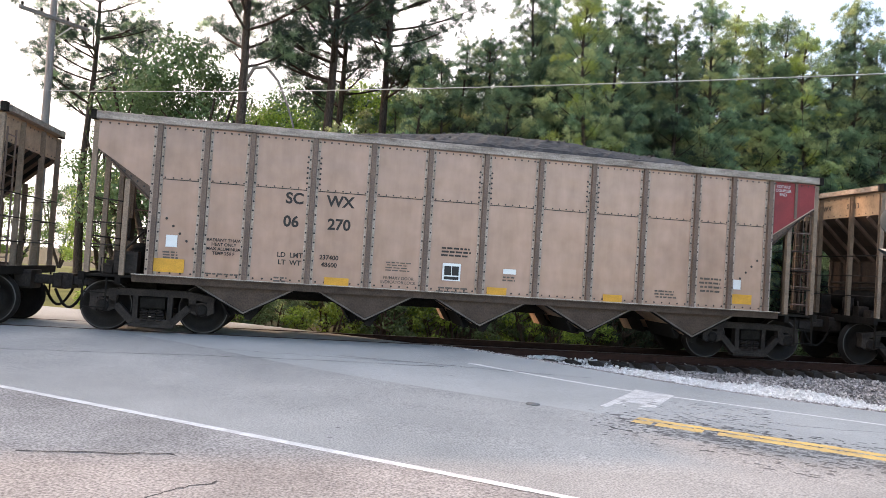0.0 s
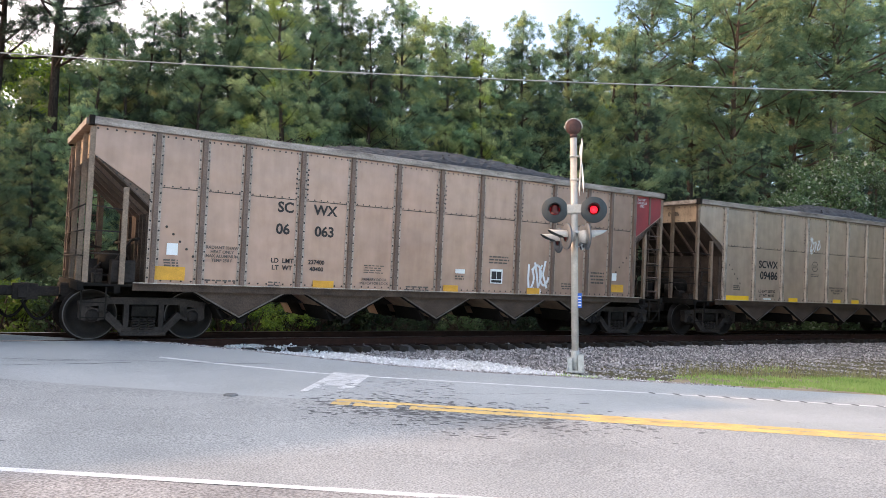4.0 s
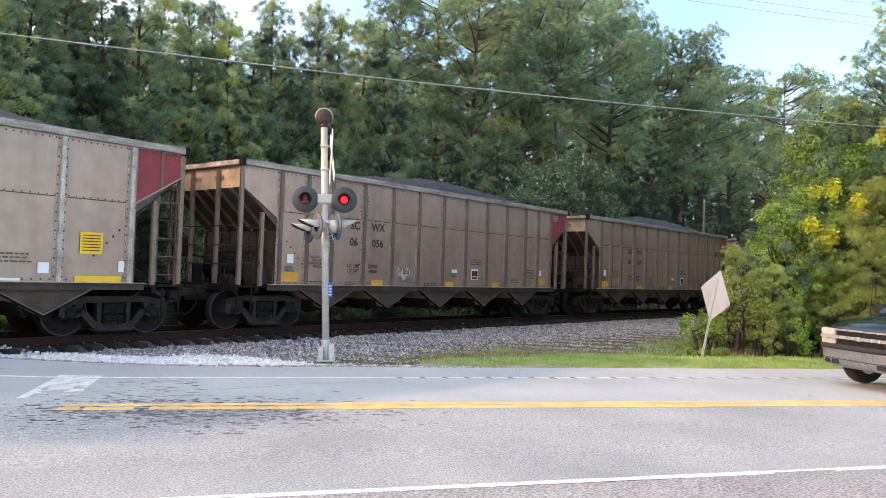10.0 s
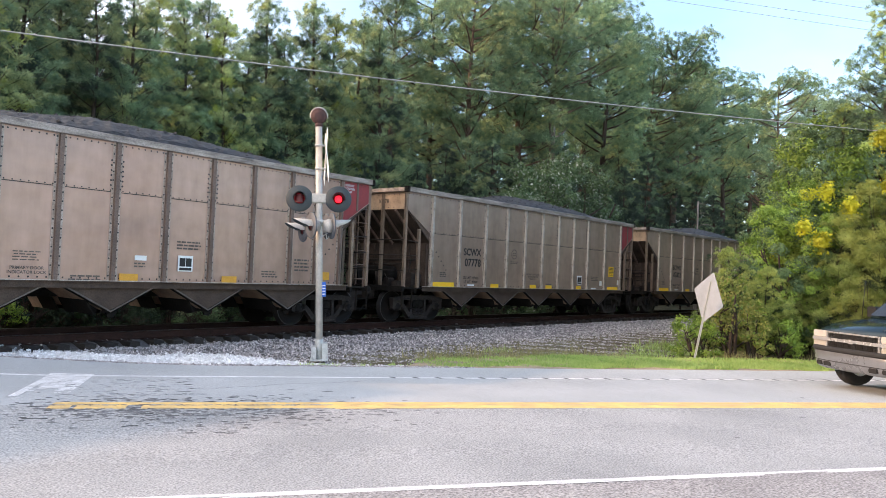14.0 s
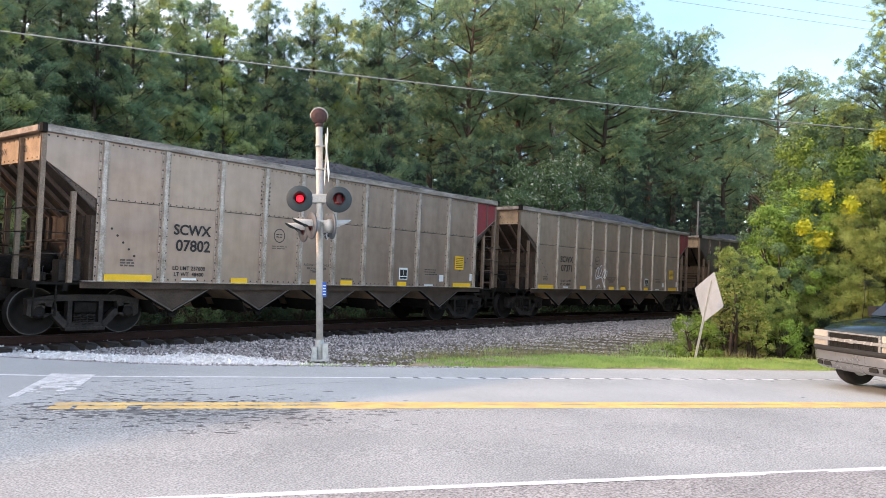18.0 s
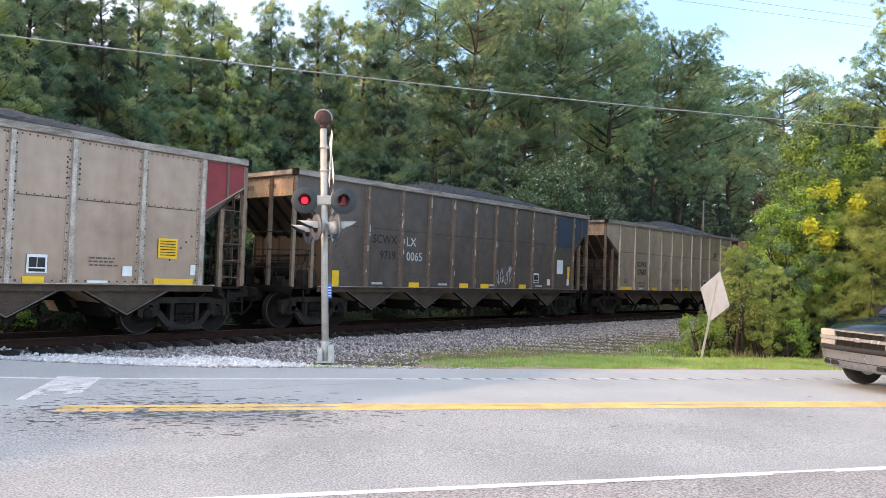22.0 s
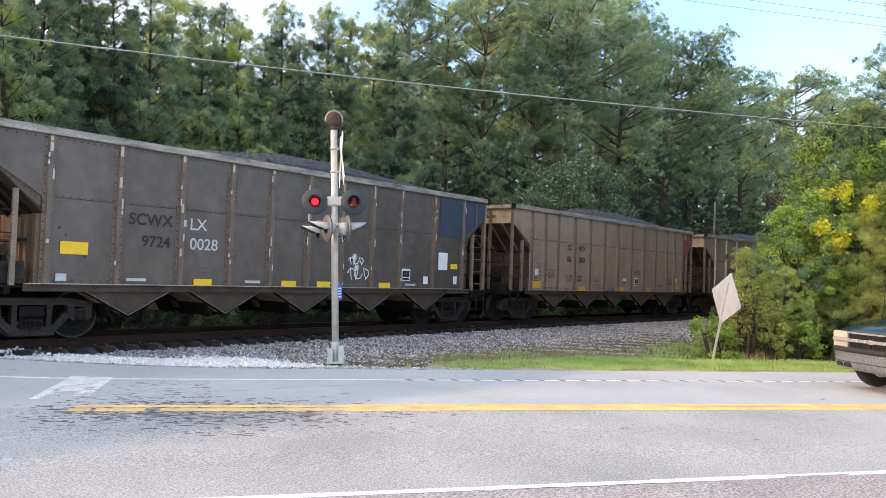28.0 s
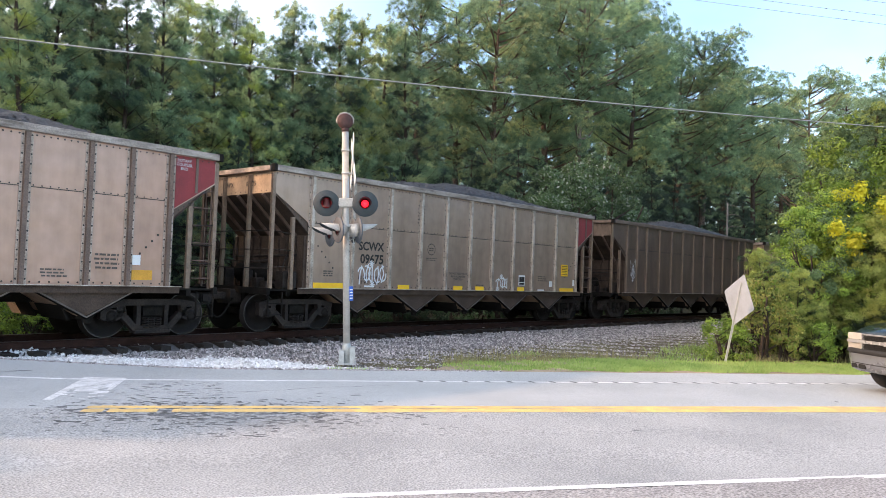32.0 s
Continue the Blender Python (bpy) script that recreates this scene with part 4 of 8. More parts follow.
def bay_mesh():
    """A hopper bay: V-shaped side plates with flanged edges, the sloped sheets between, and the door with its lugs."""
    b = Build()
    for y, s in ((-1.42, 1), (1.42, -1)):
        b.plate([(-0.98, 1.02), (0, 0.51), (0.98, 1.02)], y - 0.012, y + 0.012)
    for s in (-1, 1):
        for y in (-1.45, 1.37):
            v = [(s * 1.02, y, 1.05), (s * 1.02, y + 0.08, 1.05), (0, y + 0.08, 0.50), (0, y, 0.50),
                 (s * 1.02, y, 0.99), (s * 1.02, y + 0.08, 0.99), (0, y + 0.08, 0.44), (0, y, 0.44)]
            b.add(v, [(0, 1, 2, 3), (7, 6, 5, 4), (1, 5, 6, 2), (0, 4, 5, 1), (3, 2, 6, 7)], False, 1)
            b.add([v[0], v[3], (v[7][0], v[7][1], v[7][2] + 0.025), (v[4][0], v[4][1], v[4][2] + 0.025)], [(0, 1, 2, 3)], False, 2)
        v = [(s * 0.95, -1.36, 1.03), (s * 0.95, 1.36, 1.03), (s * 0.12, 1.36, 0.50), (s * 0.12, -1.36, 0.50)]
        b.add(v + [(x, y, z + 0.02) for x, y, z in v], [(0, 1, 2, 3), (4, 7, 6, 5)], False, 3)
    b.box(-0.14, 0.14, -1.3, 1.3, 0.44, 0.52, 1)
    # Door: sunlight put into colour, buff at the far end and black nearer.
    for y0, y1, slot in ((-1.34, -0.16, 1), (0.16, 0.85, 1), (0.85, 1.34, 3)):
        b.plate([(-0.46, 0.70), (-0.30, 0.42), (-0.275, 0.43), (-0.435, 0.71)], y0, y1, slot)
    for y in (-1.25, -0.5, 0.5, 1.25):
        b.plate([(-0.05, 0.6), (0.03, 0.36), (0.14, 0.34), (0.3, 0.6)], y - 0.03, y + 0.03, 1)
        b.plate([(-0.34, 0.62), (-0.25, 0.40), (-0.17, 0.42), (-0.12, 0.6)], y + 0.07, y + 0.12, 1)
    b.tube([(-0.2, -1.3, 0.62), (-0.2, 1.3, 0.62)], 0.04, 8, 1)
    return b.mesh("hopper_bay", "bay", "black", "bay_edge", "orange")


def side_frame_mesh():
    """A cast truck side frame: top and tension members, pedestals, columns and spring seat."""
    b = Build()
    # members as bars round the openings
    def bar(pts, w, y0, y1):
        for (x0, z0), (x1, z1) in zip(pts, pts[1:]):
            d = math.hypot(x1 - x0, z1 - z0)
            nx, nz = -(z1 - z0) / d * w / 2, (x1 - x0) / d * w / 2
            q = [(x0 + nx, z0 + nz), (x0 - nx, z0 - nz), (x1 - nx, z1 - nz), (x1 + nx, z1 + nz)]
            b.plate(q, y0, y1)
    bar([(-1.12, 0.66), (-0.62, 0.745), (0.62, 0.745), (1.12, 0.66)], 0.13, -0.10, 0.08)
    bar([(-0.98, 0.56), (-0.66, 0.50), (-0.36, 0.19), (0.36, 0.19), (0.66, 0.50), (0.98, 0.56)], 0.13, -0.09, 0.07)
    bar([(-0.31, 0.72), (-0.31, 0.2)], 0.09, -0.085, 0.065)
    bar([(0.31, 0.72), (0.31, 0.2)], 0.09, -0.085, 0.065)
    bar([(-0.4, 0.13), (0.4, 0.13)], 0.06, -0.12, 0.1)
    for s in (-1, 1):
        b.plate([(s * 1.1, 0.7), (s * 1.12, 0.42), (s * 1.0, 0.36), (s * 0.98, 0.6)][::s], -0.09, 0.07)
        b.plate([(s * 0.78, 0.7), (s * 0.8, 0.36), (s * 0.68, 0.42), (s * 0.64, 0.7)][::s], -0.09, 0.07)
    return b.mesh("side_frame", "truck")


def spring_mesh():
    b = Build()
    pts = [(0.062 * math.cos(t), 0.062 * math.sin(t), 0.2 + 0.22 * t / (2 * math.pi * 4.5)) for t in [k * 2 * math.pi / 9 for k in range(41)]]
    b.tube(pts, 0.019, 5)
    return b.mesh("spring", "truck")


def bolster_mesh():
    b = Build()
    b.box(-0.22, 0.22, -1.08, 1.08, 0.44, 0.66, 0, 0.03)
    b.lathe([(0.66, 0.3), (0.76, 0.3)], "z", 16)
    for s in (-1, 1):
        b.box(-0.62, 0.62, s * 0.7 - 0.04, s * 0.7 + 0.04, 0.36, 0.44)
    b.tube([(-0.55, -0.8, 0.4), (-0.55, 0.8, 0.4)], 0.05, 8)
    b.tube([(0.55, -0.8, 0.4), (0.55, 0.8, 0.4)], 0.05, 8)
    return b.mesh("bolster", "black")


def wheelset_mesh():
    """An axle with two dished wheels and bearing caps with bolts, round its own middle."""
    b = Build()
    for s in (-1, 1):
        a = s * 0.72
        prof = [(a - s * 0.055, 0.12), (a - s * 0.055, 0.16), (a - s * 0.01, 0.34), (a - s * 0.06, 0.40), (a - s * 0.06, 0.505), (a - s * 0.025, 0.505), (a - s * 0.02, R_WHEEL + 0.004),
                (a + s * 0.075, R_WHEEL - 0.004), (a + s * 0.08, R_WHEEL - 0.03), (a + s * 0.08, 0.40), (a + s * 0.03, 0.36), (a + s * 0.02, 0.2), (a + s * 0.09, 0.15), (a + s * 0.09, 0.1)]
        b.lathe(prof, "y", 32)
        b.lathe([(a + s * 0.081, R_WHEEL - 0.024), (a + s * 0.083, R_WHEEL - 0.012), (a + s * 0.079, R_WHEEL - 0.003)], "y", 32, slot=1, caps=False)
        b.lathe([(a + s * 0.09, 0.085), (a + s * 0.16, 0.10), (a + s * 0.34, 0.125), (a + s * 0.37, 0.115), (a + s * 0.385, 0.06)], "y", 16)
        for k in range(3):
            t = k * 2 * math.pi / 3 + 0.4
            b.lathe([(a + s * 0.37, 0.026), (a + s * 0.40, 0.026)], "y", 6, (0.07 * math.cos(t), 0, 0.07 * math.sin(t)), 0)
    b.tube([(0, -0.7, 0), (0, 0.7, 0)], 0.085, 12)
    return b.mesh("wheelset", "wheel", "tread")


def slope_mesh(mat, bar):
    """The sloped end sheet with its stiffening ribs, for the end at -x: origin at the end of the body."""
    b = Build()
    p0, p1 = (0.10, 3.36), (2.0, 1.62)
    d = math.hypot(p1[0] - p0[0], p1[1] - p0[1])
    nx, nz = (p1[1] - p0[1]) / d, -(p1[0] - p0[0]) / d
    t = 0.02
    prof = [p0, p1, (p1[0] - nx * t, p1[1] - nz * t), (p0[0] - nx * t, p0[1] - nz * t)]
    b.plate(prof[::-1], -1.53, 1.53)
    q = [p0, p1, (p1[0] + nx * 0.07, p1[1] + nz * 0.07), (p0[0] + nx * 0.07, p0[1] + nz * 0.07)]
    return b.mesh("slope_sheet", mat), Build().plate(q, -0.03, 0.03).mesh("stiffener", bar)


def end_plate_mesh(mat):
    """The upright end wall below the slope, with ribs, and the top end plate."""
    b = Build()
    b.box(1.10, 1.13, -1.50, 1.50, 1.09, 2.40)
    return b.mesh("end_wall", mat), Build().box(1.04, 1.10, -0.025, 0.025, 1.09, 2.38).mesh("stiffener", mat)


def header_mesh(mat):
    b = Build()
    b.box(0.09, 0.115, -1.53, 1.53, 3.36, Z_RIB + 0.02)
    for i in range(14):
        y = -1.4 + i * 0.215
        b.box(0.082, 0.09, y - 0.012, y + 0.012, 3.40, 3.424, 1)
        b.box(0.082, 0.09, y - 0.012, y + 0.012, 3.78, 3.804, 1)
    return b.mesh("end_sheet", mat, "rivet")


def post_mesh(mat, h):
    b = Build()
    b.box(-0.045, 0.045, -0.04, -0.028, 0, h).box(-0.045, 0.045, 0.028, 0.04, 0, h).box(0.033, 0.045, -0.028, 0.028, 0, h)
    return b.mesh("end_post", mat)


def ladder_mesh(mat):
    """Two stiles with seven rungs, in the y-z plane."""
    b = Build()
    for y in (-0.2, 0.2):
        b.box(-0.008, 0.008, y - 0.03, y + 0.03, 0, 2.5)
    for k in range(7):
        z = 0.15 + k * 0.37
        b.tube([(0, -0.2, z), (0, 0.2, z)], 0.012, 6)
    return b.mesh("ladder", mat)


def side_ladder_mesh(mat):
    """The side ladder below the gusset: two angle stiles and six round rungs, in the x-z plane."""
    b = Build()
    for x, top in ((-0.24, 2.30), (0.24, 2.62)):
        b.box(x - 0.03, x + 0.03, -0.006, 0.006, 0.0, top).box(x - 0.006, x + 0.006, -0.006, 0.05, 0.0, top)
    for k in range(6):
        z = 0.22 + k * 0.38
        b.tube([(-0.26, -0.03, z), (0.26, -0.03, z)], 0.014, 6)
    return b.mesh("side_ladder", mat)


def coupler_mesh():
    b = Build()
    b.box(-0.55, 0.0, -0.09, 0.09, 0.76, 0.94, 0, 0.02)
    b.plate([(-0.55, 0.70), (-0.8, 0.68), (-0.82, 1.0), (-0.55, 0.98)], -0.15, 0.15)
    b.box(-0.88, -0.74, -0.20, -0.05, 0.7, 0.98, 0, 0.03)
    b.box(-0.2, 0.12, -0.3, 0.3, 0.66, 1.02, 0, 0.04)
    b.tube([(0.05, -1.45, 0.95), (0.05, 1.45, 0.95)], 0.025, 6)
    return b.mesh("coupler", "truck")


def hose_mesh():
    b = Build()
    pts = [(-0.2 - 0.62 * t, -0.38 + 0.12 * t, 0.80 - 0.46 * math.sin(math.pi * t * 0.92)) for t in [k / 10 for k in range(11)]]
    b.tube(pts, 0.028, 8)
    return b.mesh("air_hose", "black")


def platform_mesh():
    """End platform, its beams, the steps and the brake gear below."""
    b = Build()
    b.box(-0.02, 1.2, -1.5, 1.5, 1.02, 1.06)
    b.box(-0.06, 0.04, -1.56, 1.56, 0.94, 1.09)
    b.box(0.55, 0.65, -1.5, 1.5, 0.9, 1.02)
    b.box(0.1, 1.1, -0.45, 0.45, 0.72, 1.0)
    for y in (-1.52, 1.52):
        for x in (0.02, 0.42):
            b.box(x - 0.012, x + 0.012, y - 0.02, y + 0.02, 0.42, 1.0)
        for z in (0.45, 0.72):
            b.box(0.02, 0.42, y - 0.03, y + 0.03, z, z + 0.02)
    return b.mesh("end_platform", "black")


def tank_mesh():
    b = Build()
    b.lathe([(-0.62, 0.02), (-0.60, 0.12), (-0.52, 0.24), (0.52, 0.24), (0.60, 0.15), (0.62, 0.02)], "y", 18, (0.70, 0.1, 1.44))
    b.box(0.62, 0.82, -0.2, -0.16, 1.06, 1.3).box(0.62, 0.82, 0.5, 0.54, 1.06, 1.3)
    return b.mesh("air_tank", "black")


def valve_mesh():
    b = Build()
    b.box(0.2, 0.45, -0.75, -0.55, 1.06, 1.32, 0, 0.03).box(0.24, 0.4, -1.1, -0.85, 1.06, 1.24, 0, 0.02)
    b.lathe([(-1.05, 0.09), (-0.95, 0.09)], "y", 10, (0.62, 0, 1.2))
    b.tube([(0.3, -0.6, 1.3), (0.5, -0.3, 1.45), (0.7, 0.0, 1.5)], 0.018, 6).tube([(0.3, -1.0, 1.2), (0.6, -1.0, 1.2)], 0.02, 6)
    b.tube([(0.25, -1.3, 1.08), (0.25, -1.3, 1.35), (0.35, -1.1, 1.35)], 0.014, 6)
    b.box(0.5, 0.9, -1.42, -1.12, 1.06, 1.5, 0, 0.04).box(0.15, 0.4, 0.5, 0.9, 1.06, 1.55, 0, 0.04).lathe([(1.05, 0.12), (1.5, 0.12)], "z", 12, (0.3, -0.25, 0))
    b.tube([(0.2, 1.3, 1.1), (0.25, 1.0, 1.7), (0.2, 0.9, 2.05)], 0.02, 6).tube([(0.1, -1.4, 1.75), (0.5, 0.0, 1.72), (0.1, 1.4, 1.75)], 0.018, 6)
    b.tube([(0.95, -1.3, 1.9), (0.95, 1.3, 1.85)], 0.03, 8).tube([(0.6, -1.2, 1.5), (0.9, -1.0, 1.9)], 0.02, 6)
    return b.mesh("brake_valve", "truck")


def brake_wheel_mesh():
    b = Build()
    pts = [(0.0, 0.9 + 0.27 * math.cos(t), 2.05 + 0.27 * math.sin(t)) for t in [k * math.pi / 10 for k in range(21)]]
    b.tube(pts, 0.016, 6, caps=False)
    for k in range(5):
        t = k * 2 * math.pi / 5
        b.tube([(0.02, 0.9, 2.05), (0.0, 0.9 + 0.27 * math.cos(t), 2.05 + 0.27 * math.sin(t))], 0.012, 5)
    b.lathe([(0.0, 0.05), (0.14, 0.1)], "x", 10, (0, 0.9, 2.05))
    b.box(0.06, 0.26, 0.72, 1.08, 1.75, 2.2, 0, 0.03)
    return b.mesh("brake_wheel", "truck")


def rails_mesh():
    """Grab rails across the end, bent bars."""
    b = Build()
    for z in (1.55, 2.0, 2.45):
        b.tube([(0.0, -1.5, z), (0.0, 1.5, z)], 0.013, 6)
    for y in (-1.52, 1.52):
        b.tube([(0.05, y, 2.45), (0.62, y, 2.4)], 0.013, 6).tube([(0.05, y, 2.0), (0.62, y, 2.0)], 0.013, 6).tube([(0.05, y, 1.6), (0.62, y, 1.6)], 0.013, 6)
    return b.mesh("grab_rail", "truck")


def coal_mesh(half, seed):
    rnd = np.random.RandomState(seed)
    nx, ny = 110, 26
    xs, ys = np.linspace(-half + 0.5, half - 0.5, nx), np.linspace(-1.5, 1.5, ny)
    X, Y = np.meshgrid(xs, ys, indexing="ij")
    ramp = np.clip((half - 0.5 - np.abs(X)) / 2.2, 0, 1)
    swell = 0.03 * np.sin(X * 1.3 + seed) + 0.02 * np.sin(X * 2.9 + seed * 2)
    U = X + half
    heap = np.sin(np.pi * np.clip((U - 2.8) / 11.4, 0, 1)) ** 0.85
    Z = 3.55 + 0.32 * np.sqrt(ramp) + (0.62 * heap * (1 - 0.75 * (Y / 1.5) ** 2) + swell * (1 - np.abs(Y / 1.5))) * ramp
    Z += rnd.uniform(-0.02, 0.028, Z.shape)
    Z = np.where(np.abs(Y) > 1.45, np.minimum(Z, 3.93), Z)
    v = np.stack([X, Y, Z], -1).reshape(-1, 3)
    f = [(i * ny + j, (i + 1) * ny + j, (i + 1) * ny + j + 1, i * ny + j + 1) for i in range(nx - 1) for j in range(ny - 1)]
    b = Build()
    b.add([tuple(p) for p in v], f)
    for _ in range(260):                       # lumps
        i, j = rnd.randint(2, nx - 2), rnd.randint(2, ny - 2)
        x, y, z, r = X[i, j], Y[i, j], Z[i, j], rnd.uniform(0.02, 0.06)
        q = rnd.uniform(0.6, 1.3, 6) * r
        b.add([(x + q[0], y, z), (x - q[1], y, z), (x, y + q[2], z), (x, y - q[3], z), (x, y, z + q[4]), (x, y, z - q[5])],
              [(0, 2, 4), (2, 1, 4), (1, 3, 4), (3, 0, 4)])
    return b.mesh("coal_load", "coal")


def flat(name, x, z, w, h, mat, car, label="", lift=0.024):
    if mat in ("decal_yellow", "decal_amber") and h < 0.15:
        h *= 1.3
    b = Build()
    b.box(-w / 2, w / 2, -0.002, 0.002, -h / 2, h / 2)
    return part(name, shared(("flat", round(w, 3), round(h, 3), mat), lambda: b.mesh(name, mat)), mat, car, label, pose(x, -PANEL - lift, z))


def words(name, text, x, z, size, mat, car, bold=0.0, label="", align="CENTER", y=None, turn=0):
    ob = part(name, text_mesh(text, size, mat, bold, align=align), mat, car, label, pose(x, (-PANEL - 0.012) if y is None else y, z, 0, 0, turn))
    if " " in text:
        ob["kind"] = "stuff"
    return ob


def bars(name, x, z, w, rows, mat, car, h=0.028, gap=0.06, seed=0):
    """Lines of writing too small to read."""
    def make():
        rnd, b = random.Random(seed), Build()
        for r in range(rows):
            px, end = -w / 2 + rnd.uniform(0, 0.08) * w, w / 2 - rnd.uniform(0, 0.15) * w
            while px < end:
                k = min(rnd.uniform(0.05, 0.14), end - px)
                b.box(px, px + k, -0.001, 0.001, -r * gap - h, -r * gap)
                px += k + 0.025
        return b.mesh(name, mat)
    ob = part(name, shared(("bars", round(w, 2), rows, mat, h, gap, seed), make), mat, car, "", pose(x, -PANEL - 0.012, z))
    ob["kind"] = "stuff"
    return ob


def framed(x, z, car, w=0.36):
    """A white-framed black consolidated stencil block."""
    flat("stencil_block", x, z, w, w * 0.95, "decal_white", car, "white-framed black stencil block")
    q = w / 2
    flat("stencil_field", x - q * 0.42, z + q * 0.14, w * 0.38, w * 0.5, "ink", car, "", 0.029)
    flat("stencil_field", x + q * 0.42, z + q * 0.14, w * 0.38, w * 0.5, "ink", car, "", 0.029)
    flat("stencil_field", x, z - q * 0.66, w * 0.8, w * 0.16, "ink", car, "", 0.029)


def graffiti(x, z, w, h, seed, car, mat="spray", thin=1.0):
    """A scrawl of spray-paint strokes."""
    rnd, b = random.Random(seed), Build()

    def stroke(pts, r):
        for (x0, z0), (x1, z1) in zip(pts, pts[1:]):
            d = math.hypot(x1 - x0, z1 - z0) or 1e-6
            nx, nz = -(z1 - z0) / d * r, (x1 - x0) / d * r
            b.add([(x0 + nx, 0, z0 + nz), (x0 - nx, 0, z0 - nz), (x1 - nx, 0, z1 - nz), (x1 + nx, 0, z1 + nz)], [(0, 1, 2, 3)])
    n = max(int(w / 0.2), 3)
    for i in range(n):
        cx, cz = -w / 2 + (i + 0.5) * w / n, rnd.uniform(-0.08, 0.08) * h
        a, e = rnd.uniform(0, 6.3), rnd.uniform(2.6, 5.2)
        stroke([(cx + 0.62 * w / n * math.cos(a + e * k / 14) * rnd.uniform(0.85, 1.05), cz + 0.36 * h * math.sin(a + e * k / 14)) for k in range(15)], 0.02 * thin)
        stroke([(cx + rnd.uniform(-0.08, 0.08), cz + h * 0.45), (cx + rnd.uniform(-0.04, 0.04), cz), (cx + rnd.uniform(-0.1, 0.1), cz - h * 0.45)], 0.02 * thin)
    for _ in range(2):
        cx, cz = rnd.uniform(-0.5, 0.5) * w, rnd.choice((-0.5, 0.5)) * h
        for k in range(4):
            a = k * math.pi / 4
            stroke([(cx - 0.09 * math.cos(a), cz - 0.09 * math.sin(a)), (cx + 0.09 * math.cos(a), cz + 0.09 * math.sin(a))], 0.013 * thin)
    part("graffiti", b, mat, car, "white spray-painted scrawl", pose(x, -PANEL - 0.014, z))


def scuffs(car, half, ribs, seed):
    """Bare bright patches rubbed on the ribs of a grimy car."""
    rnd = random.Random(seed)
    for u in ribs:
        for _ in range(rnd.choice((2, 3))):
            z, h = rnd.choice((rnd.uniform(3.45, 3.8), rnd.uniform(1.2, 3.4))), rnd.uniform(0.05, 0.22)
            b = Build().box(-0.03, rnd.uniform(0.005, 0.033), -0.001, 0.001, 0, h)
            part("scuff", b, "pale", car, "", pose(u - half, -PANEL - 0.067, min(z, Z_RIB - h - 0.02)))


def looped_scrawl(x, z, car):
    """Three tall pale loops with a forked tail."""
    b = Build()

    def stroke(pts, r):
        for (x0, z0), (x1, z1) in zip(pts, pts[1:]):
            d = math.hypot(x1 - x0, z1 - z0) or 1e-6
            nx, nz = -(z1 - z0) / d * r, (x1 - x0) / d * r
            b.add([(x0 + nx, 0, z0 + nz), (x0 - nx, 0, z0 - nz), (x1 - nx, 0, z1 - nz), (x1 + nx, 0, z1 + nz)], [(0, 1, 2, 3)])
    for cx, cz, h, w, tilt in ((-0.33, 0.16, 0.42, 0.10, 0.35), (-0.10, 0.24, 0.46, 0.11, 0.5), (0.22, 0.12, 0.40, 0.10, 0.6), (0.40, 0.10, 0.34, 0.07, 0.5)):
        stroke([(cx + w * math.cos(t) + tilt * h * 0.5 * math.sin(t), cz + h * 0.5 * math.sin(t)) for t in [k * math.pi / 10 for k in range(21)]], 0.018)
    stroke([(-0.45, -0.1), (-0.2, -0.06), (0.02, 0.0), (0.18, -0.2), (0.34, -0.42)], 0.022)
    stroke([(0.02, 0.0), (0.1, -0.14), (0.3, -0.46)], 0.016)
    stroke([(-0.34, -0.46), (-0.22, -0.34), (-0.12, -0.32), (-0.05, -0.44)], 0.02)
    part("graffiti", b, "spray", car, "white looping spray-painted scrawl", pose(x, -PANEL - 0.075, z))


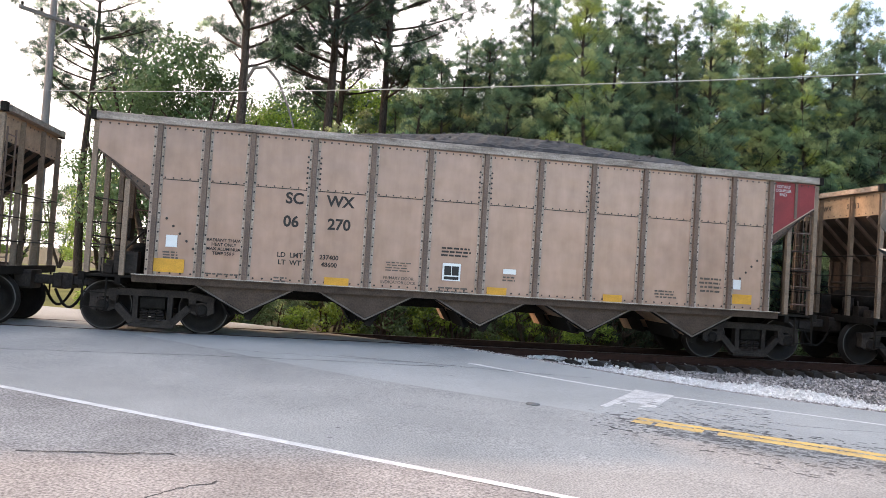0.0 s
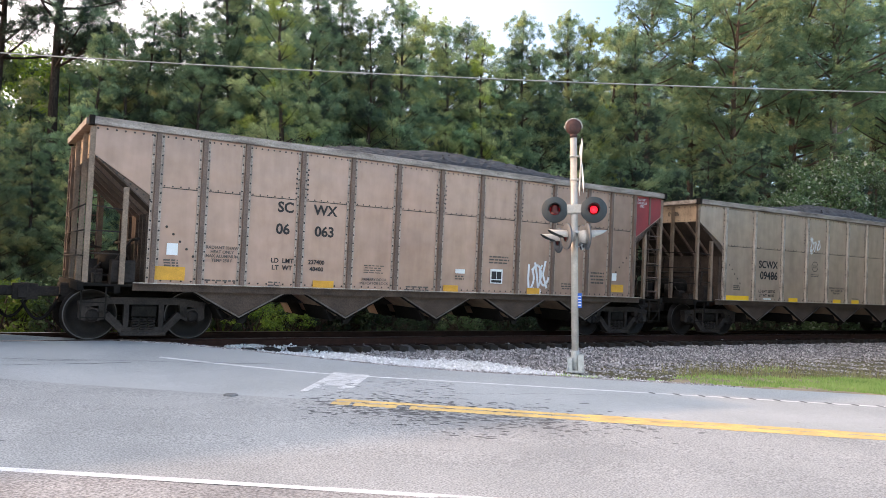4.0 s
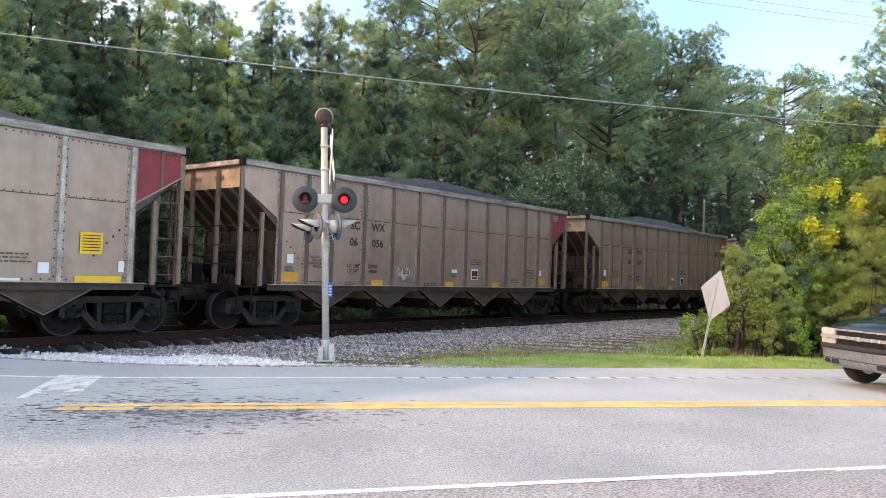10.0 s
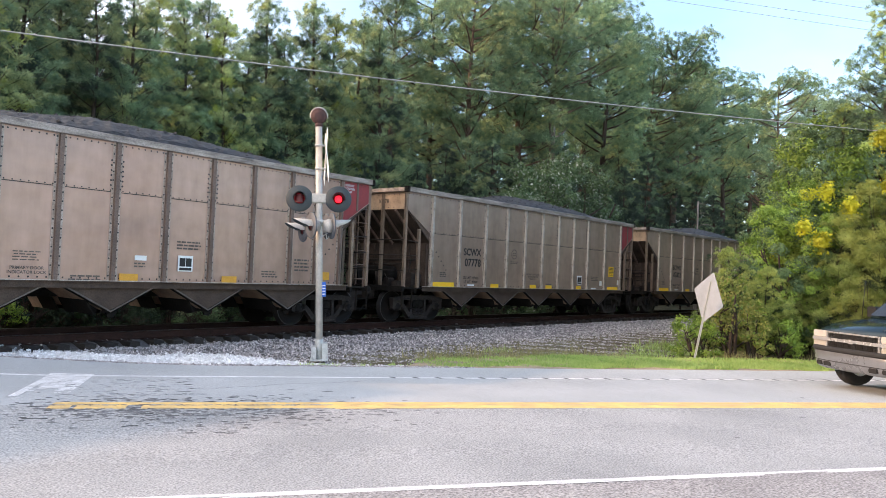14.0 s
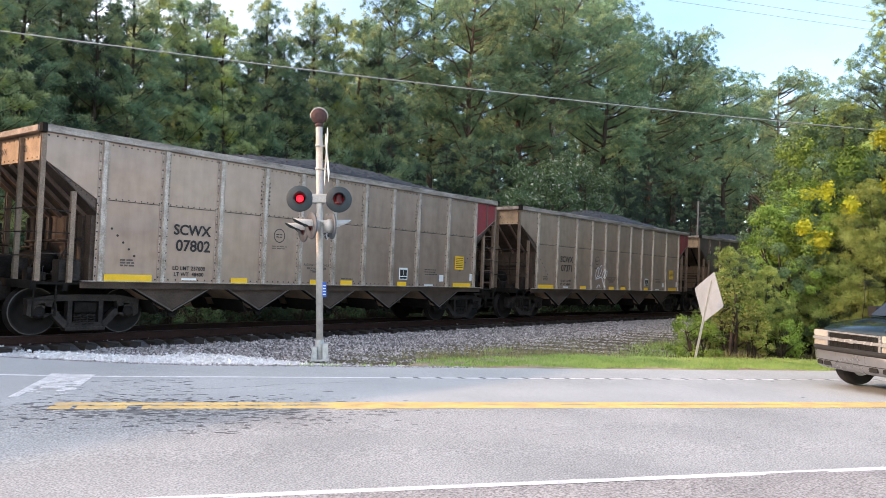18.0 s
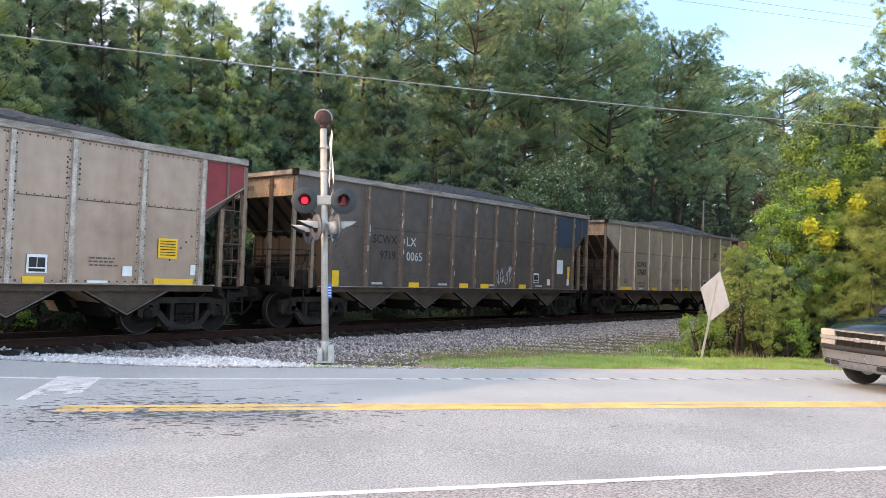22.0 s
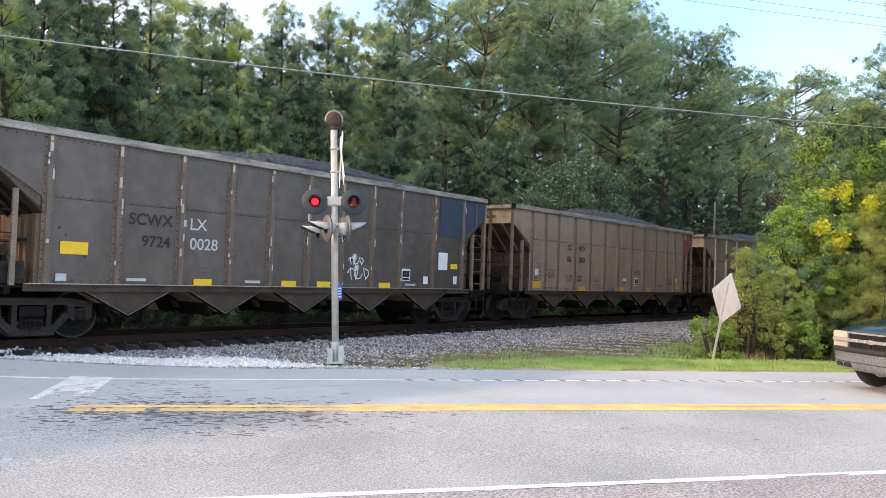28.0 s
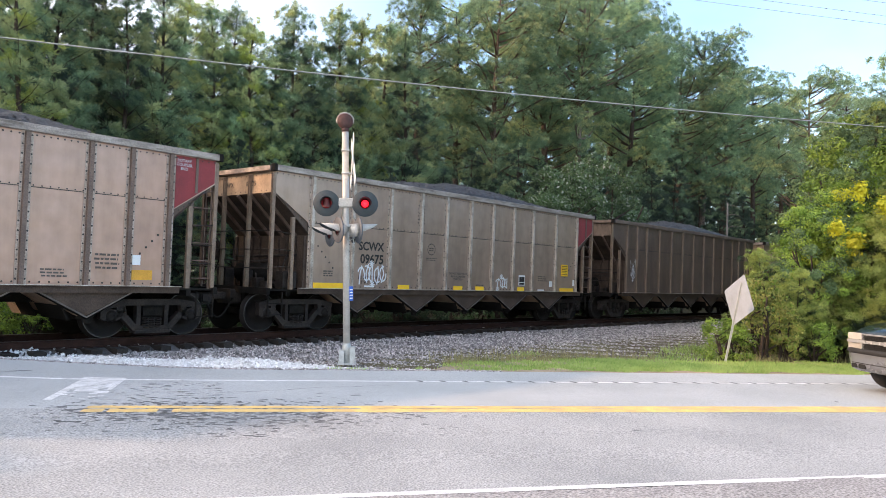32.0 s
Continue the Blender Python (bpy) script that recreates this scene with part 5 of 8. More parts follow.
def haloed_tag(x, z, car):
    """A spray-painted tag: a row of tall strokes under a flat ring, with three stars and a wavy line."""
    b = Build()

    def stroke(pts, r=0.016):
        for (x0, z0), (x1, z1) in zip(pts, pts[1:]):
            d = math.hypot(x1 - x0, z1 - z0) or 1e-6
            nx, nz = -(z1 - z0) / d * r, (x1 - x0) / d * r
            ex, ez = (x1 - x0) / d * r * 0.6, (z1 - z0) / d * r * 0.6
            b.add([(x0 + nx - ex, 0, z0 + nz - ez), (x0 - nx - ex, 0, z0 - nz - ez), (x1 - nx + ex, 0, z1 - nz + ez), (x1 + nx + ex, 0, z1 + nz + ez)], [(0, 1, 2, 3)])
    for k in range(7):                                   # tall strokes with cross strokes
        px = -0.40 + 0.115 * k
        stroke([(px + 0.03, 0.17 - 0.01 * k), (px, -0.10 - 0.008 * k)])
        if k % 2 == 0:
            stroke([(px - 0.01, 0.02), (px + 0.13, 0.05)])
        else:
            stroke([(px, -0.1), (px + 0.09, 0.14)])
    stroke([(0.30, 0.12), (0.46, 0.05), (0.36, -0.08), (0.50, -0.14)])
    stroke([(-0.25, -0.13), (0.10, -0.14), (0.44, -0.16)], 0.012)
    stroke([(0.19 * math.cos(t) - 0.02, 0.27 + 0.06 * math.sin(t)) for t in [k * math.pi / 8 for k in range(17)]])
    stroke([(-0.18, -0.20), (0.10, -0.19), (-0.16, -0.27), (0.12, -0.26), (-0.08, -0.33), (0.30, -0.34)], 0.014)
    stroke([(-0.28 + 0.13 * math.cos(t), -0.43 + 0.07 * math.sin(t)) for t in [k * math.pi / 8 for k in range(17)]])
    for cx, cz, r in ((0.40, 0.32, 0.16), (-0.38, -0.36, 0.10), (0.36, -0.44, 0.17)):
        for k in range(4):
            a = k * math.pi / 4 + 0.2
            stroke([(cx - r * math.cos(a), cz - r * math.sin(a)), (cx + r * math.cos(a), cz + r * math.sin(a))], 0.012)
    part("graffiti", b, "spray", car, "white spray-painted tag with stars", pose(x, -PANEL - 0.024, z))


def ring(x, z, r, car):
    b = Build()
    for k in range(24):
        a, c = k * math.pi / 12, (k + 1) * math.pi / 12
        b.add([(r * math.cos(t) * q, 0, r * math.sin(t) * q) for t, q in ((a, 1), (c, 1), (c, 0.88), (a, 0.88))], [(0, 1, 2, 3)])
    part("round_emblem", shared(("ring", r), lambda: b.mesh("round_emblem", "ink")), "ink", car, "", pose(x, -PANEL - 0.012, z))


LOOK = {  # side, ribs, chord and end colours
    "taupe": ("taupe", "rib_taupe", "chord", "orange"), "grey": ("grey", "rib_pale", "chord", "orange"), "pale": ("pale", "rib_pale", "chord", "orange"),
    "sooty": ("sooty", "rib_dark", "chord", "orange"), "umber": ("umber", "rib_dark", "rib_dark", "rib_dark"),
}
WORDS = {"taupe": "brown-grey weathered", "grey": "grey weathered aluminium", "pale": "pale grey aluminium", "sooty": "soot-blackened dark", "umber": "dark brown grimy"}


def hopper_car(kind, shade):
    """A coal hopper with its parts, but for its markings. Its origin is on the rails below its middle; -x leads."""
    side, rib, chord, endc = LOOK[shade]
    half = LENGTH[kind] / 2
    ribs = RIBS_A if kind == "A" else RIBS_B
    car = new("hopper_car")
    tagged(car, WORDS[shade] + " steel-ribbed coal hopper car rolling on the railway track", "railcar", "coal hopper cars of the train")
    turn = pose(0, 0, 0, 0, 0, 180)
    for back in (False, True):
        q = turn if back else Matrix()
        sheet = shared(("sheet", kind, side), lambda: side_sheet(kind, half, ribs, side))
        part("side_sheet", sheet, side, car, "", q @ pose(0, -PANEL, 0))
        lap = Build().box(ribs[0] - half, half - ribs[0], -0.010, -0.007, -0.038, -0.022)
        part("lap_seam", shared(("lap", kind), lambda: lap.mesh("lap_seam", "rivet")), "rivet", car, "", q @ pose(0, -PANEL, 2.9 if kind == "A" else 2.74))
        part("rivets", shared(("rivets", kind), lambda: rivet_mesh(kind, ribs, half)), "rivet", car, "", q @ pose(0, -PANEL - 0.013, 0))["kind"] = "stuff"
        for u in ribs:
            part("rib", shared(("rib", rib), lambda: rib_mesh(rib)), rib, car, "", q @ pose(u - half, -PANEL, Z_SILL))
        chord_b = Build().box(-half - 0.02, half + 0.02, -0.085, 0.06, 0, 0.145, 0, 0.012)
        part("top_chord", shared(("chord", kind, chord), lambda: chord_b.mesh("top_chord", chord)), chord, car, "", q @ pose(0, -PANEL, Z_RIB))
        sill = Build().run([(-0.095, 0.09), (-0.095, 0.105), (0.0, 0.105), (0.0, -0.03), (-0.02, -0.03), (-0.02, 0.09)][::-1], -half + 0.85, half - 0.85)
        part("side_sill", shared(("sill", kind, rib), lambda: sill.mesh("side_sill", "bay")), "bay", car, "", q @ pose(0, -PANEL, 0.985))
        # Pale strip along the sill: the edge's highlight put into colour.
        lip = Build().box(-half + 0.85, half - 0.85, -0.102, -0.004, 0.0, 0.014)
        part("sill_lip", shared(("lip", kind), lambda: lip.mesh("sill_lip", "rib_pale")), "rib_pale", car, "pale sill lip standing for the edge highlight", q @ pose(0, -PANEL, 1.091))
        e = q @ pose(-half, 0, 0)
        for y in (-1.50, 1.49):
            web = Build().plate([(0.12, 3.36), (0.12, 3.30), (ribs[0], 2.42), (ribs[0] + 0.3, 2.15), (ribs[0] + 0.3, 2.8), (ribs[0], 2.68)], -0.006, 0.006)
            part("gusset_web", shared(("web", kind), lambda: web.mesh("gusset_web", "umber")), "umber", car, "", e @ pose(0, y, 0))
        slopec, wallc, barc = ("tan", "buff_wall", "black") if shade == "sooty" else ("dark_sheet", "dark_sheet", "rib_taupe")
        slope, bar = shared(("slope", slopec), lambda: slope_mesh(slopec, barc))
        ob = part("slope_sheet", slope, slopec, car, "", e)
        for y in (-1.05, -0.53, 0.0, 0.53, 1.05):
            part("stiffener", bar, barc, ob, "", pose(0, y, 0))
        wall, bar = shared(("endwall", wallc), lambda: end_plate_mesh(wallc))
        ob = part("end_wall", wall, wallc, car, "", e)
        for y in (-1.46, -1.1, -0.75, -0.4, 0.4, 0.75, 1.1, 1.46):
            part("stiffener", bar, wallc, ob, "", pose(0, y, 0))
        part("end_sheet", shared(("header", endc), lambda: header_mesh(endc)), endc, car, "", e)
        ec = Build().box(-0.06, 0.12, -1.50, 1.50, 0, 0.11)
        part("end_chord", shared(("endchord", chord), lambda: ec.mesh("end_chord", chord)), chord, car, "", e @ pose(0, 0, Z_RIB + 0.012))
        for y in (-1.5, -0.55, 0.55, 1.5):
            part("end_post", shared(("post", 2.75), lambda: post_mesh("end_post", 2.75)), "end_post", car, "", e @ pose(0.06, y, 1.08))
        for y in (-1.5, 1.5):
            part("end_post", shared(("post", 1.75), lambda: post_mesh("end_post", 1.75)), "end_post", car, "", e @ pose(0.66, y, 1.06))
        part("ladder", shared("ladder", lambda: ladder_mesh("rib_taupe")), "rib_taupe", car, "", e @ pose(0.0, 1.22, 1.1))
        part("side_ladder", shared("sideladder", lambda: side_ladder_mesh("rib_taupe")), "rib_taupe", car, "", q @ pose(half - 0.36, -1.475, 1.06))
        for s_ in (-1, 1):
            cap = Build().box(-0.02, 0.07, -0.095, 0.07, -0.006, 0.158)
            part("chord_cap", shared("chordcap", lambda: cap.mesh("chord_cap", "black")), "black", car, "black chord end", q @ pose(s_ * (half - 0.02) - 0.025, -PANEL, Z_RIB))
        part("grab_rail", shared("rails", rails_mesh), "truck", car, "", e)
        part("end_platform", shared("platform", platform_mesh), "black", car, "", e)
        part("coupler", shared("coupler", coupler_mesh), "truck", car, "", e)
        part("air_hose", shared("hose", hose_mesh), "black", car, "", e)
    front = pose(-half, 0, 0)
    part("air_tank", shared("tank", tank_mesh), "black", car, "", front)
    part("brake_valve", shared("valve", valve_mesh), "truck", car, "", front)
    part("brake_wheel", shared("bwheel", brake_wheel_mesh), "truck", car, "", front)
    cs = Build().box(-6.9, 6.9, -0.22, 0.22, 0.72, 1.04)
    part("centre_sill", shared("csill", lambda: cs.mesh("centre_sill", "black")), "black", car)
    lining = Build().box(-half + 1.25, half - 1.25, -1.5, 1.5, 1.06, 1.085)
    part("floor_sheet", shared(("floor", kind), lambda: lining.mesh("floor_sheet", "black")), "black", car)
    for u in (2.85, 5.13, 7.40, 9.66, 11.94):
        part("hopper_bay", shared("bay", bay_mesh), "bay", car, "", pose(u - 7.33, 0, 0))
    for s in (-1, 1):
        bogie = part("bogie", shared("bolster", bolster_mesh), "black", car, "", pose(s * 6.17, 0, 0))
        for y, t in ((-1.0, 0), (1.0, 180)):
            part("side_frame", shared("frame", side_frame_mesh), "truck", bogie, "", pose(0, y, 0, 0, 0, t))
            for x in (-0.14, 0.0, 0.14):
                part("spring", shared("spring", spring_mesh), "truck", bogie, "", pose(x, y - 0.06 * (1 if y < 0 else -1), 0))
        for x in (-0.89, 0.89):
            part("wheelset", shared("wheelset", wheelset_mesh), "wheel", bogie, "", pose(x, 0, R_WHEEL))
    return car, half


def end_panels(car, half, mat):
    """The painted gussets at the trailing end."""
    b = Build()
    r0 = 13.52 - LENGTH["A"] / 2
    b.plate([(r0 + 0.09, 2.74), (half - 0.12, 3.36), (half - 0.12, Z_RIB - 0.01), (r0 + 0.09, Z_RIB - 0.01)], -0.004, 0.0)
    part("end_panel", shared(("endpanel", half, mat), lambda: b.mesh("end_panel", mat)), mat, car, "painted end gusset", pose(0, -PANEL - 0.005, 0))
    bb = Build().box(-0.03, 0.03, -0.02, 0.0, 3.1, Z_RIB)
    part("gusset_strip", shared("strip", lambda: bb.mesh("gusset_strip", "rib_taupe")), "rib_taupe", car, "", pose(half - 0.56, -PANEL - 0.008, 0))


def marks_a(car, half, number, load, light, extra):
    x = lambda u: u - half
    words("reporting_mark", "SC", x(3.66), 2.69, 0.29, "ink", car, 0.008, align="CENTER")
    words("reporting_mark", "WX", x(4.52), 2.69, 0.29, "ink", car, 0.008)
    words("car_number", "06", x(3.62), 2.25, 0.29, "ink", car, 0.008)
    words("car_number", number, x(4.52), 2.25, 0.29, "ink", car, 0.008)
    words("load_limit", "LD  LMT", x(3.64), 1.62, 0.13, "ink", car, 0.003)
    words("light_weight", "LT  WT", x(3.64), 1.48, 0.13, "ink", car, 0.003)
    words("load_limit", load, x(4.37), 1.62, 0.12, "ink", car, 0.003)
    words("light_weight", light, x(4.38), 1.48, 0.12, "ink", car, 0.003)
    words("thaw_notice", "RADIANT THAW\nHEAT ONLY\nMAX ALUMINUM\nTEMP 250 F", x(2.43), 1.69, 0.082, "faint" if number != "270" else "ink", car, 0.002)
    flat("label_plate", x(1.50), 1.74, 0.20, 0.22, "decal_white", car, "white square label")
    bars("stencil_line", x(1.5), 1.55, 0.3, 3, "faint", car, 0.03, 0.05, 1)
    flat("reflector_decal", x(1.47), 1.29, 0.56, 0.25, "decal_amber", car, "faded amber reflective decal")
    for u, w in ((4.54, 0.46), (7.68, 0.40), (10.10, 0.40)):
        flat("reflector_decal", x(u), 1.18, w, 0.11, "decal_amber", car, "faded amber reflective decal")
    flat("reflector_decal", x(12.96), 1.32, 0.44, 0.20, "decal_amber", car, "faded amber reflective decal")
    flat("label_plate", x(12.83), 1.62, 0.17, 0.20, "decal_white", car, "white square label")
    flat("label_plate", x(7.92), 1.58, 0.26, 0.10, "decal_white", car, "white label")
    bars("stencil_line", x(7.92), 1.48, 0.3, 2, "faint", car, 0.03, 0.06, 2)
    block = 6.75 if number == "270" else 8.96
    framed(x(block), 1.50, car)
    bars("stencil_line", x(block + 0.08), 1.98, 0.62, 3, "ink" if number == "270" else "faint", car, 0.035, 0.07, 3)
    bars("stencil_line", x(5.7), 1.62, 0.5, 4, "faint", car, 0.02, 0.05, 4)
    words("door_notice", "PRIMARY DOOR\nINDICATOR LOCK", x(5.72), 1.27, 0.082, "faint", car, 0.001)
    bars("stencil_line", x(6.82), 1.2, 0.7, 2, "faint", car, 0.03, 0.07, 5)
    bars("stencil_line", x(3.5), 1.2, 0.3, 2, "faint", car, 0.03, 0.06, 6)
    bars("stencil_line", x(2.42), 1.2, 0.62, 1, "faint", car, 0.03, 0.06, 7)
    bars("stencil_line", x(11.25), 1.4, 0.5, 3, "faint", car, 0.03, 0.06, 8)
    bars("stencil_line", x(12.24), 1.72, 0.52, 4, "faint", car, 0.04, 0.085, 9)
    words("end_notice", "ROTARY\nCOUPLER\nEND", x(13.80), 3.67, 0.085, "white_ink", car, 0.002)


def marks_b(car, half, number, load, light):
    x = lambda u: u - half
    words("reporting_mark", "SCWX", x(3.24), 2.22, 0.31, "ink", car, 0.008)
    words("car_number", number, x(3.28), 1.88, 0.34, "ink", car, 0.008)
    words("load_limit", "LD LMT " + load, x(3.2), 1.40, 0.12, "ink", car, 0.002)
    words("light_weight", "LT WT  " + light, x(3.2), 1.27, 0.12, "ink", car, 0.002)
    flat("label_plate", x(3.2), 1.17, 0.36, 0.045, "decal_white", car, "narrow white label")
    flat("reflector_decal", x(1.82), 1.17, 1.02, 0.11, "decal_yellow", car, "long yellow reflective decal")
    for u, w in ((4.5, 0.45), (6.85, 0.42), (7.9, 0.42), (10.1, 0.38)):
        flat("reflector_decal", x(u), 1.16, w, 0.10, "decal_yellow", car, "yellow reflective decal")
    flat("reflector_decal", x(12.95), 1.16, 0.92, 0.10, "decal_yellow", car, "long yellow reflective decal")
    flat("notice_panel", x(12.78), 1.86, 0.44, 0.42, "decal_yellow", car, "square yellow notice")
    for k in range(6):
        flat("notice_line", x(12.78), 2.01 - k * 0.058, 0.36, 0.018, "ink", car, "", 0.028)
    bars("notice_line", x(12.78), 2.03, 0.38, 6, "faint", car, 0.018, 0.06, 12)
    part_y = car.children[-1]
    part_y.location.y -= 0.008
    framed(x(10.15), 1.46, car)
    bars("stencil_line", x(11.4), 1.62, 0.6, 3, "faint", car, 0.03, 0.07, 13)
    flat("label_plate", x(11.9), 1.36, 0.2, 0.2, "decal_white", car, "white square label")
    flat("label_plate", x(13.4), 1.42, 0.12, 0.22, "decal_white", car, "white label")
    flat("label_plate", x(11.3), 1.14, 0.4, 0.05, "decal_white", car, "narrow white label")
    bars("stencil_line", x(1.8), 1.55, 0.34, 3, "faint", car, 0.035, 0.055, 14)
    ring(x(5.62), 2.27, 0.17, car)
    bars("stencil_line", x(5.62), 2.02, 0.5, 2, "faint", car, 0.022, 0.05, 15)
    bars("emblem_line", x(5.62), 2.31, 0.2, 2, "ink", car, 0.025, 0.06, 16)
    words("thaw_notice", "RADIANT HEAT ONLY\nMAX ALUMINUM\nTEMP 250 F", x(6.85), 1.51, 0.085, "faint", car, 0.002)
    bars("stencil_line", x(7.95), 1.28, 0.5, 2, "faint", car, 0.028, 0.06, 17)


def marks_c(car, half, old, new_no, second):
    x = lambda u: u - half
    words("reporting_mark", "SCWX", x(3.25), 2.42, 0.33, "ink", car, 0.006)
    words("car_number", old, x(3.38), 1.98, 0.32, "ink", car, 0.006)
    flat("paint_block", x(4.00), 2.42, 0.10, 0.14, "white_ink", car, "white paint block")
    words("reporting_mark", "LX", x(4.34), 2.40, 0.35, "white_ink", car, 0.004)
    words("car_number", new_no, x(4.50), 1.98, 0.35, "white_ink", car, 0.004)
    if second:
        flat("reflector_decal", x(1.72), 1.78, 0.52, 0.24, "decal_yellow", car, "yellow reflective decal")
        flat("label_plate", x(1.5), 1.22, 0.2, 0.14, "white_ink", car, "small white label")
    else:
        flat("reflector_decal", x(1.44), 1.30, 0.24, 0.44, "decal_yellow", car, "upright yellow reflective decal")
    for u in (4.5, 6.85, 7.95, 10.15):
        flat("reflector_decal", x(u), 1.17, 0.44, 0.11, "decal_yellow", car, "yellow reflective decal")
    for u in (2.98, 5.8, 8.4, 11.2):
        flat("label_plate", x(u), 1.2, 0.42, 0.06, "white_ink", car, "narrow white label")
    framed(x(11.0), 1.48, car)
    flat("notice_panel", x(12.62), 1.92, 0.42, 0.52, "decal_white", car, "blank white notice")
    flat("label_plate", x(11.85), 1.34, 0.2, 0.22, "decal_white", car, "white square label")
    if second:
        flat("reflector_decal", x(13.15), 1.78, 0.32, 0.16, "decal_yellow", car, "yellow reflective decal")
    else:
        flat("reflector_decal", x(13.25), 1.72, 0.16, 0.46, "decal_yellow", car, "upright yellow reflective decal")
    flat("label_plate", x(13.22), 1.36, 0.16, 0.24, "decal_white", car, "white label")
    flat("blue_patch", x(12.95), 3.22, 1.05, 1.1, "blue", car, "square navy patch")
    bars("stencil_line", x(1.95), 1.4, 0.3, 3, "faint", car, 0.03, 0.06, 21)
    bars("stencil_line", x(4.5), 1.5, 0.3, 2, "faint", car, 0.04, 0.1, 22)
    rnd = random.Random(5)
    for u in RIBS_B:
        for _ in range(3):
            flat("scuff", x(u) + rnd.choice((-0.045, 0.05)), rnd.uniform(1.5, 3.7), 0.03, rnd.choice((0.08, 0.14, 0.2)), "white_ink", car, "", 0.068)


CONSIST = [  # kind, shade, number, load limit, light weight
    ("C", "sooty", "9731", "0041", ""), ("A", "taupe", "270", "237400", "48600"), ("A", "taupe", "113", "237300", "48700"),
    ("A", "taupe", "063", "237400", "48400"), ("B", "pale", "09486", "237500", "48500"), ("B", "grey", "07895", "237700", "48300"),
    ("A", "taupe", "056", "237400", "48600"), ("A", "taupe", "019", "237200", "48800"), ("B", "grey", "07778", "237400", "48600"),
    ("B", "grey", "07802", "237600", "48400"), ("B", "grey", "07371", "237400", "48600"), ("C", "sooty", "9719", "0065", ""),
    ("B", "pale", "07687", "237500", "48500"), ("C", "sooty", "9724", "0028", ""), ("A", "taupe", "080", "237400", "48600"),
    ("B", "grey", "09675", "237400", "48600"), ("A", "umber", "", "", ""), ("B", "grey", "", "", ""), ("A", "taupe", "", "", ""),
]
TRAIN, COAL = [], []


def end_words(car, half, mark, number):
    """The small mark and number on the leading end sheet."""
    for text, y in ((mark, 0.45), (number, -0.55)):
        words("end_mark", text, -half + 0.076, 3.60, 0.17, "ink", car, 0.002, y=y, turn=-90)



def build_train():
    for k, (kind, shade, a, b, c) in enumerate(CONSIST):
        car, half = hopper_car(kind, shade)
        if kind == "A":
            if a:
                marks_a(car, half, a, b, c, shade != "taupe")
            end_panels(car, half, "red" if shade == "taupe" else "umber")
        elif kind == "B":
            if a:
                marks_b(car, half, a, b, c)
            end_panels(car, half, "red")
        else:
            marks_c(car, half, a, b, k == 13)
            scuffs(car, half, RIBS_B, k)
            end_panels(car, half, "blue")
        if a:
            end_words(car, half, "SCWX", ("06" + a) if kind == "A" else a)
        for n, x, z, w, h in ((3, 10.2, 1.55, 0.70, 0.75), (2, 10.1, 1.48, 0.55, 0.25), (11, 9.05, 1.5, 0.8, 0.55),
                              (13, 9.05, 1.80, 0.5, 0.22), (13, 9.15, 1.46, 0.72, 0.36), (15, 3.3, 1.5, 1.0, 0.55), (15, 9.1, 1.35, 0.7, 0.4), (16, 1.7, 2.0, 0.4, 0.8), (5, 5.7, 1.35, 0.6, 0.2),
                              (6, 5.6, 1.5, 0.5, 0.3), (4, 5.6, 2.95, 0.5, 0.4)):
            if n == k:
                graffiti(x - half, z, w, h, 40 + n, car, thin=0.4 if n in (2, 5, 6, 11, 16) else 0.7 if n == 13 else 1.5 if n in (3, 10) else 1.0)
        if k == 5:
            haloed_tag(5.68 - half, 3.12, car)
        if k == 10:
            looped_scrawl(5.85 - half, 1.62, car)
        load = tagged(new("coal_load", shared(("coal", k % 3), lambda: coal_mesh(7.33, k % 3))), "heaped black lump coal filling a hopper car", "coal", "coal loads in the hopper cars")
        TRAIN.append((car, half))
        COAL.append(load)


build_train()

# ---- trees ----
def tuft_mesh(rnd, centres, axes, radii, kinds, needles, width, mats):
    """Bushy shoots: fans of long needles that spread from each centre and sweep along its axis."""
    n = len(centres)
    u = rnd.normal(size=(n, needles, 3))
    u /= np.linalg.norm(u, axis=2, keepdims=True)
    d = u + 0.62 * axes[:, None, :]
    d /= np.linalg.norm(d, axis=2, keepdims=True)
    side = np.cross(d, rnd.normal(size=(n, needles, 3)))
    side /= np.linalg.norm(side, axis=2, keepdims=True) + 1e-6
    tip = centres[:, None, :] + d * radii[:, None, None] * rnd.uniform(0.55, 1.1, (n, needles, 1))
    w = side * width
    v = np.concatenate([centres[:, None, :], tip + w, tip - w], 1).astype(np.float32)
    per = 2 * needles + 1
    one = np.stack([np.zeros(needles, int), 1 + np.arange(needles), 1 + needles + np.arange(needles)], 1)
    f = (one[None] + (np.arange(n) * per)[:, None, None]).reshape(-1).astype(np.int32)
    me = bpy.data.meshes.new("crown")
    me.vertices.add(n * per)
    me.vertices.foreach_set("co", v.ravel())
    me.loops.add(len(f))
    me.loops.foreach_set("vertex_index", f)
    me.polygons.add(n * needles)
    me.polygons.foreach_set("loop_start", np.arange(0, len(f), 3, dtype=np.int32))
    me.polygons.foreach_set("material_index", np.repeat(np.asarray(kinds, dtype=np.int32), needles))
    for m in mats:
        me.materials.append(M[m])
    me.update(calc_edges=True)
    return me


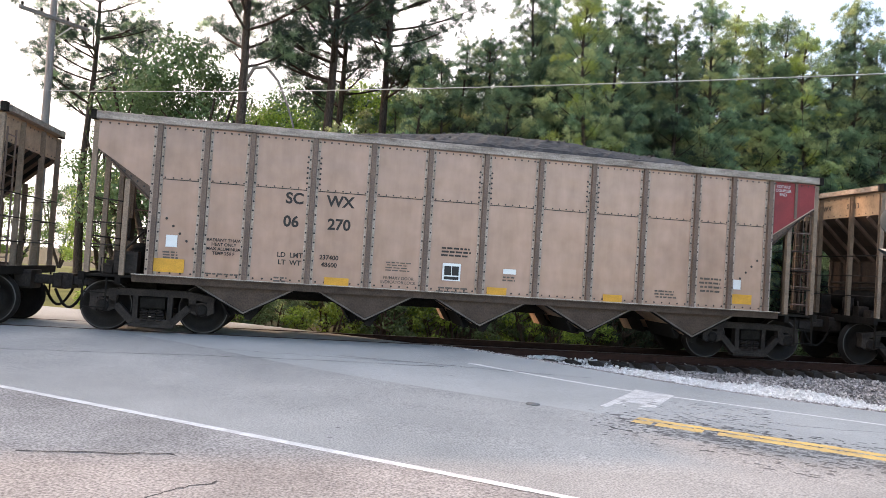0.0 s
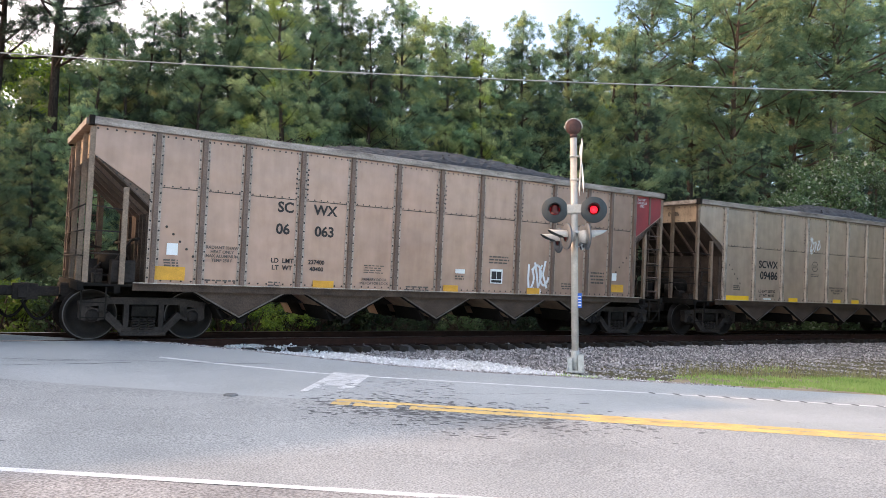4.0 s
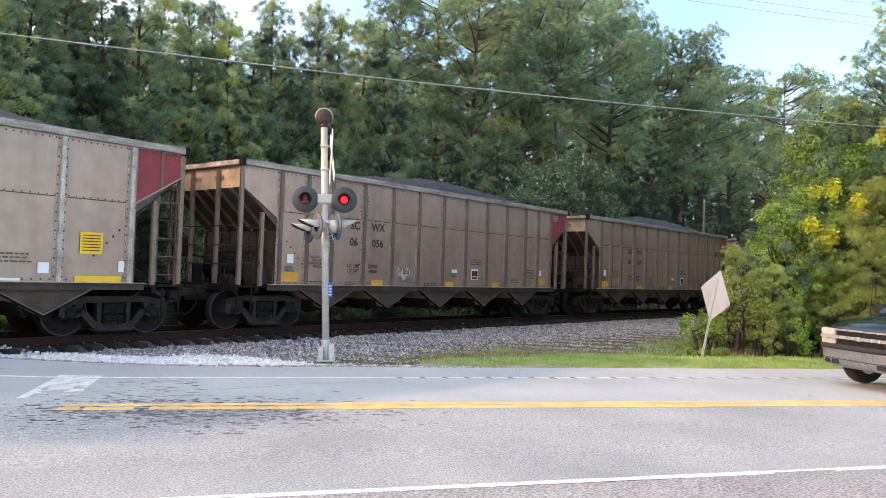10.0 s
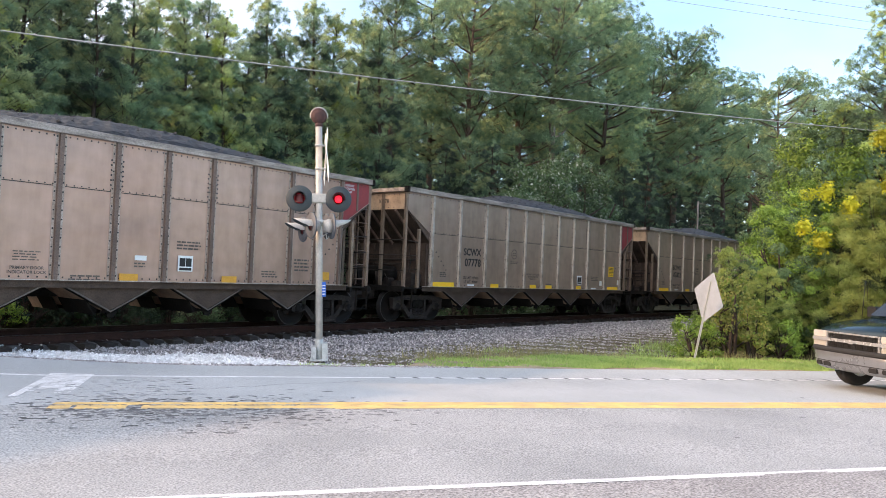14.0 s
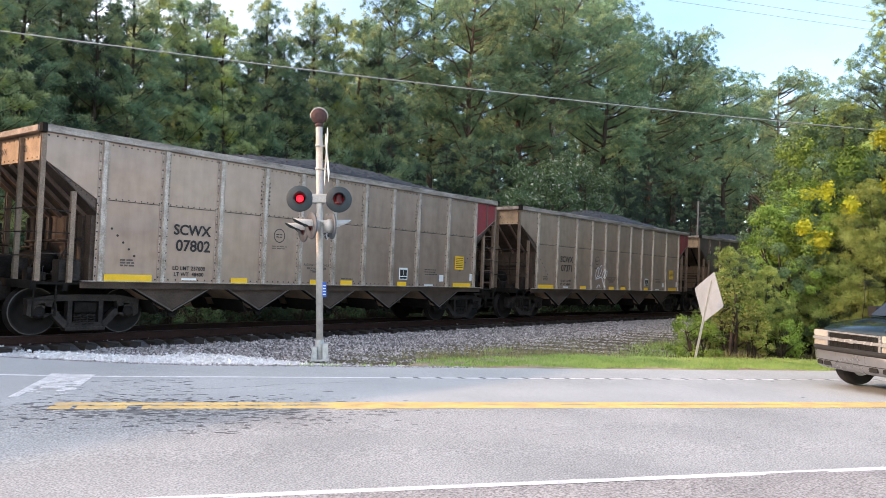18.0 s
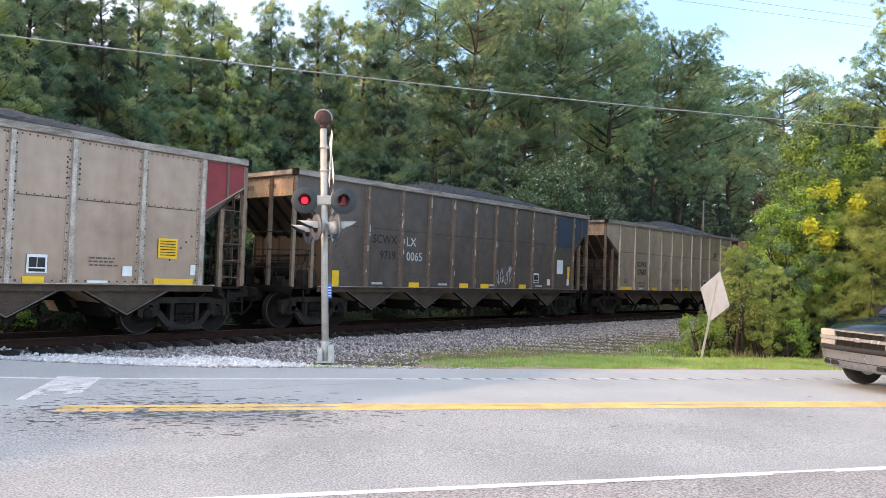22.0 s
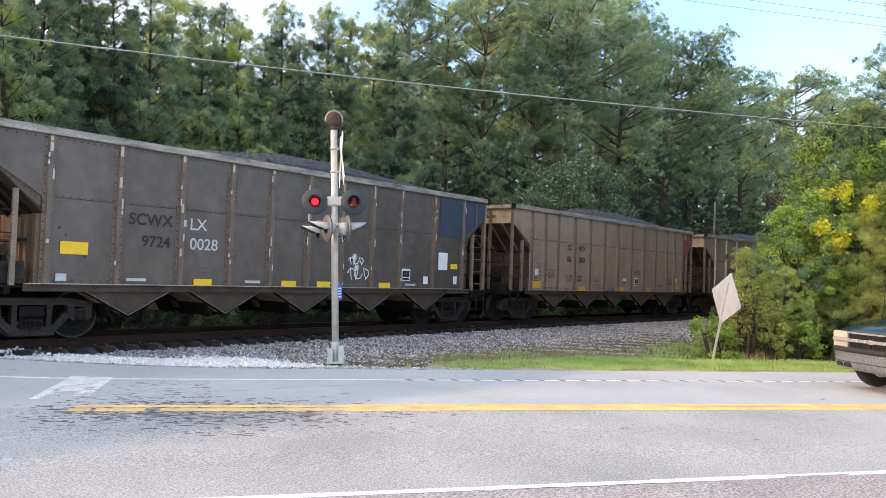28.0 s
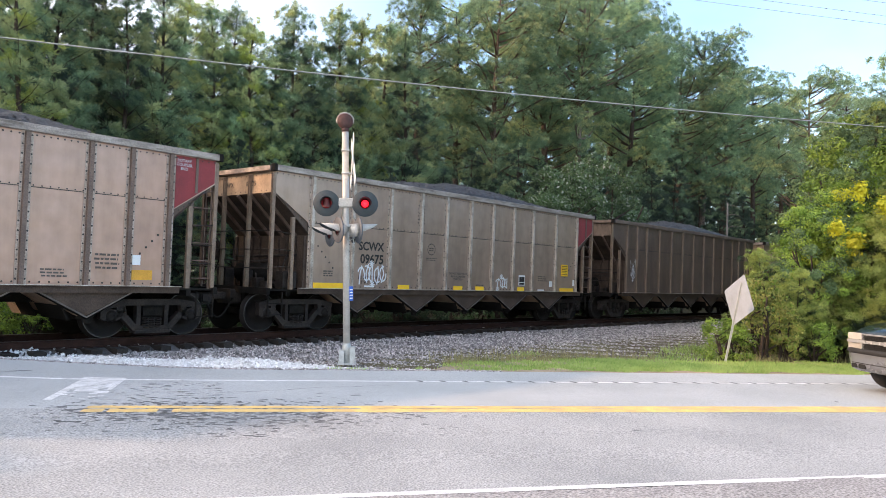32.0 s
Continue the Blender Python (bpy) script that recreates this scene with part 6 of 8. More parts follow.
def leaf_points(rnd, centres, size, out):
    """A diamond-shaped leaf at each centre, turned more or less outwards from its clump."""
    n = len(centres)
    f = out / (np.linalg.norm(out, axis=1, keepdims=True) + 1e-6) + rnd.normal(0, 0.42, (n, 3)) + np.array([0, 0, 0.25])
    d = np.cross(f, rnd.normal(size=(n, 3)))
    d /= np.linalg.norm(d, axis=1, keepdims=True)
    s = np.cross(f, d)
    s /= np.linalg.norm(s, axis=1, keepdims=True)
    L = size * rnd.uniform(0.6, 1.25, (n, 1))
    return np.stack([centres - d * L * 0.5, centres + s * L * 0.3, centres + d * L * 0.5, centres - s * L * 0.3], 1).reshape(-1, 3)


def limb(b, p0, d, length, r, droop, rnd, sides=5):
    pts, p, d = [Vector(p0)], Vector(p0), Vector(d).normalized()
    for k in range(4):
        d = (d + Vector((rnd.uniform(-0.12, 0.12), rnd.uniform(-0.12, 0.12), droop))).normalized()
        p = p + d * (length / 4)
        pts.append(p)
    b.tube(pts, r, sides, 0, r * 0.3, caps=False)
    return pts


def pine_meshes(seed, h, first, spread, needle, trunk_r=0.13, shape="cone", mats=("bark", "needle_shaded", "needle", "needle_lit"), gap=0.58, nn=84, width=0.0075, clump=3.4):
    """Trunk with limbs, and a crown of needle tufts gathered in clumps: whorls on a young cone, flat pads on an old crown."""
    rnd, nr = random.Random(seed), np.random.RandomState(seed)
    b = Build()
    bend = [Vector((0.25 * math.sin(k * 0.9 + seed) * 0.4, 0.25 * math.cos(k * 0.7 + seed) * 0.4, h * k / 10)) for k in range(11)]
    b.tube(bend, trunk_r, 8, 0, trunk_r * 0.16, caps=False)
    centres, dirs, sizes, tones = [], [], [], []

    def tuft(p, ax, r, kind):
        centres.append(tuple(p))
        dirs.append(tuple(Vector(ax).normalized()))
        sizes.append(r)
        tones.append(kind)
    z = h * first
    while z < h * 0.97:
        f = (z / h - first) / (1 - first)
        t = Vector(bend[min(int(z / h * 10), 9)]).lerp(bend[min(int(z / h * 10) + 1, 10)], (z / h * 10) % 1)
        if shape == "cone":
            reach = spread * (0.06 + 0.94 * (1 - f) ** 0.75) * (0.7 + 0.3 * math.sin(min(f * 6, 1.57)))
            turn = rnd.uniform(0, 6.28)
            for k in range(rnd.choice((4, 5, 6))):
                a = turn + k * 6.28 / 5 + rnd.uniform(-0.4, 0.4)
                L = reach * rnd.uniform(0.6, 1.2)
                pts = limb(b, t, (math.cos(a), math.sin(a), 0.55 * f + 0.12), L, trunk_r * (0.28 - 0.2 * f), 0.10, rnd)
                dd = (pts[-1] - pts[0]).normalized()
                n = max(int(L / 0.5 + 0.5), 1)
                for j in range(n):
                    q = 0.36 + 0.64 * (j + 0.5 + rnd.uniform(-0.3, 0.3)) / n if n > 1 else 0.95
                    i = min(int(q * 4), 3)
                    p = pts[i].lerp(pts[i + 1], min(q * 4 - i, 1.1))
                    off = Vector((-dd.y, dd.x, 0)) * rnd.uniform(-0.30, 0.30) * (1.2 - q) * L
                    p = p + off
                    # Growth tone with shade put in: darker inner clumps, paler clumps more often upwards.
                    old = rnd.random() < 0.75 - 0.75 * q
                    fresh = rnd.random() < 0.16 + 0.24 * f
                    for _ in range(int(clump * rnd.uniform(0.7, 1.3))):
                        r = needle * rnd.uniform(0.7, 1.15) * (1.0 - 0.35 * f)
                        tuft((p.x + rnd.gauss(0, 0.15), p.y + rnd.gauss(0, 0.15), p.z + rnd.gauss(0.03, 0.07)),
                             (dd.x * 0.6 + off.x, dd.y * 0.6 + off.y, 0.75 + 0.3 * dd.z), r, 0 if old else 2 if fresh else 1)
            z += gap * rnd.uniform(0.8, 1.25) * (1.0 - 0.35 * f)
        else:
            reach = spread * (0.50 + 0.50 * math.sin(math.pi * min(f * 0.80 + 0.16, 1)))
            for _ in range(rnd.choice((2, 2, 3))):
                a = rnd.uniform(0, 6.28)
                L = reach * rnd.uniform(0.5, 1.12)
                pts = limb(b, t, (math.cos(a), math.sin(a), rnd.uniform(0.05, 0.45)), L, trunk_r * 0.24, 0.09, rnd)
                dd = (pts[-1] - pts[0]).normalized()
                for q in (0.62, 0.86, 1.05)[(0 if L > spread * 0.6 else 1):]:
                    i = min(int(q * 4), 3)
                    c = pts[i].lerp(pts[i + 1], min(q * 4 - i, 1.2)) + Vector((-dd.y, dd.x, 0)) * rnd.uniform(-0.55, 0.55)
                    limb(b, pts[max(i - 1, 1)], c - pts[max(i - 1, 1)], (c - pts[max(i - 1, 1)]).length, trunk_r * 0.09, 0.0, rnd, 4)
                    R = rnd.uniform(0.5, 1.0)
                    fresh = rnd.random() < 0.42
                    for _k in range(int(clump * 4.2 * R)):
                        th, rr = rnd.uniform(0, 6.28), R * math.sqrt(rnd.random())
                        dz = 0.75 * R * (1 - (rr / R) ** 2) * rnd.uniform(-0.15, 1.0)
                        # Light put into colour: only the upper tufts of a pad turn pale.
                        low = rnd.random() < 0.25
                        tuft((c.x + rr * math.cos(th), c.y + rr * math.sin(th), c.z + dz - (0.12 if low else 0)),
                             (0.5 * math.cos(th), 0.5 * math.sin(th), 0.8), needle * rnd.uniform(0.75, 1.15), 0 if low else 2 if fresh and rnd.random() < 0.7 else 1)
            z += gap * rnd.uniform(0.7, 1.3)
    for k in range(6):                                # the leader
        tuft((bend[10].x + rnd.gauss(0, 0.05), bend[10].y + rnd.gauss(0, 0.05), h * (0.95 + 0.013 * k)), (0.0, 0.0, 1.0), needle * (0.95 - 0.1 * k), 1 if k < 3 else 2)
    return b.mesh("trunk", mats[0]), tuft_mesh(nr, np.array(centres), np.array(dirs), np.array(sizes), tones, nn, width, mats[1:])


def broad_meshes(seed, h, spread, leaves, size, mats=("bark", "leaf"), base=0.15, yellow=None, clumps=60, other="leaf_yellow", mixed=0.0):
    """A leafy tree or shrub: forked stems and clumps of leaves with gaps between."""
    rnd, nr = random.Random(seed), np.random.RandomState(seed)
    b = Build()
    cs = []
    for k in range(5 if base < 0.3 else 3):
        a = rnd.uniform(0, 6.28)
        pts = limb(b, (rnd.uniform(-0.1, 0.1), rnd.uniform(-0.1, 0.1), 0), (0.3 * math.cos(a), 0.3 * math.sin(a), 1), h * rnd.uniform(0.6, 0.85), 0.02 * h ** 0.8 + 0.02, 0.03, rnd)
        for _ in range(3):
            q = pts[rnd.choice((1, 2, 3))]
            a = rnd.uniform(0, 6.28)
            limb(b, q, (math.cos(a), math.sin(a), 0.6), spread * 0.7, 0.01 * h ** 0.8 + 0.01, 0.05, rnd, 4)
    for _ in range(clumps):
        a, u = rnd.uniform(0, 6.28), rnd.random()
        z = h * (base + (1 - base) * u)
        r = spread * math.sqrt(max(1 - ((u - 0.38) / 0.66) ** 2, 0.02)) * (0.45 + 0.6 * rnd.random())
        cs.append((r * math.cos(a), r * math.sin(a), z))
    cs = np.array(cs)
    per = leaves // clumps
    rad = spread * (0.22 if base > 0.1 else 0.17 if clumps < 150 else 0.12)
    off = nr.normal(0, 1, (clumps, per, 3))
    off *= (nr.uniform(0.75, 1.35, (clumps, per, 1)) / np.linalg.norm(off, axis=2, keepdims=True))
    off = off * nr.uniform(0.7, 1.3, (clumps, 1, 1)) * np.array([rad, rad, rad * 0.75])
    c = (cs[:, None, :] + off).reshape(-1, 3)
    c[:, 2] = np.maximum(c[:, 2], 0.05)
    v = leaf_points(nr, c, size, off.reshape(-1, 3) + 0.12 * cs.repeat(per, 0) * np.array([1, 1, 0]))
    roll = nr.rand(clumps)
    idx = np.repeat(np.where(roll < (yellow or 0), 1, np.where(roll > 0.55, 2, 0) if yellow is not None else 0).astype(int), per)
    idx = np.where(nr.rand(len(idx)) < mixed, 1, idx)
    return b.mesh("trunk", mats[0]), soup("crown", v, 4, [mats[1], other, "leaf"], idx)


def tree(name, meshes, m, label, cat="tree", group="", scale=1.0):
    t = new(name)
    t.matrix_basis = m @ Matrix.Diagonal((scale, scale, scale, 1))
    tagged(t, label, cat, group)
    part("trunk", meshes[0], "", t)
    part("crown", meshes[1], "", t)
    return t


# Needle sets: PLAIN and DIM carry shade in their colour, SUNNY carries sunlight.
PLAIN, SUNNY, OLD, DIM = ("bark", "needle_shaded", "needle", "needle_lit"), ("bark", "needle", "needle_lit", "needle_bright"), ("bark", "needle", "needle", "needle_lit"), ("bark", "needle_shaded", "needle_shaded", "needle")
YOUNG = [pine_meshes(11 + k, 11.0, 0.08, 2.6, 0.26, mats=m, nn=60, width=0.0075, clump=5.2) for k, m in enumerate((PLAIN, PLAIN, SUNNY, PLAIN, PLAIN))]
# Foot and far pines take shaded needles, for the dark inside the wood.
FOOT = [pine_meshes(21 + k, 11.0, 0.08, 2.6, 0.26, mats=("bark", "needle_shaded", "needle_shaded", "needle"), gap=0.62) for k in range(2)]
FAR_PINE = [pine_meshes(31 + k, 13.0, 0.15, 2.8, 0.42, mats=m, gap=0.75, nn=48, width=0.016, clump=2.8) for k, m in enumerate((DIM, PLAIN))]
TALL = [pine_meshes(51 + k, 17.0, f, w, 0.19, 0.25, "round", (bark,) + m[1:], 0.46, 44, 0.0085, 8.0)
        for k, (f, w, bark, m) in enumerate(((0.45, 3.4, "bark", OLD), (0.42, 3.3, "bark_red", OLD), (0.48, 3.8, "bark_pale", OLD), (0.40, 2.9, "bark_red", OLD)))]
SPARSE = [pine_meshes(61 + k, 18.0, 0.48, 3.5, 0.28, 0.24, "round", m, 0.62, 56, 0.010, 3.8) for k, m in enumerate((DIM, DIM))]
BROAD = [broad_meshes(71 + k, 9.0, 2.7, 13000, 0.15, ("bark", m), 0.2, None, 70) for k, m in enumerate(("leaf", "leaf_bright"))]
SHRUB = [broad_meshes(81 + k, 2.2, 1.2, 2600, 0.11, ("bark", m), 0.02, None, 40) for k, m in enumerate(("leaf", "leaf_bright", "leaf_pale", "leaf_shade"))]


def polar(az, d):
    return d * math.sin(radians(az)), d * math.cos(radians(az))


def plant(name, meshes, az, d, scale, label, cat="tree", group="", lean=0.0):
    x, y = polar(az, d)
    return tree(name, meshes, pose(x, y, ground_z(x, y) - 0.1, 0, lean, random.uniform(0, 360)), label, cat, group, scale)


def behind(az, off):
    """The distance along a bearing at which a point lies so far behind the track."""
    d = 20.0
    for _ in range(40):
        x, _y = polar(az, d)
        d = 0.5 * d + 0.5 * (track_y(x) + off) / math.cos(radians(az))
    return d


SKYLINE = [(-20, 9), (5, 12), (8, 15.6), (11, 18.0), (15, 19.6), (18, 21.5), (23, 21.3), (26, 20.2), (28, 19.6), (31, 19.4), (34, 18.2), (37, 16.8), (40, 18.0), (42, 17.8), (45, 18.0), (47, 19.4), (52, 20.2), (57, 19.6),
           (62, 19.2), (66.5, 17.5), (71, 16.9), (74, 15.2), (76.5, 14.2), (79, 13.2), (95, 13)]


def skyline(az):
    for (a, e), (b, f) in zip(SKYLINE, SKYLINE[1:]):
        if a <= az <= b:
            return e + (f - e) * (az - a) / (b - a)
    return 12.0


def woods():
    rnd = random.Random(21)
    G = "pines of the wood behind the railway"

    def stand(name, meshes, tall, az, off, el, label):
        d = behind(az, off)
        plant(name, meshes, az, d, (1.7 + d * math.tan(radians(el))) / tall, label, "pine tree", G)
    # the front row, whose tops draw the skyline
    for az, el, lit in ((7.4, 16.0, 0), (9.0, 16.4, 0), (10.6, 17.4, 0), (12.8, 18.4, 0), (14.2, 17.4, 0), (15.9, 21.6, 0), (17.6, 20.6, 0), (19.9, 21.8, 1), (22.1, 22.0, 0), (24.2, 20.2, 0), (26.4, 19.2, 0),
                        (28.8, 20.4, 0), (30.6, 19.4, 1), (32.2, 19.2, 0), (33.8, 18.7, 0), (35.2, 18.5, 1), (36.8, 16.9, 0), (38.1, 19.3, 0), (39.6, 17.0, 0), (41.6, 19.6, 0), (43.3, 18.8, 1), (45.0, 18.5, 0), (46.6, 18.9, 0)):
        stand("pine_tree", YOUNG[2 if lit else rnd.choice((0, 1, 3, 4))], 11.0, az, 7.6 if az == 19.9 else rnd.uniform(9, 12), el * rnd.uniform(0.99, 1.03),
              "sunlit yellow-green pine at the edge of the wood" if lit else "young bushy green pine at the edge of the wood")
    for az, el in ((-2.2, 9.5), (1.2, 10.5), (3.4, 12.0), (5.8, 13.0)):
        stand("pine_tree", YOUNG[rnd.choice((0, 1, 3, 4))], 11.0, az, rnd.uniform(13, 17), el, "young bushy green pine at the edge of the wood")
    az = -1.0
    while az < 70:                                    # lower ones before them
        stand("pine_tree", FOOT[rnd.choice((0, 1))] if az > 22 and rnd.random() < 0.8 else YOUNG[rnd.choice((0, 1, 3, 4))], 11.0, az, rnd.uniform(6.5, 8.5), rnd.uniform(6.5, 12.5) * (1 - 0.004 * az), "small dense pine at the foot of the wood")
        az += rnd.uniform(2.0, 3.4) * (1.0 if az < 45 else 0.75)
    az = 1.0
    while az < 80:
        stand("pine_tree", FAR_PINE[rnd.choice((0, 0, 1))], 13.0, az, rnd.uniform(18, 25), skyline(az) * (rnd.uniform(0.82, 0.97) if az < 48 else rnd.uniform(0.66, 0.8)), "shade-coloured pine deeper in the wood")
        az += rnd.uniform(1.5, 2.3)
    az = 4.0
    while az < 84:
        stand("pine_tree", FAR_PINE[0], 13.0, az, rnd.uniform(32, 40), skyline(az) * rnd.uniform(0.6, 0.8), "shade-coloured pine far back in the wood")
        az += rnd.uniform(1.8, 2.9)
    # tall pines with bare trunks
    first = plant("tall_pine", SPARSE[0], -5.9, 27, 1.0, "tall mature pine with a bare trunk and a dead hooked limb", "pine tree", G)
    hook = []
    for a, z in ((-5.8, 7.5), (-5.1, 8.15), (-4.2, 8.25), (-3.3, 7.8), (-2.5, 7.0), (-2.0, 6.3), (-1.7, 5.7)):
        x, y = polar(a, 27)
        hook.append(first.matrix_basis.inverted() @ Vector((x, y, z)))
    part("dead_limb", Build().tube(hook, 0.075, 7, 0, 0.025), "pole", first, "bare grey dead limb")
    for az, d, h, k in ((0.5, 29, 18.5, 2), (1.4, 33, 17, 0), (4.8, 31, 18.5, 2), (-15.9, 38, 16.5, 0), (-13, 42, 14, 2)):
        plant("tall_pine", SPARSE[k // 2], az, d, h / 18.0, "tall mature pine with a bare trunk and clumped crown", "pine tree", G)
    for az, off, el, k in ((47.6, 13, 19.8, 3), (50.6, 15, 20.4, 0), (53.6, 12, 21.2, 1), (55.6, 17, 20.2, 3), (57.4, 13, 21.8, 1), (60.0, 11, 22.2, 2), (62.4, 15, 21.0, 0), (63.8, 12, 18.8, 0),
                           (65.6, 19, 16.0, 0), (67.2, 12, 16.6, 1), (68.9, 11, 16.9, 2), (70.4, 12, 15.9, 3), (72.2, 13, 14.3, 0), (74.0, 16, 13.4, 3), (75.8, 13, 14.0, 2), (78.0, 15, 12.8, 0), (80.6, 14, 12.4, 3)):
        stand("tall_pine", TALL[k], 17.0, az, off, el, "tall mature pine with a bare trunk and clumped crown")
    az = 52.0
    while az < 80:
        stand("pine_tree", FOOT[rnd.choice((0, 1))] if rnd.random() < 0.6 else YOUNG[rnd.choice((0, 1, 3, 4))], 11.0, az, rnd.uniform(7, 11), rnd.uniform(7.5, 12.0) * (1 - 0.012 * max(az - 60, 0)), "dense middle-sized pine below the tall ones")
        az += rnd.uniform(1.4, 2.2)
    # broad-leaved trees
    for az, d, h, k in ((-10.5, 33, 10.6, 0), (-8.0, 36, 10.2, 0), (-12.8, 38, 9.4, 0), (-3.0, 34, 8.4, 1), (3.2, 36, 10.2, 1), (-1, 40, 11.2, 0), (6.5, 36, 10.0, 0), (-14.5, 44, 6.0, 1), (1.5, 44, 11.5, 1), (5.0, 42, 11.5, 0), (8.0, 40, 11, 1), (-5.5, 46, 10.5, 1), (-19.5, 62, 6.0, 1), (-22.5, 66, 6.5, 0), (-25.5, 62, 6.0, 1), (-17.0, 70, 7.0, 0), (-28, 70, 7, 0)):
        plant("broadleaf_tree", BROAD[k], az, d, h / 9.0, "leafy broad-leaved tree with light green foliage", "tree", "broad-leaved trees behind the railway")
    az = -14.0
    while az < 66:
        d = behind(az, rnd.uniform(4.6, 6.6))
        # Past bearing 22 most shrubs take the shaded leaf colour, dark beneath the cars.
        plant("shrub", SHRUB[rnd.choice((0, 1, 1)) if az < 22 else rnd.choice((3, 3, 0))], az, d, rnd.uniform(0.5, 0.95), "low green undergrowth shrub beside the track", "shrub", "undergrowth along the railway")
        az += rnd.uniform(1.2, 2.2)
    silver = broad_meshes(88, 6.6, 2.1, 15000, 0.12, ("bark", "leaf"), 0.05, None, 110, "leaf_pale", 0.13)
    for az, s in ((57.2, 1.05), (59.2, 1.3), (61.4, 1.42), (63.4, 1.05), (65.6, 0.8)):
        plant("shrub", silver, az, behind(az, 5.4), s, "shrub with pale silvery-backed leaves", "shrub")


woods()


def vine(az, d, z, r, mat, label, seed):
    """A clump of climbing leaves that hangs in a crown."""
    nr = np.random.RandomState(seed)
    n = int(2300 * r)
    off = nr.normal(0, 1, (n, 3))
    off *= nr.uniform(0.2, 1.0, (n, 1)) ** 0.5 * nr.uniform(0.6, 1.7, (n, 1)) / np.linalg.norm(off, axis=1, keepdims=True)
    lump = 1 + 0.55 * np.sin(3.1 * off[:, :1] + seed) * np.cos(4.3 * off[:, 2:3] + 2 * seed)
    off *= lump * np.array([r * 0.8, r * 0.8, r])
    ob = tagged(new("climbing_vine", soup("climbing_vine", leaf_points(nr, off, 0.095, off), 4, [mat])), label, "vine")
    ob.matrix_basis = pose(*polar(az, d), z)


def thicket():
    """The leafy thicket between road and track, where the train comes out."""
    big = [broad_meshes(91 + k, 6.0, 2.1, 36000, 0.085, ("bark", "leaf_bright"), 0.04, yl, 170, "leaf_yellow", 0.0) for k, yl in enumerate((0.08, 0.0))]
    # Inner tufts use the shaded leaf colour, for dark gaps in the thicket.
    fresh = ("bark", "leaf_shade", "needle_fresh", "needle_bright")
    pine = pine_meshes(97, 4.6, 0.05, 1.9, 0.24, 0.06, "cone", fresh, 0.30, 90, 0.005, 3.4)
    crown = [pine_meshes(101 + k, 9.0, 0.10, 2.6, 0.17, 0.14, "cone", ("bark", "needle_shaded", "needle", "needle_fresh"), 0.42, 48, 0.0065, 9.0) for k in range(2)]
    G = "thicket between the road and the railway"
    for az, d, h, k in ((76.4, 22.9, 4.1, 1), (78.8, 24.4, 5.0, 1), (78.0, 23.6, 4.6, 0), (81.5, 29, 6.0, 1), (84.5, 28, 6.6, 0)):
        plant("leafy_bush", big[k], az, d, h / 6.0, "tall sunlit yellow-green leafy bush beside the track", "bush", G)
    for az, d, h, k in ((79.9, 24.6, 7.2, 0), (82.6, 25.2, 10.4, 1), (84.8, 24.4, 8.4, 0), (87.5, 26.5, 9.6, 1), (91, 27, 9.5, 0)):
        plant("young_pine", crown[k], az, d, h / 9.0, "bushy sunlit green pine hung with climbing vines", "pine tree", G)
    # Bushes hidden behind the thicket, added to keep skylight off the far cars.
    for x, y, h, k in ((31, 5.5, 8.5, 0), (36, 7.0, 9, 1), (41, 8.2, 9.5, 1), (47, 9.2, 9, 1), (53, 9.6, 10, 1), (60, 9.8, 10, 1), (68, 9.0, 10, 1), (77, 7.5, 10, 1), (88, 4.5, 11, 1)):
        plant("leafy_bush", big[k], math.degrees(math.atan2(x, y)), math.hypot(x, y), h / 6.0, "tall green leafy bush added out of sight beside the track", "bush", G)
    for az, d, h in ((73.0, 20.8, 2.8), (75.3, 21.0, 2.35), (77.2, 22.2, 2.0), (79.8, 22.6, 3.9), (81.8, 22.5, 4.7), (83.8, 22.7, 5.2), (85.8, 22.5, 5.0), (80.9, 21.8, 2.2)):
        plant("young_pine", pine, az, d, h / 4.6, "young bright green pine at the verge", "pine tree", G)
    olive = broad_meshes(95, 2.1, 0.62, 2600, 0.075, ("bark", "leaf_olive"), 0.12, None, 46, "leaf_bright", 0.25)
    for az, d, s in ((73.2, 19.9, 1.0), (74.5, 20.2, 0.72)):
        plant("leafy_bush", olive, az, d, s, "slender bush with yellowing leaves at the verge", "bush", G)
    for az, d, s in ((70.5, 19.6, 0.5), (71.3, 19.9, 0.42), (76.3, 20.6, 0.5), (81, 20.9, 0.5), (84, 21, 0.7)):
        plant("shrub", SHRUB[1], az, d, s, "small bright green shrub at the verge", "shrub", G)
    for n, (az, d, z, r) in enumerate(((78.9, 22.3, 4.1, 0.22), (77.6, 21.8, 3.1, 0.2), (78.6, 21.9, 2.75, 0.24), (80.4, 22.0, 3.7, 0.2), (82.2, 22.0, 5.4, 0.26), (82.7, 21.8, 4.2, 0.24))):
        vine(az, d, z, r, "leaf_yellow", "bright yellow leaves of a climbing vine", n)
    for n, (az, d, z, r) in enumerate(((76.2, 23.2, 3.2, 0.7), (77.2, 23.3, 2.6, 0.6), (79.6, 23.2, 3.2, 0.5), (80.2, 23.0, 5.0, 0.55), (81.4, 23.1, 3.4, 0.5))):
        vine(az, d, z, r, "leaf_bright", "fresh green leaves of a climbing vine", 20 + n)


thicket()


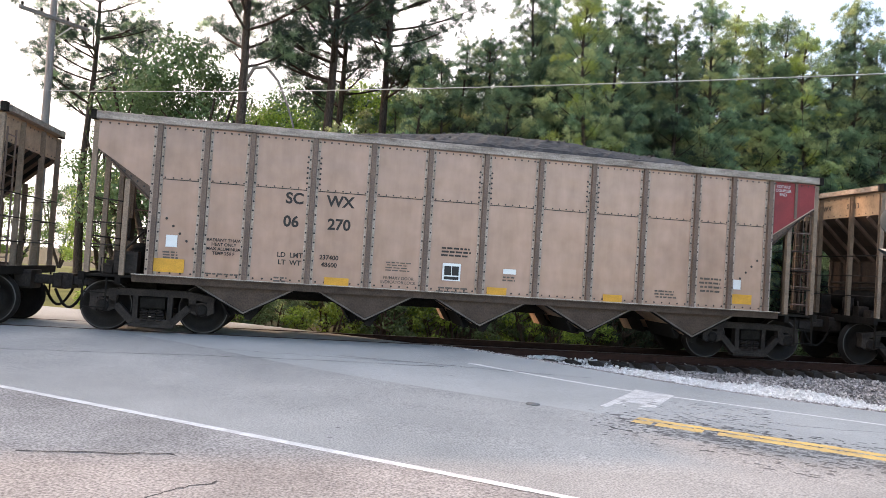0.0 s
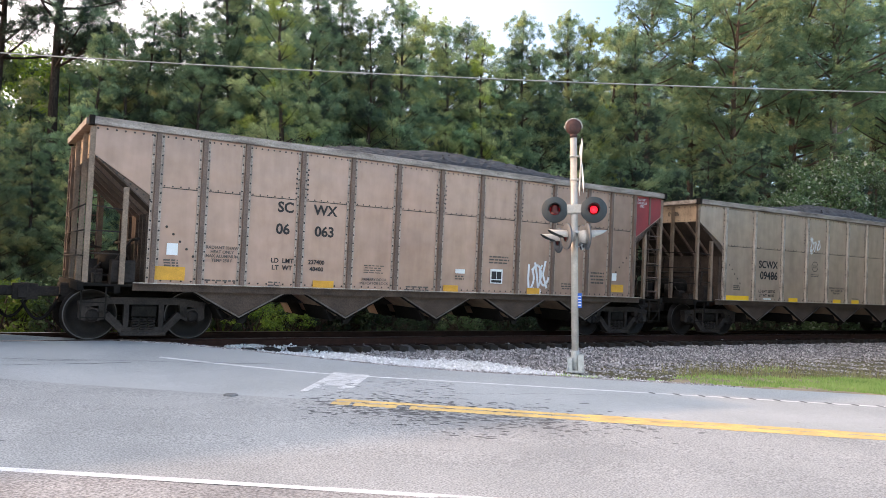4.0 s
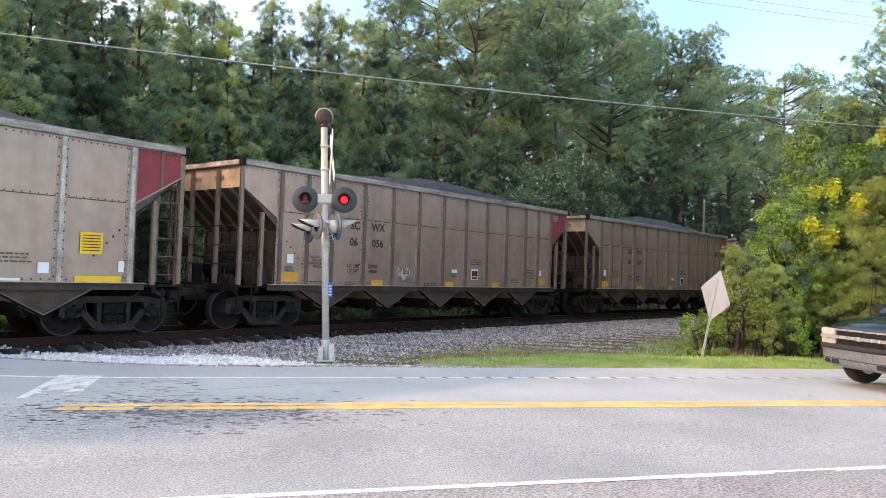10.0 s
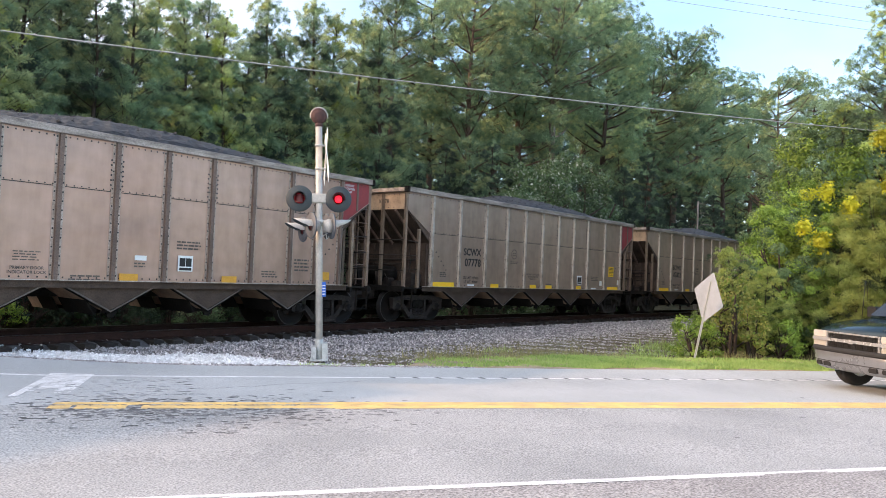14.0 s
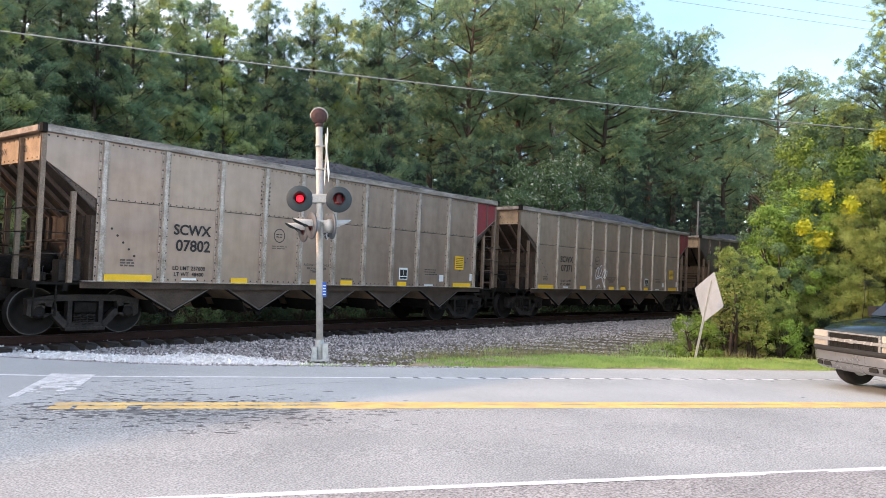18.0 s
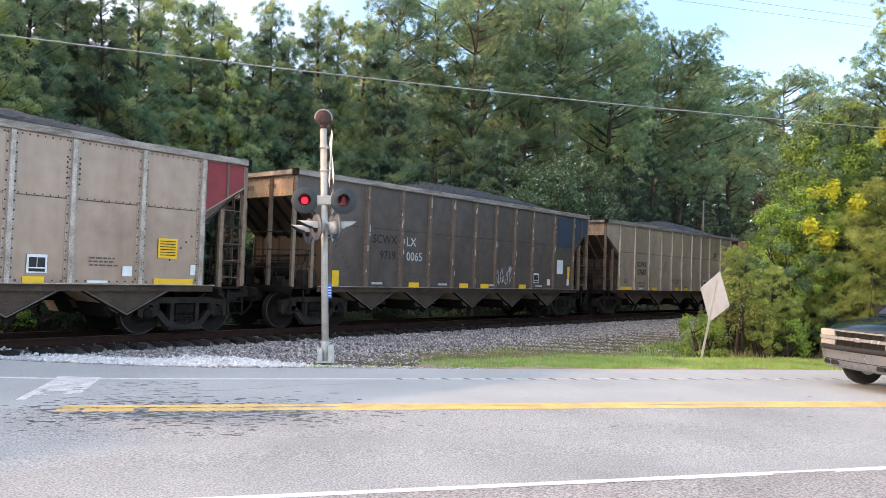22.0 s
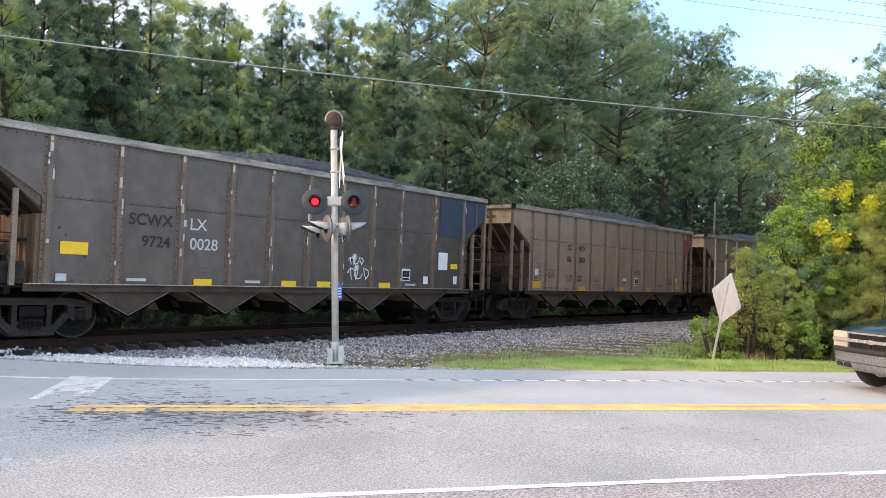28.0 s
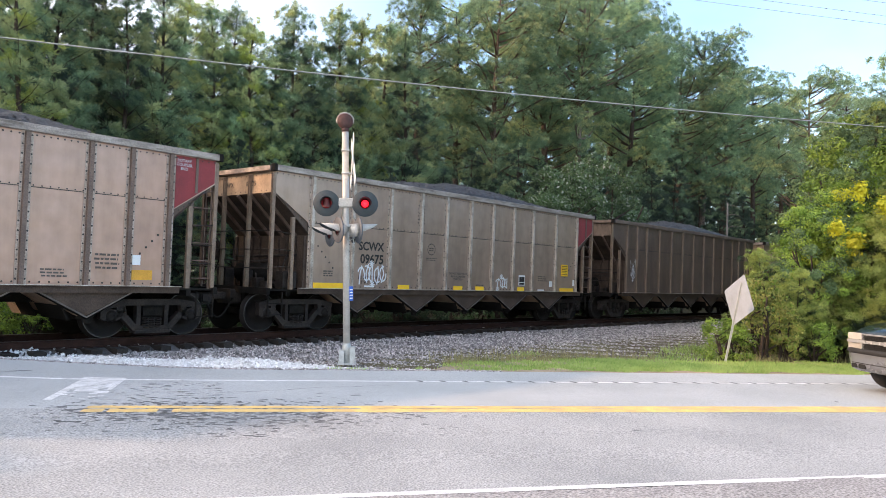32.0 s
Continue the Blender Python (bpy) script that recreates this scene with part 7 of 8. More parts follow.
def dead_tree():
    """A grey snag behind the track with pale limbs that curve outwards."""
    d = behind(70.6, 5.2)
    x, y = polar(70.6, d)
    snag = tagged(new("dead_tree"), "bare grey dead pine with pale curved limbs", "tree")
    base = pose(x, y, ground_z(x, y) - 0.1)
    snag.matrix_basis = base
    low = ground_z(x, y) - 0.1
    part("trunk", Build().tube([(0.02 * math.sin(3 * k), 0, 1.05 * k) for k in range(9)], 0.13, 8, 0, 0.06), "pole", snag)
    for el, reach, lift in ((5.75, 0.75, 0.02), (5.0, 0.95, 0.16), (4.1, 1.25, 0.26), (6.9, 0.6, 0.1)):
        z = 1.52 + d * math.tan(radians(el)) - low
        arc = [(reach * q * math.cos(radians(70)), -reach * q * math.sin(radians(70)), z + lift * math.sin(2.5 * q) - 0.25 * q * q * reach) for q in (0, 0.2, 0.4, 0.6, 0.8, 1.0)]
        part("dead_limb", Build().tube(arc, 0.034, 6, 0, 0.012), "pole", snag, "pale curved dead limb")


dead_tree()


def unseen_woods():
    """Unseen pines added to close the south-east and darken the far cars' reflections."""
    rnd = random.Random(77)
    for k in range(16):
        x, y = 70 + 5.2 * k + rnd.uniform(-1, 1), -10.0 - 0.75 * k + rnd.uniform(-1.5, 1.5)
        tree("pine_tree", FAR_PINE[k % 2], pose(x, y, ground_z(x, y) - 0.1, 0, 0, rnd.uniform(0, 360)), "unseen dark pine added across the road", "pine tree", "pines across the road", rnd.uniform(0.75, 1.05))


unseen_woods()

# ---- crossing signal ----
def frame_on(origin, facing):
    """A pose at origin whose -y points along facing (a level direction)."""
    f = Vector((facing[0], facing[1], 0)).normalized()
    y = -f
    x = y.cross(Vector((0, 0, 1)))
    m = Matrix((x, y, Vector((0, 0, 1)))).transposed().to_4x4()
    m.translation = origin
    return m


FLASH, PHASE = 1.46, 10.17                  # seconds of one full flash, and a moment at which the first lamp lights
SHADES = []


def signal_lamp(mast, at, lit=None, hood_mat="matt_black"):
    """A flasher: disc, housing, hood, bulb and an added half-drum shade that turns to blink it. Faces -y."""
    disc = part("lamp_disc", shared(("disc", hood_mat), lambda: Build().lathe([(0.0, 0.11), (0.0, 0.247), (0.012, 0.254), (0.03, 0.25), (0.03, 0.11)], "y", 36, caps=False).mesh("lamp_disc", "matt_black" if hood_mat == "matt_black" else "disc_back")), "", mast, "round matt black backing disc" if hood_mat == "matt_black" else "round weathered silver backing disc", at)

    deep = 0.24 if hood_mat == "matt_black" else 0.36

    def hood():
        b = Build()
        n = 18
        for ring, (y, r) in enumerate(((0.0, 0.118), (-deep, 0.125), (-deep, 0.118), (0.0, 0.111))):
            for k in range(n + 1):
                t = math.radians(-10 + 200 * k / n)
                cut = (0.45 + 0.55 * max(math.sin(t), 0)) if hood_mat == "matt_black" else (0.25 + 0.75 * max(math.sin(t), 0) ** 0.6)
                b.v.append((r * math.cos(t), y * cut, r * math.sin(t)))
        for ring in range(3):
            for k in range(n):
                a = ring * (n + 1) + k
                b.f.append((a, a + 1, a + n + 2, a + n + 1))
                b.s.append(True)
                b.k.append(1 if ring else 0)
        return b.mesh("hood", hood_mat, "matt_black")
    part("hood", shared(("hood", hood_mat), hood), "", disc, "lamp visor")
    part("housing", shared("housing", lambda: Build().lathe([(0.03, 0.13), (0.10, 0.125), (0.17, 0.09), (0.19, 0.03)], "y", 20).mesh("housing", "silver")), "", disc, "silver lamp housing")
    part("lens_ring", shared("lensring", lambda: Build().lathe([(0.0, 0.112), (-0.012, 0.112), (-0.012, 0.098), (0.0, 0.098)], "y", 28, caps=False).mesh("lens_ring", "matt_black")), "", disc)
    part("reflector", shared("reflector", lambda: Build().lathe([(0.0, 0.106), (0.028, 0.1), (0.029, 0.0)], "y", 24, caps=False).mesh("reflector", "lens_off")), "", disc, "dull red lamp glass")
    if lit is not None:
        part("bulb", shared("bulb", lambda: Build().lathe([(-0.052, 0.01), (-0.045, 0.04), (-0.028, 0.062), (0.0, 0.07)], "y", 20).mesh("bulb", "lens_on")), "", disc, "glowing red bulb")

        def shade():
            b = Build()
            n = 14
            for z in (-0.078, 0.078):
                for r in (0.076, 0.080):
                    for k in range(n + 1):
                        t = math.pi * (1.0 + k / n)
                        b.v.append((r * math.cos(t), r * math.sin(t), z))
            m = n + 1
            for k in range(n):
                for q in ((0, 2), (3, 1)):
                    a, c = q[0] * m + k, q[1] * m + k
                    b.f.append((a, a + 1, c + 1, c))
                    b.s.append(True)
                    b.k.append(0)
            for z in (-0.078, 0.078):
                b.add([(0.078 * math.cos(math.pi * (1 + k / n)), 0.078 * math.sin(math.pi * (1 + k / n)), z) for k in range(m)], [tuple(range(m))])
            return b.mesh("shade", "lens_off")
        SHADES.append((part("shade", shared("shade", shade), "", disc, "turning dull red half-drum shade added to blink the lamp"), lit))
    return disc


def crossing_signal():
    base, top = Vector((10.04, 10.78, -0.25)), Vector((9.885, 10.92, 4.30))
    mast = tagged(new("crossing_signal"), "silver railway crossing signal mast with flashing red lamps beside the road", "crossing signal")
    z = (top - base).normalized()
    y = Vector((0.67, 0.742, 0))
    y = (y - z * y.dot(z)).normalized()
    x = y.cross(z)
    m = Matrix((x, y, z)).transposed().to_4x4()
    m.translation = base
    mast.matrix_basis = m                   # local: x to the camera's right, y away, z up the mast
    h = (top - base).length
    part("post", Build().lathe([(0, 0.068), (h * 0.5, 0.066), (h, 0.064)], "z", 20), "silver", mast, "aluminium-painted round post")
    b = Build()
    b.box(-0.17, 0.17, -0.17, 0.17, 0.0, 0.03)
    b.box(-0.15, -0.055, -0.13, 0.13, 0.03, 0.27)
    b.box(0.055, 0.16, -0.13, 0.13, 0.03, 0.33)
    b.box(-0.055, 0.055, 0.06, 0.13, 0.03, 0.30)
    b.lathe([(0.03, 0.085), (0.38, 0.082), (0.40, 0.068)], "z", 16)
    part("base", b, "galv", mast, "cast post base")
    for sx in (-1, 1):
        for sy in (-1, 1):
            part("bolt", shared("bolt", lambda: Build().lathe([(0.0, 0.018), (0.07, 0.018)], "z", 6).mesh("bolt", "galv")), "", mast, "", pose(sx * 0.14, sy * 0.14, 0.03))
    bell = part("bell", Build().lathe([(-0.075, 0.05), (-0.07, 0.13), (-0.02, 0.155), (0.02, 0.155), (0.07, 0.13), (0.09, 0.05)], "y", 26, (0, 0, h + 0.17)), "bell", mast, "rust-brown signal bell")
    part("bell_rim", Build().tube([(0.163 * math.cos(t), -0.01, h + 0.17 + 0.163 * math.sin(t)) for t in [math.radians(-15 + 210 * k / 20) for k in range(21)]], 0.014, 6), "silver", bell, "silver bell hood rim")
    part("bell_bracket", Build().lathe([(0, 0.07), (0.05, 0.075), (0.1, 0.045)], "z", 14, (0, 0, h - 0.04)), "bell", mast)
    # upper cross arm and lamps towards the side road
    zl = 3.11
    arm = Build().tube([(-0.42, 0.07, zl), (0.42, 0.07, zl)], 0.03, 10).box(-0.14, 0.14, -0.09, 0.1, zl - 0.08, zl + 0.10, 0, 0.02)
    part("cross_arm", arm, "silver", mast, "silver lamp arm with junction box")
    signal_lamp(mast, pose(-0.37, -0.09, zl), 0)
    signal_lamp(mast, pose(0.37, -0.09, zl - 0.01), 1)
    # lower arm, lamps along the road both ways
    zl = 2.60
    part("cross_arm", Build().tube([(0.05, -0.4, zl + 0.06), (0.05, 0.4, zl + 0.06)], 0.03, 10).box(-0.1, 0.16, -0.1, 0.1, zl, zl + 0.1, 0, 0.02), "galv", mast, "galvanised lamp arm")
    for y0, dz in ((-0.36, 0.0), (0.36, 0.03)):
        signal_lamp(mast, pose(-0.16 - 0.16 * (y0 > 0), y0, zl + dz - 0.02 - 0.07 * (y0 > 0), 0, 0, -68), None, "silver")
        signal_lamp(mast, pose(0.25 - 0.08 * (y0 > 0), y0, zl + dz - 0.03, 0, 0, 104), None, "silver")
    for x0, z0, x1, z1 in ((-0.1, zl + 0.08, 0.16, zl - 0.16), (0.1, zl + 0.02, 0.2, zl - 0.2)):
        part("cable", Build().tube([(x0, -0.1, z0), ((x0 + x1) / 2, -0.16, min(z0, z1) - 0.08), (x1, -0.1, z1)], 0.014, 6), "galv", mast)
    # the crossbuck, seen nearly edge-on
    f = m.inverted().to_3x3() @ Vector((0.785, -0.62, 0))
    cb = frame_on((0.13, 0, 3.93), (f.x, f.y))
    for k, (a, dy) in enumerate(((48, 0), (-48, -0.022))):
        bl = Build()
        bl.box(-0.60, 0.60, -0.004, 0.004, -0.115, 0.115)
        part("crossbuck_blade", bl, "decal_white", mast, "white crossbuck blade", cb @ pose(0, dy, 0, 0, a, 0))
    for zz in (3.70, 4.15):
        part("clamp", Build().lathe([(-0.02, 0.08), (0.02, 0.08)], "z", 14, (0, 0, zz)).box(0.05, 0.14, -0.02, 0.02, zz - 0.015, zz + 0.015), "galv", mast)
    part("number_sign", Build().box(0.0, 0.085, -0.006, 0.006, 1.22, 1.50), "sign_blue", mast, "small blue information plate", pose(0.05, -0.03, 0, 0, 0, 20))
    for k in range(4):
        part("plate_line", Build().box(0.012, 0.072, -0.009, -0.007, 1.26 + k * 0.055, 1.28 + k * 0.055), "decal_white", mast, "", pose(0.05, -0.03, 0, 0, 0, 20))


crossing_signal()


# ---- leaning warning sign ----
def warning_sign():
    s = tagged(new("road_sign"), "leaning diamond road sign seen from its bare metal back", "road sign")
    m = frame_on((17.73, 6.24, -0.32), (0.785, -0.62)) @ pose(0, 0, 0, 0, -17.5, 0)
    s.matrix_basis = m
    a, r = 0.62, 0.05
    pts = []
    for k in range(4):
        t = math.pi / 2 * k
        cx, cz = (a - r * 1.41) * math.cos(t), (a - r * 1.41) * math.sin(t)
        for e in (-0.6, 0.0, 0.6):
            pts.append((cx + r * math.cos(t + e), 1.60 + cz + r * math.sin(t + e)))
    part("sign_plate", Build().plate(pts, -0.003, 0.003), "sign_back", s, "bare aluminium diamond plate", pose(0, -0.03, 0))
    part("post", Build().run([(-0.03, 0.0), (-0.012, 0.0), (-0.008, 0.03), (0.008, 0.03), (0.012, 0.0), (0.03, 0.0), (0.03, 0.004), (0.016, 0.006), (0.012, 0.036), (-0.012, 0.036), (-0.016, 0.006), (-0.03, 0.004)], 0, 2.0),
         "galv", s, "galvanised U-channel post", Matrix(((0, 1, 0, 0), (0, 0, 1, -0.025), (1, 0, 0, 0), (0, 0, 0, 1))))
    for z in (1.3, 1.85):
        part("bolt", shared("signbolt", lambda: Build().lathe([(0.0, 0.012), (0.05, 0.012)], "y", 6).mesh("bolt", "galv")), "", s, "", pose(0, -0.03, z))


warning_sign()


# ---- waiting vehicle ----
def wheel(car, x, y):
    w = part("wheel", shared("cartyre", lambda: Build().lathe([(-0.12, 0.22), (-0.125, 0.32), (-0.10, 0.37), (-0.06, 0.385), (0.06, 0.385), (0.10, 0.37), (0.125, 0.32), (0.12, 0.22)], "y", 32).mesh("wheel", "tyre")), "", car, "black rubber tyre", pose(x, y, 0.385))
    part("rim", shared("carrim", lambda: Build().lathe([(-0.126, 0.21), (-0.10, 0.20), (-0.07, 0.06), (0.07, 0.06), (0.10, 0.20), (0.126, 0.21)], "y", 24).mesh("rim", "chrome")), "", w, "bright alloy rim")


def pickup():
    """A dark green full-size sport utility with pewter cladding. Forward is +x, its left is +y; origin on the road below the front bumper's middle."""
    car = tagged(new("sport_utility_vehicle"), "dark green sport utility vehicle with pewter trim on the road", "car")
    car.matrix_basis = pose(14.15, 2.40, road_z(14.2, 2.5) + 0.0, 0, 0, 141.7)
    W = 0.98

    def shell(rows, mat, name, label):
        """Cross-sections (x, half width low, half width high, z low, z high) lofted along the body."""
        b = Build()
        n = 8
        for x, wl_, wh, z0, z1 in rows:
            r = min(0.09, (z1 - z0) * 0.3)
            sec = [(-wl_, z0), (wl_, z0), (wl_ + 0.01, z0 + (z1 - z0) * 0.45), (wh, z1 - r), (wh - r * 1.2, z1), (-wh + r * 1.2, z1), (-wh, z1 - r), (-wl_ - 0.01, z0 + (z1 - z0) * 0.45)]
            b.v += [(x, y, z) for y, z in sec]
        for i in range(len(rows) - 1):
            for k in range(n):
                a, c = i * n + k, i * n + (k + 1) % n
                b.f.append((a, c, c + n, a + n))
                b.s.append(True)
                b.k.append(0)
        e = len(rows) - 1
        b.f += [tuple(range(n))[::-1], tuple(e * n + k for k in range(n))]
        b.s += [False, False]
        b.k += [0, 0]
        return part(name, b, mat, car, label)
    shell([(-5.25, 0.93, 0.92, 0.66, 1.05), (-4.9, W, 0.95, 0.64, 1.10), (-1.2, W, 0.96, 0.64, 1.13), (-0.45, W, 0.95, 0.66, 1.10), (-0.22, 0.93, 0.88, 0.70, 1.02)], "paint_green", "body", "dark green upper body")
    shell([(-1.55, 0.92, 0.84, 1.05, 1.22), (-1.15, 0.92, 0.84, 1.04, 1.21), (-0.75, 0.92, 0.83, 1.02, 1.175), (-0.42, 0.91, 0.81, 0.99, 1.12), (-0.22, 0.88, 0.78, 0.96, 1.05), (-0.13, 0.84, 0.74, 0.94, 0.985)], "paint_green", "hood", "dark green hood")
    part("hood_crease", Build().tube([(-1.5, 0.55, 1.222), (-0.75, 0.52, 1.176), (-0.25, 0.47, 1.06)], 0.014, 6).tube([(-1.5, -0.55, 1.222), (-0.75, -0.52, 1.176), (-0.25, -0.47, 1.06)], 0.014, 6), "paint_green", car)
    shell([(-5.2, 0.9, 0.74, 1.1, 1.86), (-4.9, 0.9, 0.76, 1.1, 1.92), (-2.4, 0.92, 0.76, 1.12, 1.95), (-2.05, 0.92, 0.76, 1.12, 1.92), (-1.25, 0.92, 0.86, 1.13, 1.23)], "paint_green", "cabin", "dark green cabin")
    for s in (-1, 1):
        b = Build().add([(-2.08, s * 0.80, 1.80), (-1.42, s * 0.905, 1.27), (-2.7, s * 0.925, 1.27), (-2.7, s * 0.80, 1.84)], [(0, 1, 2, 3)])
        part("side_window", b, "window", car, "dark side glass", pose(0, s * 0.015, 0))
        part("wing_mirror", Build().box(-1.62, -1.46, s * 0.95 if s > 0 else -1.15, 1.15 if s > 0 else -0.95, 1.22, 1.42, 0, 0.03), "grille_black", car)
    part("windscreen", Build().add([(-1.22, -0.80, 1.255), (-1.22, 0.80, 1.255), (-1.98, 0.70, 1.88), (-1.98, -0.70, 1.88)], [(0, 1, 2, 3)]), "window", car, "sloping windscreen", pose(0.02, 0, 0.012))
    shell([(-5.2, 0.97, 0.98, 0.36, 0.66), (-0.95, 1.0, 0.995, 0.36, 0.67), (-0.4, 0.99, 0.985, 0.40, 0.67)], "pewter", "cladding", "pewter lower cladding")
    # bumper wraps round the front: one rounded skin
    b = Build()
    pts = [(-0.55, -1.0), (-0.30, -1.0), (-0.14, -0.93), (-0.05, -0.75), (0.0, -0.4), (0.01, 0.0), (0.0, 0.4), (-0.05, 0.75), (-0.14, 0.93), (-0.30, 1.0), (-0.55, 1.0)]
    skin = [(0.35, -0.22), (0.33, -0.12), (0.36, -0.075), (0.42, -0.045), (0.50, -0.018), (0.56, -0.004), (0.61, 0.0), (0.65, -0.012), (0.67, -0.05), (0.67, -0.2)]
    n = len(pts)
    b.add([(x + dx, y * (1.0 if dx > -0.1 else 0.95), z) for z, dx in skin for x, y in pts],
          [(r * n + k, r * n + k + 1, (r + 1) * n + k + 1, (r + 1) * n + k) for r in range(len(skin) - 1) for k in range(n - 1)], True)
    part("bumper", b, "pewter", car, "pewter front bumper")
    part("bumper_groove", Build().tube([(-0.30, -1.0, 0.475), (-0.17, -0.925, 0.475), (-0.078, -0.745, 0.475), (-0.027, -0.4, 0.475), (-0.017, 0.0, 0.475), (-0.027, 0.4, 0.475), (-0.078, 0.745, 0.475), (-0.17, 0.925, 0.475), (-0.30, 1.0, 0.475)], 0.007, 6), "tyre", car)
    part("bumper_strip", Build().tube([(-0.50, -0.985, 0.68), (-0.30, -0.985, 0.68), (-0.15, -0.92, 0.68), (-0.06, -0.74, 0.68), (-0.015, -0.4, 0.68), (-0.005, 0.0, 0.68), (-0.015, 0.4, 0.68), (-0.06, 0.74, 0.68), (-0.15, 0.92, 0.68), (-0.30, 0.985, 0.68), (-0.50, 0.985, 0.68)], 0.045, 10), "tyre", car, "black bumper strip")
    for s in (-1, 1):
        for y0, w in ((0.50, 0.16), (0.72, 0.12)):
            part("fog_lamp_slot", Build().box(-0.14, -0.036 - 0.034 * (y0 > 0.6), s * y0 - w / 2, s * y0 + w / 2, 0.385, 0.46, 0, 0.015), "grille_black", car, "dark slot in the bumper")
    # grille: thin chrome surround, a middle bar and black mesh in two rows
    part("grille_back", Build().box(-0.22, -0.12, -0.55, 0.55, 0.70, 0.965), "grille_black", car)
    b = Build().box(-0.13, -0.07, -0.90, 0.90, 0.815, 0.868, 0, 0.02).box(-0.13, -0.08, -0.57, 0.57, 0.955, 0.98, 0, 0.01).box(-0.13, -0.08, -0.57, 0.57, 0.69, 0.715, 0, 0.01)
    b.box(-0.13, -0.08, -0.585, -0.55, 0.69, 0.98).box(-0.13, -0.08, 0.55, 0.585, 0.69, 0.98)
    part("grille_surround", b, "chrome", car, "chrome grille surround and bar")
    for z in (0.735, 0.765, 0.793, 0.888, 0.915, 0.94):
        part("grille_bar", shared("gbar", lambda: Build().box(-0.112, -0.095, -0.55, 0.55, -0.004, 0.004).mesh("grille_bar", "tyre")), "", car, "", pose(0, 0, z))
    for k in range(21):
        part("grille_rib", shared("grib", lambda: Build().box(-0.112, -0.10, -0.004, 0.004, 0.715, 0.955).mesh("grille_rib", "tyre")), "", car, "", pose(0, -0.52 + k * 0.052, 0))
    part("badge", Build().plate([(-0.115, 0.826), (-0.05, 0.822), (-0.05, 0.806), (0.05, 0.806), (0.05, 0.822), (0.115, 0.826), (0.115, 0.858), (0.05, 0.862), (0.05, 0.878), (-0.05, 0.878), (-0.05, 0.862), (-0.115, 0.858)], -0.008, 0.008), "chrome", car, "plain chrome badge", Matrix(((0, 1, 0, -0.058), (1, 0, 0, 0), (0, 0, 1, 0), (0, 0, 0, 1))))
    for s in (-1, 1):
        y0, y1 = (0.595, 0.91) if s > 0 else (-0.91, -0.595)
        part("headlight", Build().box(-0.28, -0.10, y0, y1, 0.872, 0.985, 0, 0.02), "lamp_glass", car, "pale rectangular headlight")
        part("parking_lamp", Build().box(-0.28, -0.11, y0, y1, 0.70, 0.812, 0, 0.02), "lamp_glass", car, "lower parking lamp")
    part("aerial", Build().tube([(-1.05, -0.84, 1.12), (-1.12, -0.84, 1.9)], 0.006, 5), "grille_black", car)
    for x in (-0.92, -4.2):
        for y in (-0.82, 0.82):
            wheel(car, x, y)
    part("underbody", Build().box(-5.0, -0.3, -0.7, 0.7, 0.32, 0.66), "grille_black", car)


pickup()


# ---- poles and cables ----
def utility_pole(x, y, h, arms, label):
    p = tagged(new("utility_pole"), label, "utility pole")
    p.matrix_basis = pose(x, y, ground_z(x, y) - 0.1, 0, 0, 52)
    part("pole", Build().tube([(0, 0, 0), (0.02, 0, h * 0.5), (0, 0, h)], 0.17, 14, 0, 0.11), "pole", p, "weathered grey wooden pole")
    for z in arms:
        a = part("cross_arm", Build().box(-1.3, 1.3, -0.17, -0.06, z, z + 0.13, 0, 0.01), "pole", p, "wooden cross arm")
        for k in (-1.2, -0.5, 0.5, 1.2):
            part("insulator", shared("insul", lambda: Build().lathe([(0, 0.02), (0.05, 0.05), (0.09, 0.045), (0.10, 0.06), (0.15, 0.03)], "z", 10).mesh("insulator", "truck")), "", a, "", pose(k, -0.11, z + 0.13))
        part("brace", Build().tube([(-0.7, -0.1, z), (0, -0.08, z - 0.7)], 0.02, 6), "galv", p)
        part("brace", Build().tube([(0.7, -0.1, z), (0, -0.08, z - 0.7)], 0.02, 6), "galv", p)
    return p


utility_pole(-9.55, 28.45, 10.7, (9.9,), "tall weathered wooden utility pole beyond the railway")
utility_pole(52.0, -18.4, 10.7, (9.9,), "tall weathered wooden utility pole beside the road")


def cable(name, a, b, sag, r, label):
    a, b = Vector(a), Vector(b)
    pts = [a.lerp(b, k / 40) - Vector((0, 0, 4 * sag * (k / 40) * (1 - k / 40))) for k in range(41)]
    return tagged(new(name, Build().tube(pts, r, 6).mesh(name, "wire")), label, "cable")


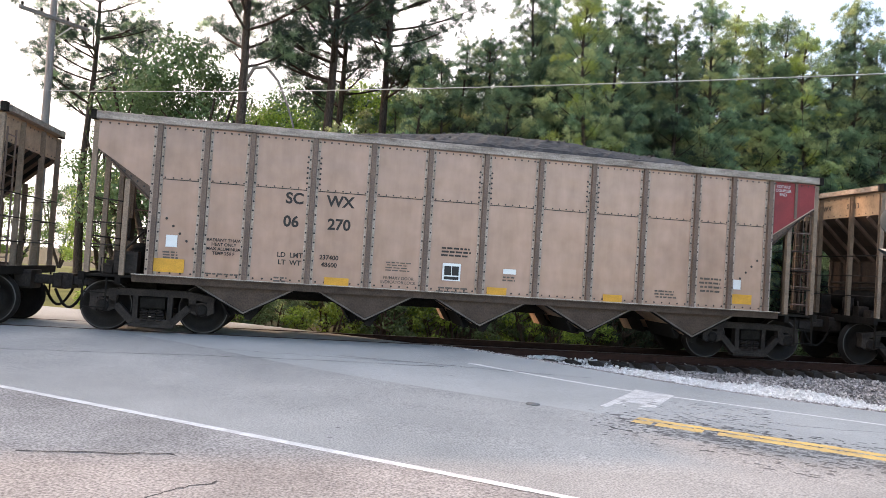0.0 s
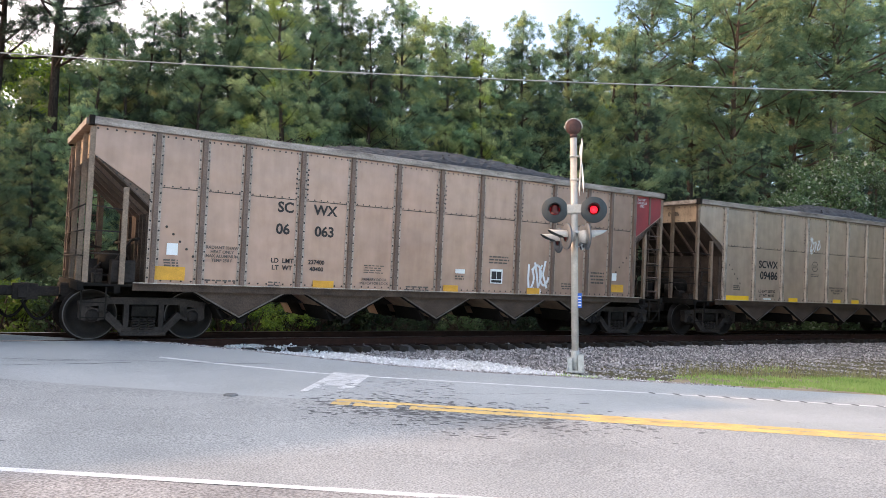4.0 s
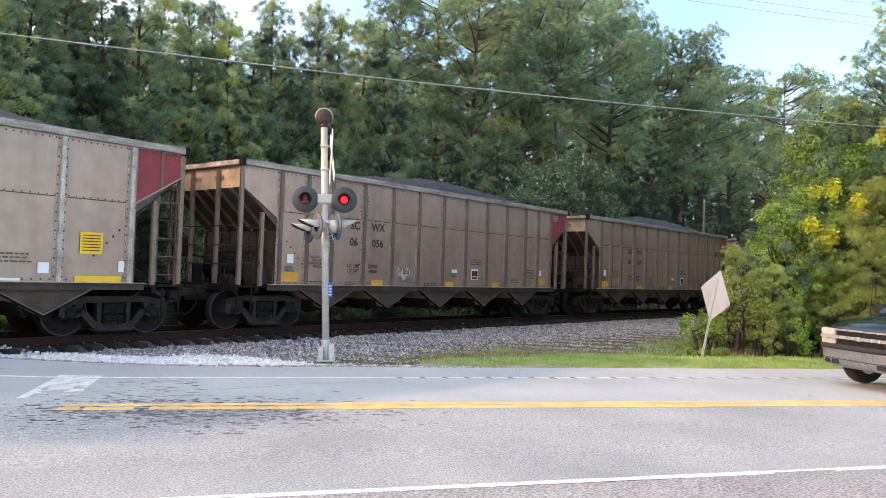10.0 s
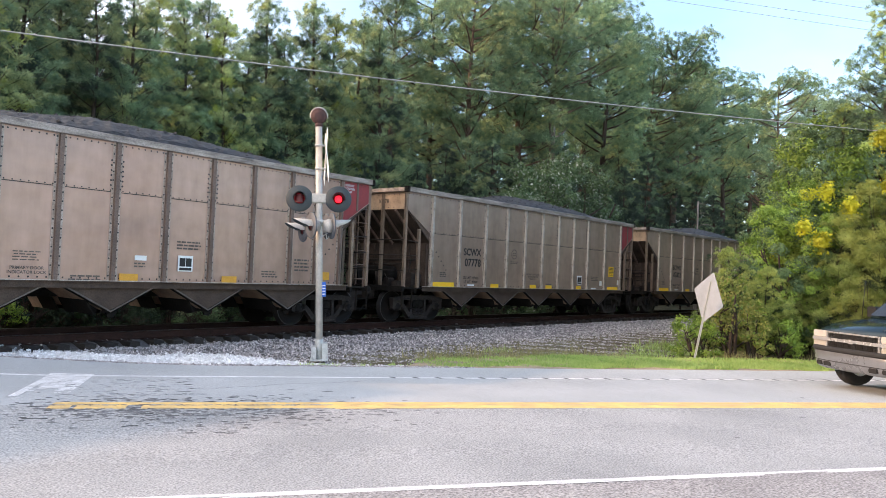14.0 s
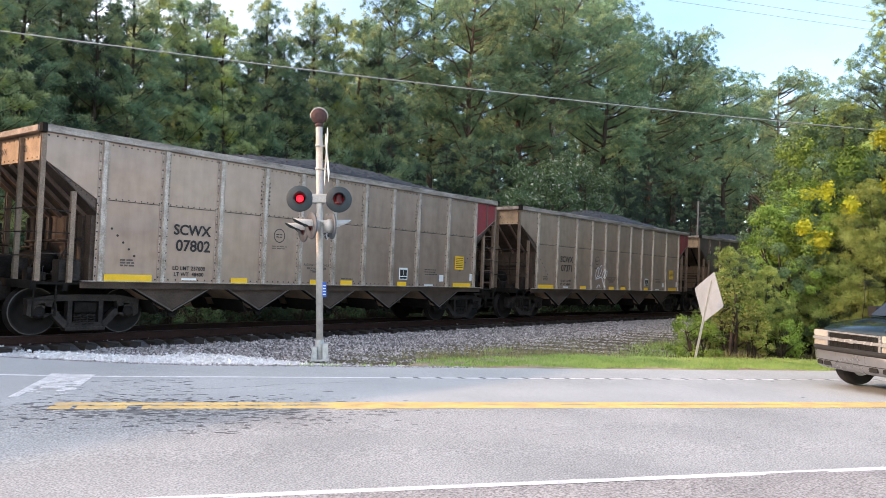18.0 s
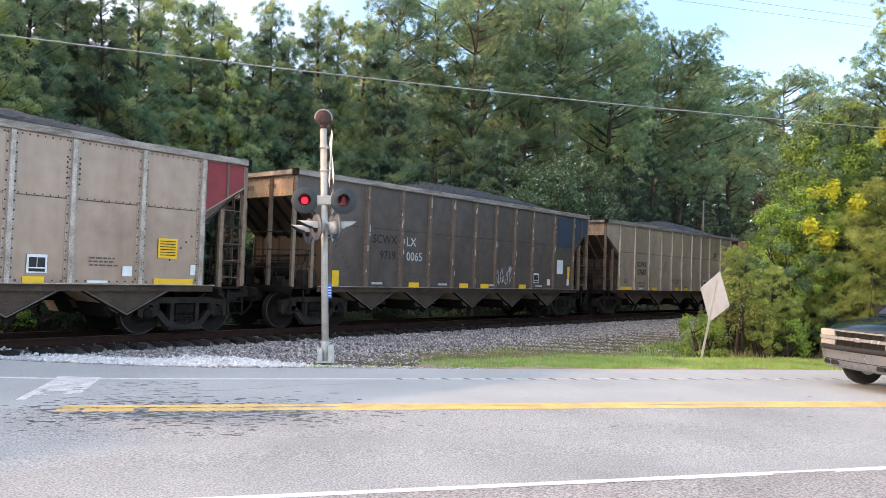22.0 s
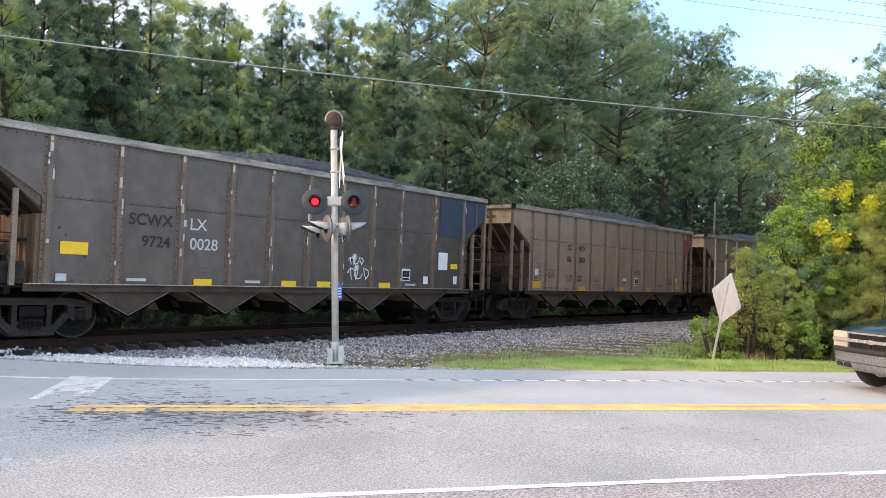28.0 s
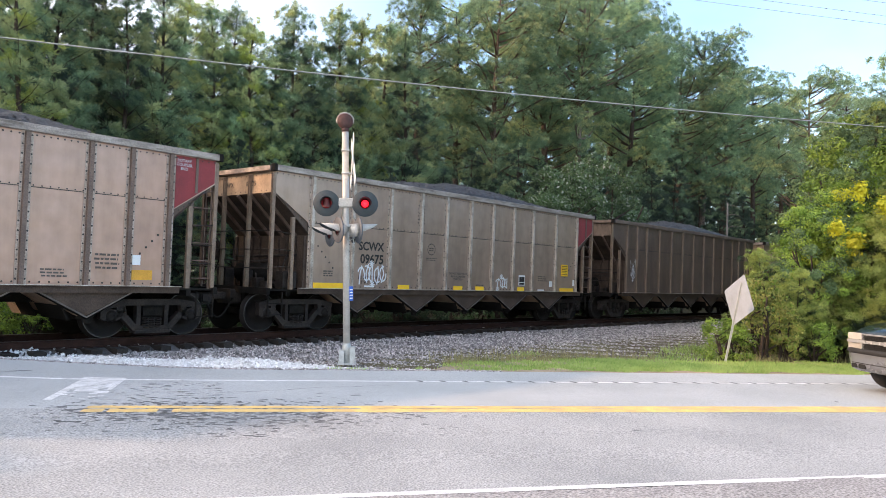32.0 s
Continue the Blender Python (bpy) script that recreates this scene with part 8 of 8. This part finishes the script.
cable("overhead_cable", (-9.5, 28.4, 6.95), (52.0, -18.4, 7.6), 1.4, 0.014, "grey overhead cable hung between the poles")
for dx in (-0.95, -0.4, 0.4, 0.95):
    cable("power_line", (-9.55 + dx * 0.62, 28.4 + dx * 0.79, 10.2), (52.0 + dx * 0.62, -18.4 + dx * 0.79, 10.2), 1.15, 0.005, "thin power line hung between the poles")
for dx in (-0.95, 0.95):
    cable("power_line", (-9.55 + dx * 0.62, 28.4 + dx * 0.79, 10.2), (-60.0, 70.0, 10.6), 0.8, 0.007, "thin power line leading away from the pole")


# ---- what moves ----
def drift(t):
    """How far the train is off an even pace."""
    for (a, p), (b, q) in zip(DRIFT, DRIFT[1:]):
        if a <= t <= b:
            return p + (q - p) * smooth(a, b, t)
    return DRIFT[-1][1]


def motions():
    roll = [2 * k / FPS for k in range(int(32 * FPS / 2) + 1)]
    for k, (car, half) in enumerate(TRAIN):
        mid = START + PITCH * k + 7.33
        rows = [(t, car_pose(mid - SPEED * t + drift(t))) for t in range(0, 33)]
        walk(car, rows)
        walk(COAL[k], rows)
        for bogie in [o for o in car.children if o.name.startswith("bogie")]:
            for ws in [o for o in bogie.children if o.name.startswith("wheelset")]:
                x = ws.matrix_basis.translation.x
                walk(ws, [(t, pose(x, 0, R_WHEEL, 0, -math.degrees(SPEED * t / R_WHEEL) % 360, 0)) for t in roll])

    # the added shades swing half a turn, standing in for the lamps switching sides
    for shade, first in SHADES:
        base = shade.matrix_basis.copy()
        turn, rows = 0.0, []
        n = int(math.floor((0 - PHASE) / (FLASH / 2)))
        open_now = (n % 2 == 0) == (first == 0)
        turn = 180.0 if open_now else 0.0
        rows.append((0.0, base @ pose(0, 0, 0, 0, 0, turn)))
        n += 1
        while PHASE + n * FLASH / 2 < 31.9:
            t = PHASE + n * FLASH / 2
            if t > 0.12:
                for dt, a in ((-0.067, 0), (-0.033, 60), (0.0, 120), (0.034, 180)):
                    rows.append((t + dt, base @ pose(0, 0, 0, 0, 0, turn + a)))
                turn += 180
            n += 1
        rows.append((32.0, base @ pose(0, 0, 0, 0, 0, turn)))
        walk(shade, rows)


motions()
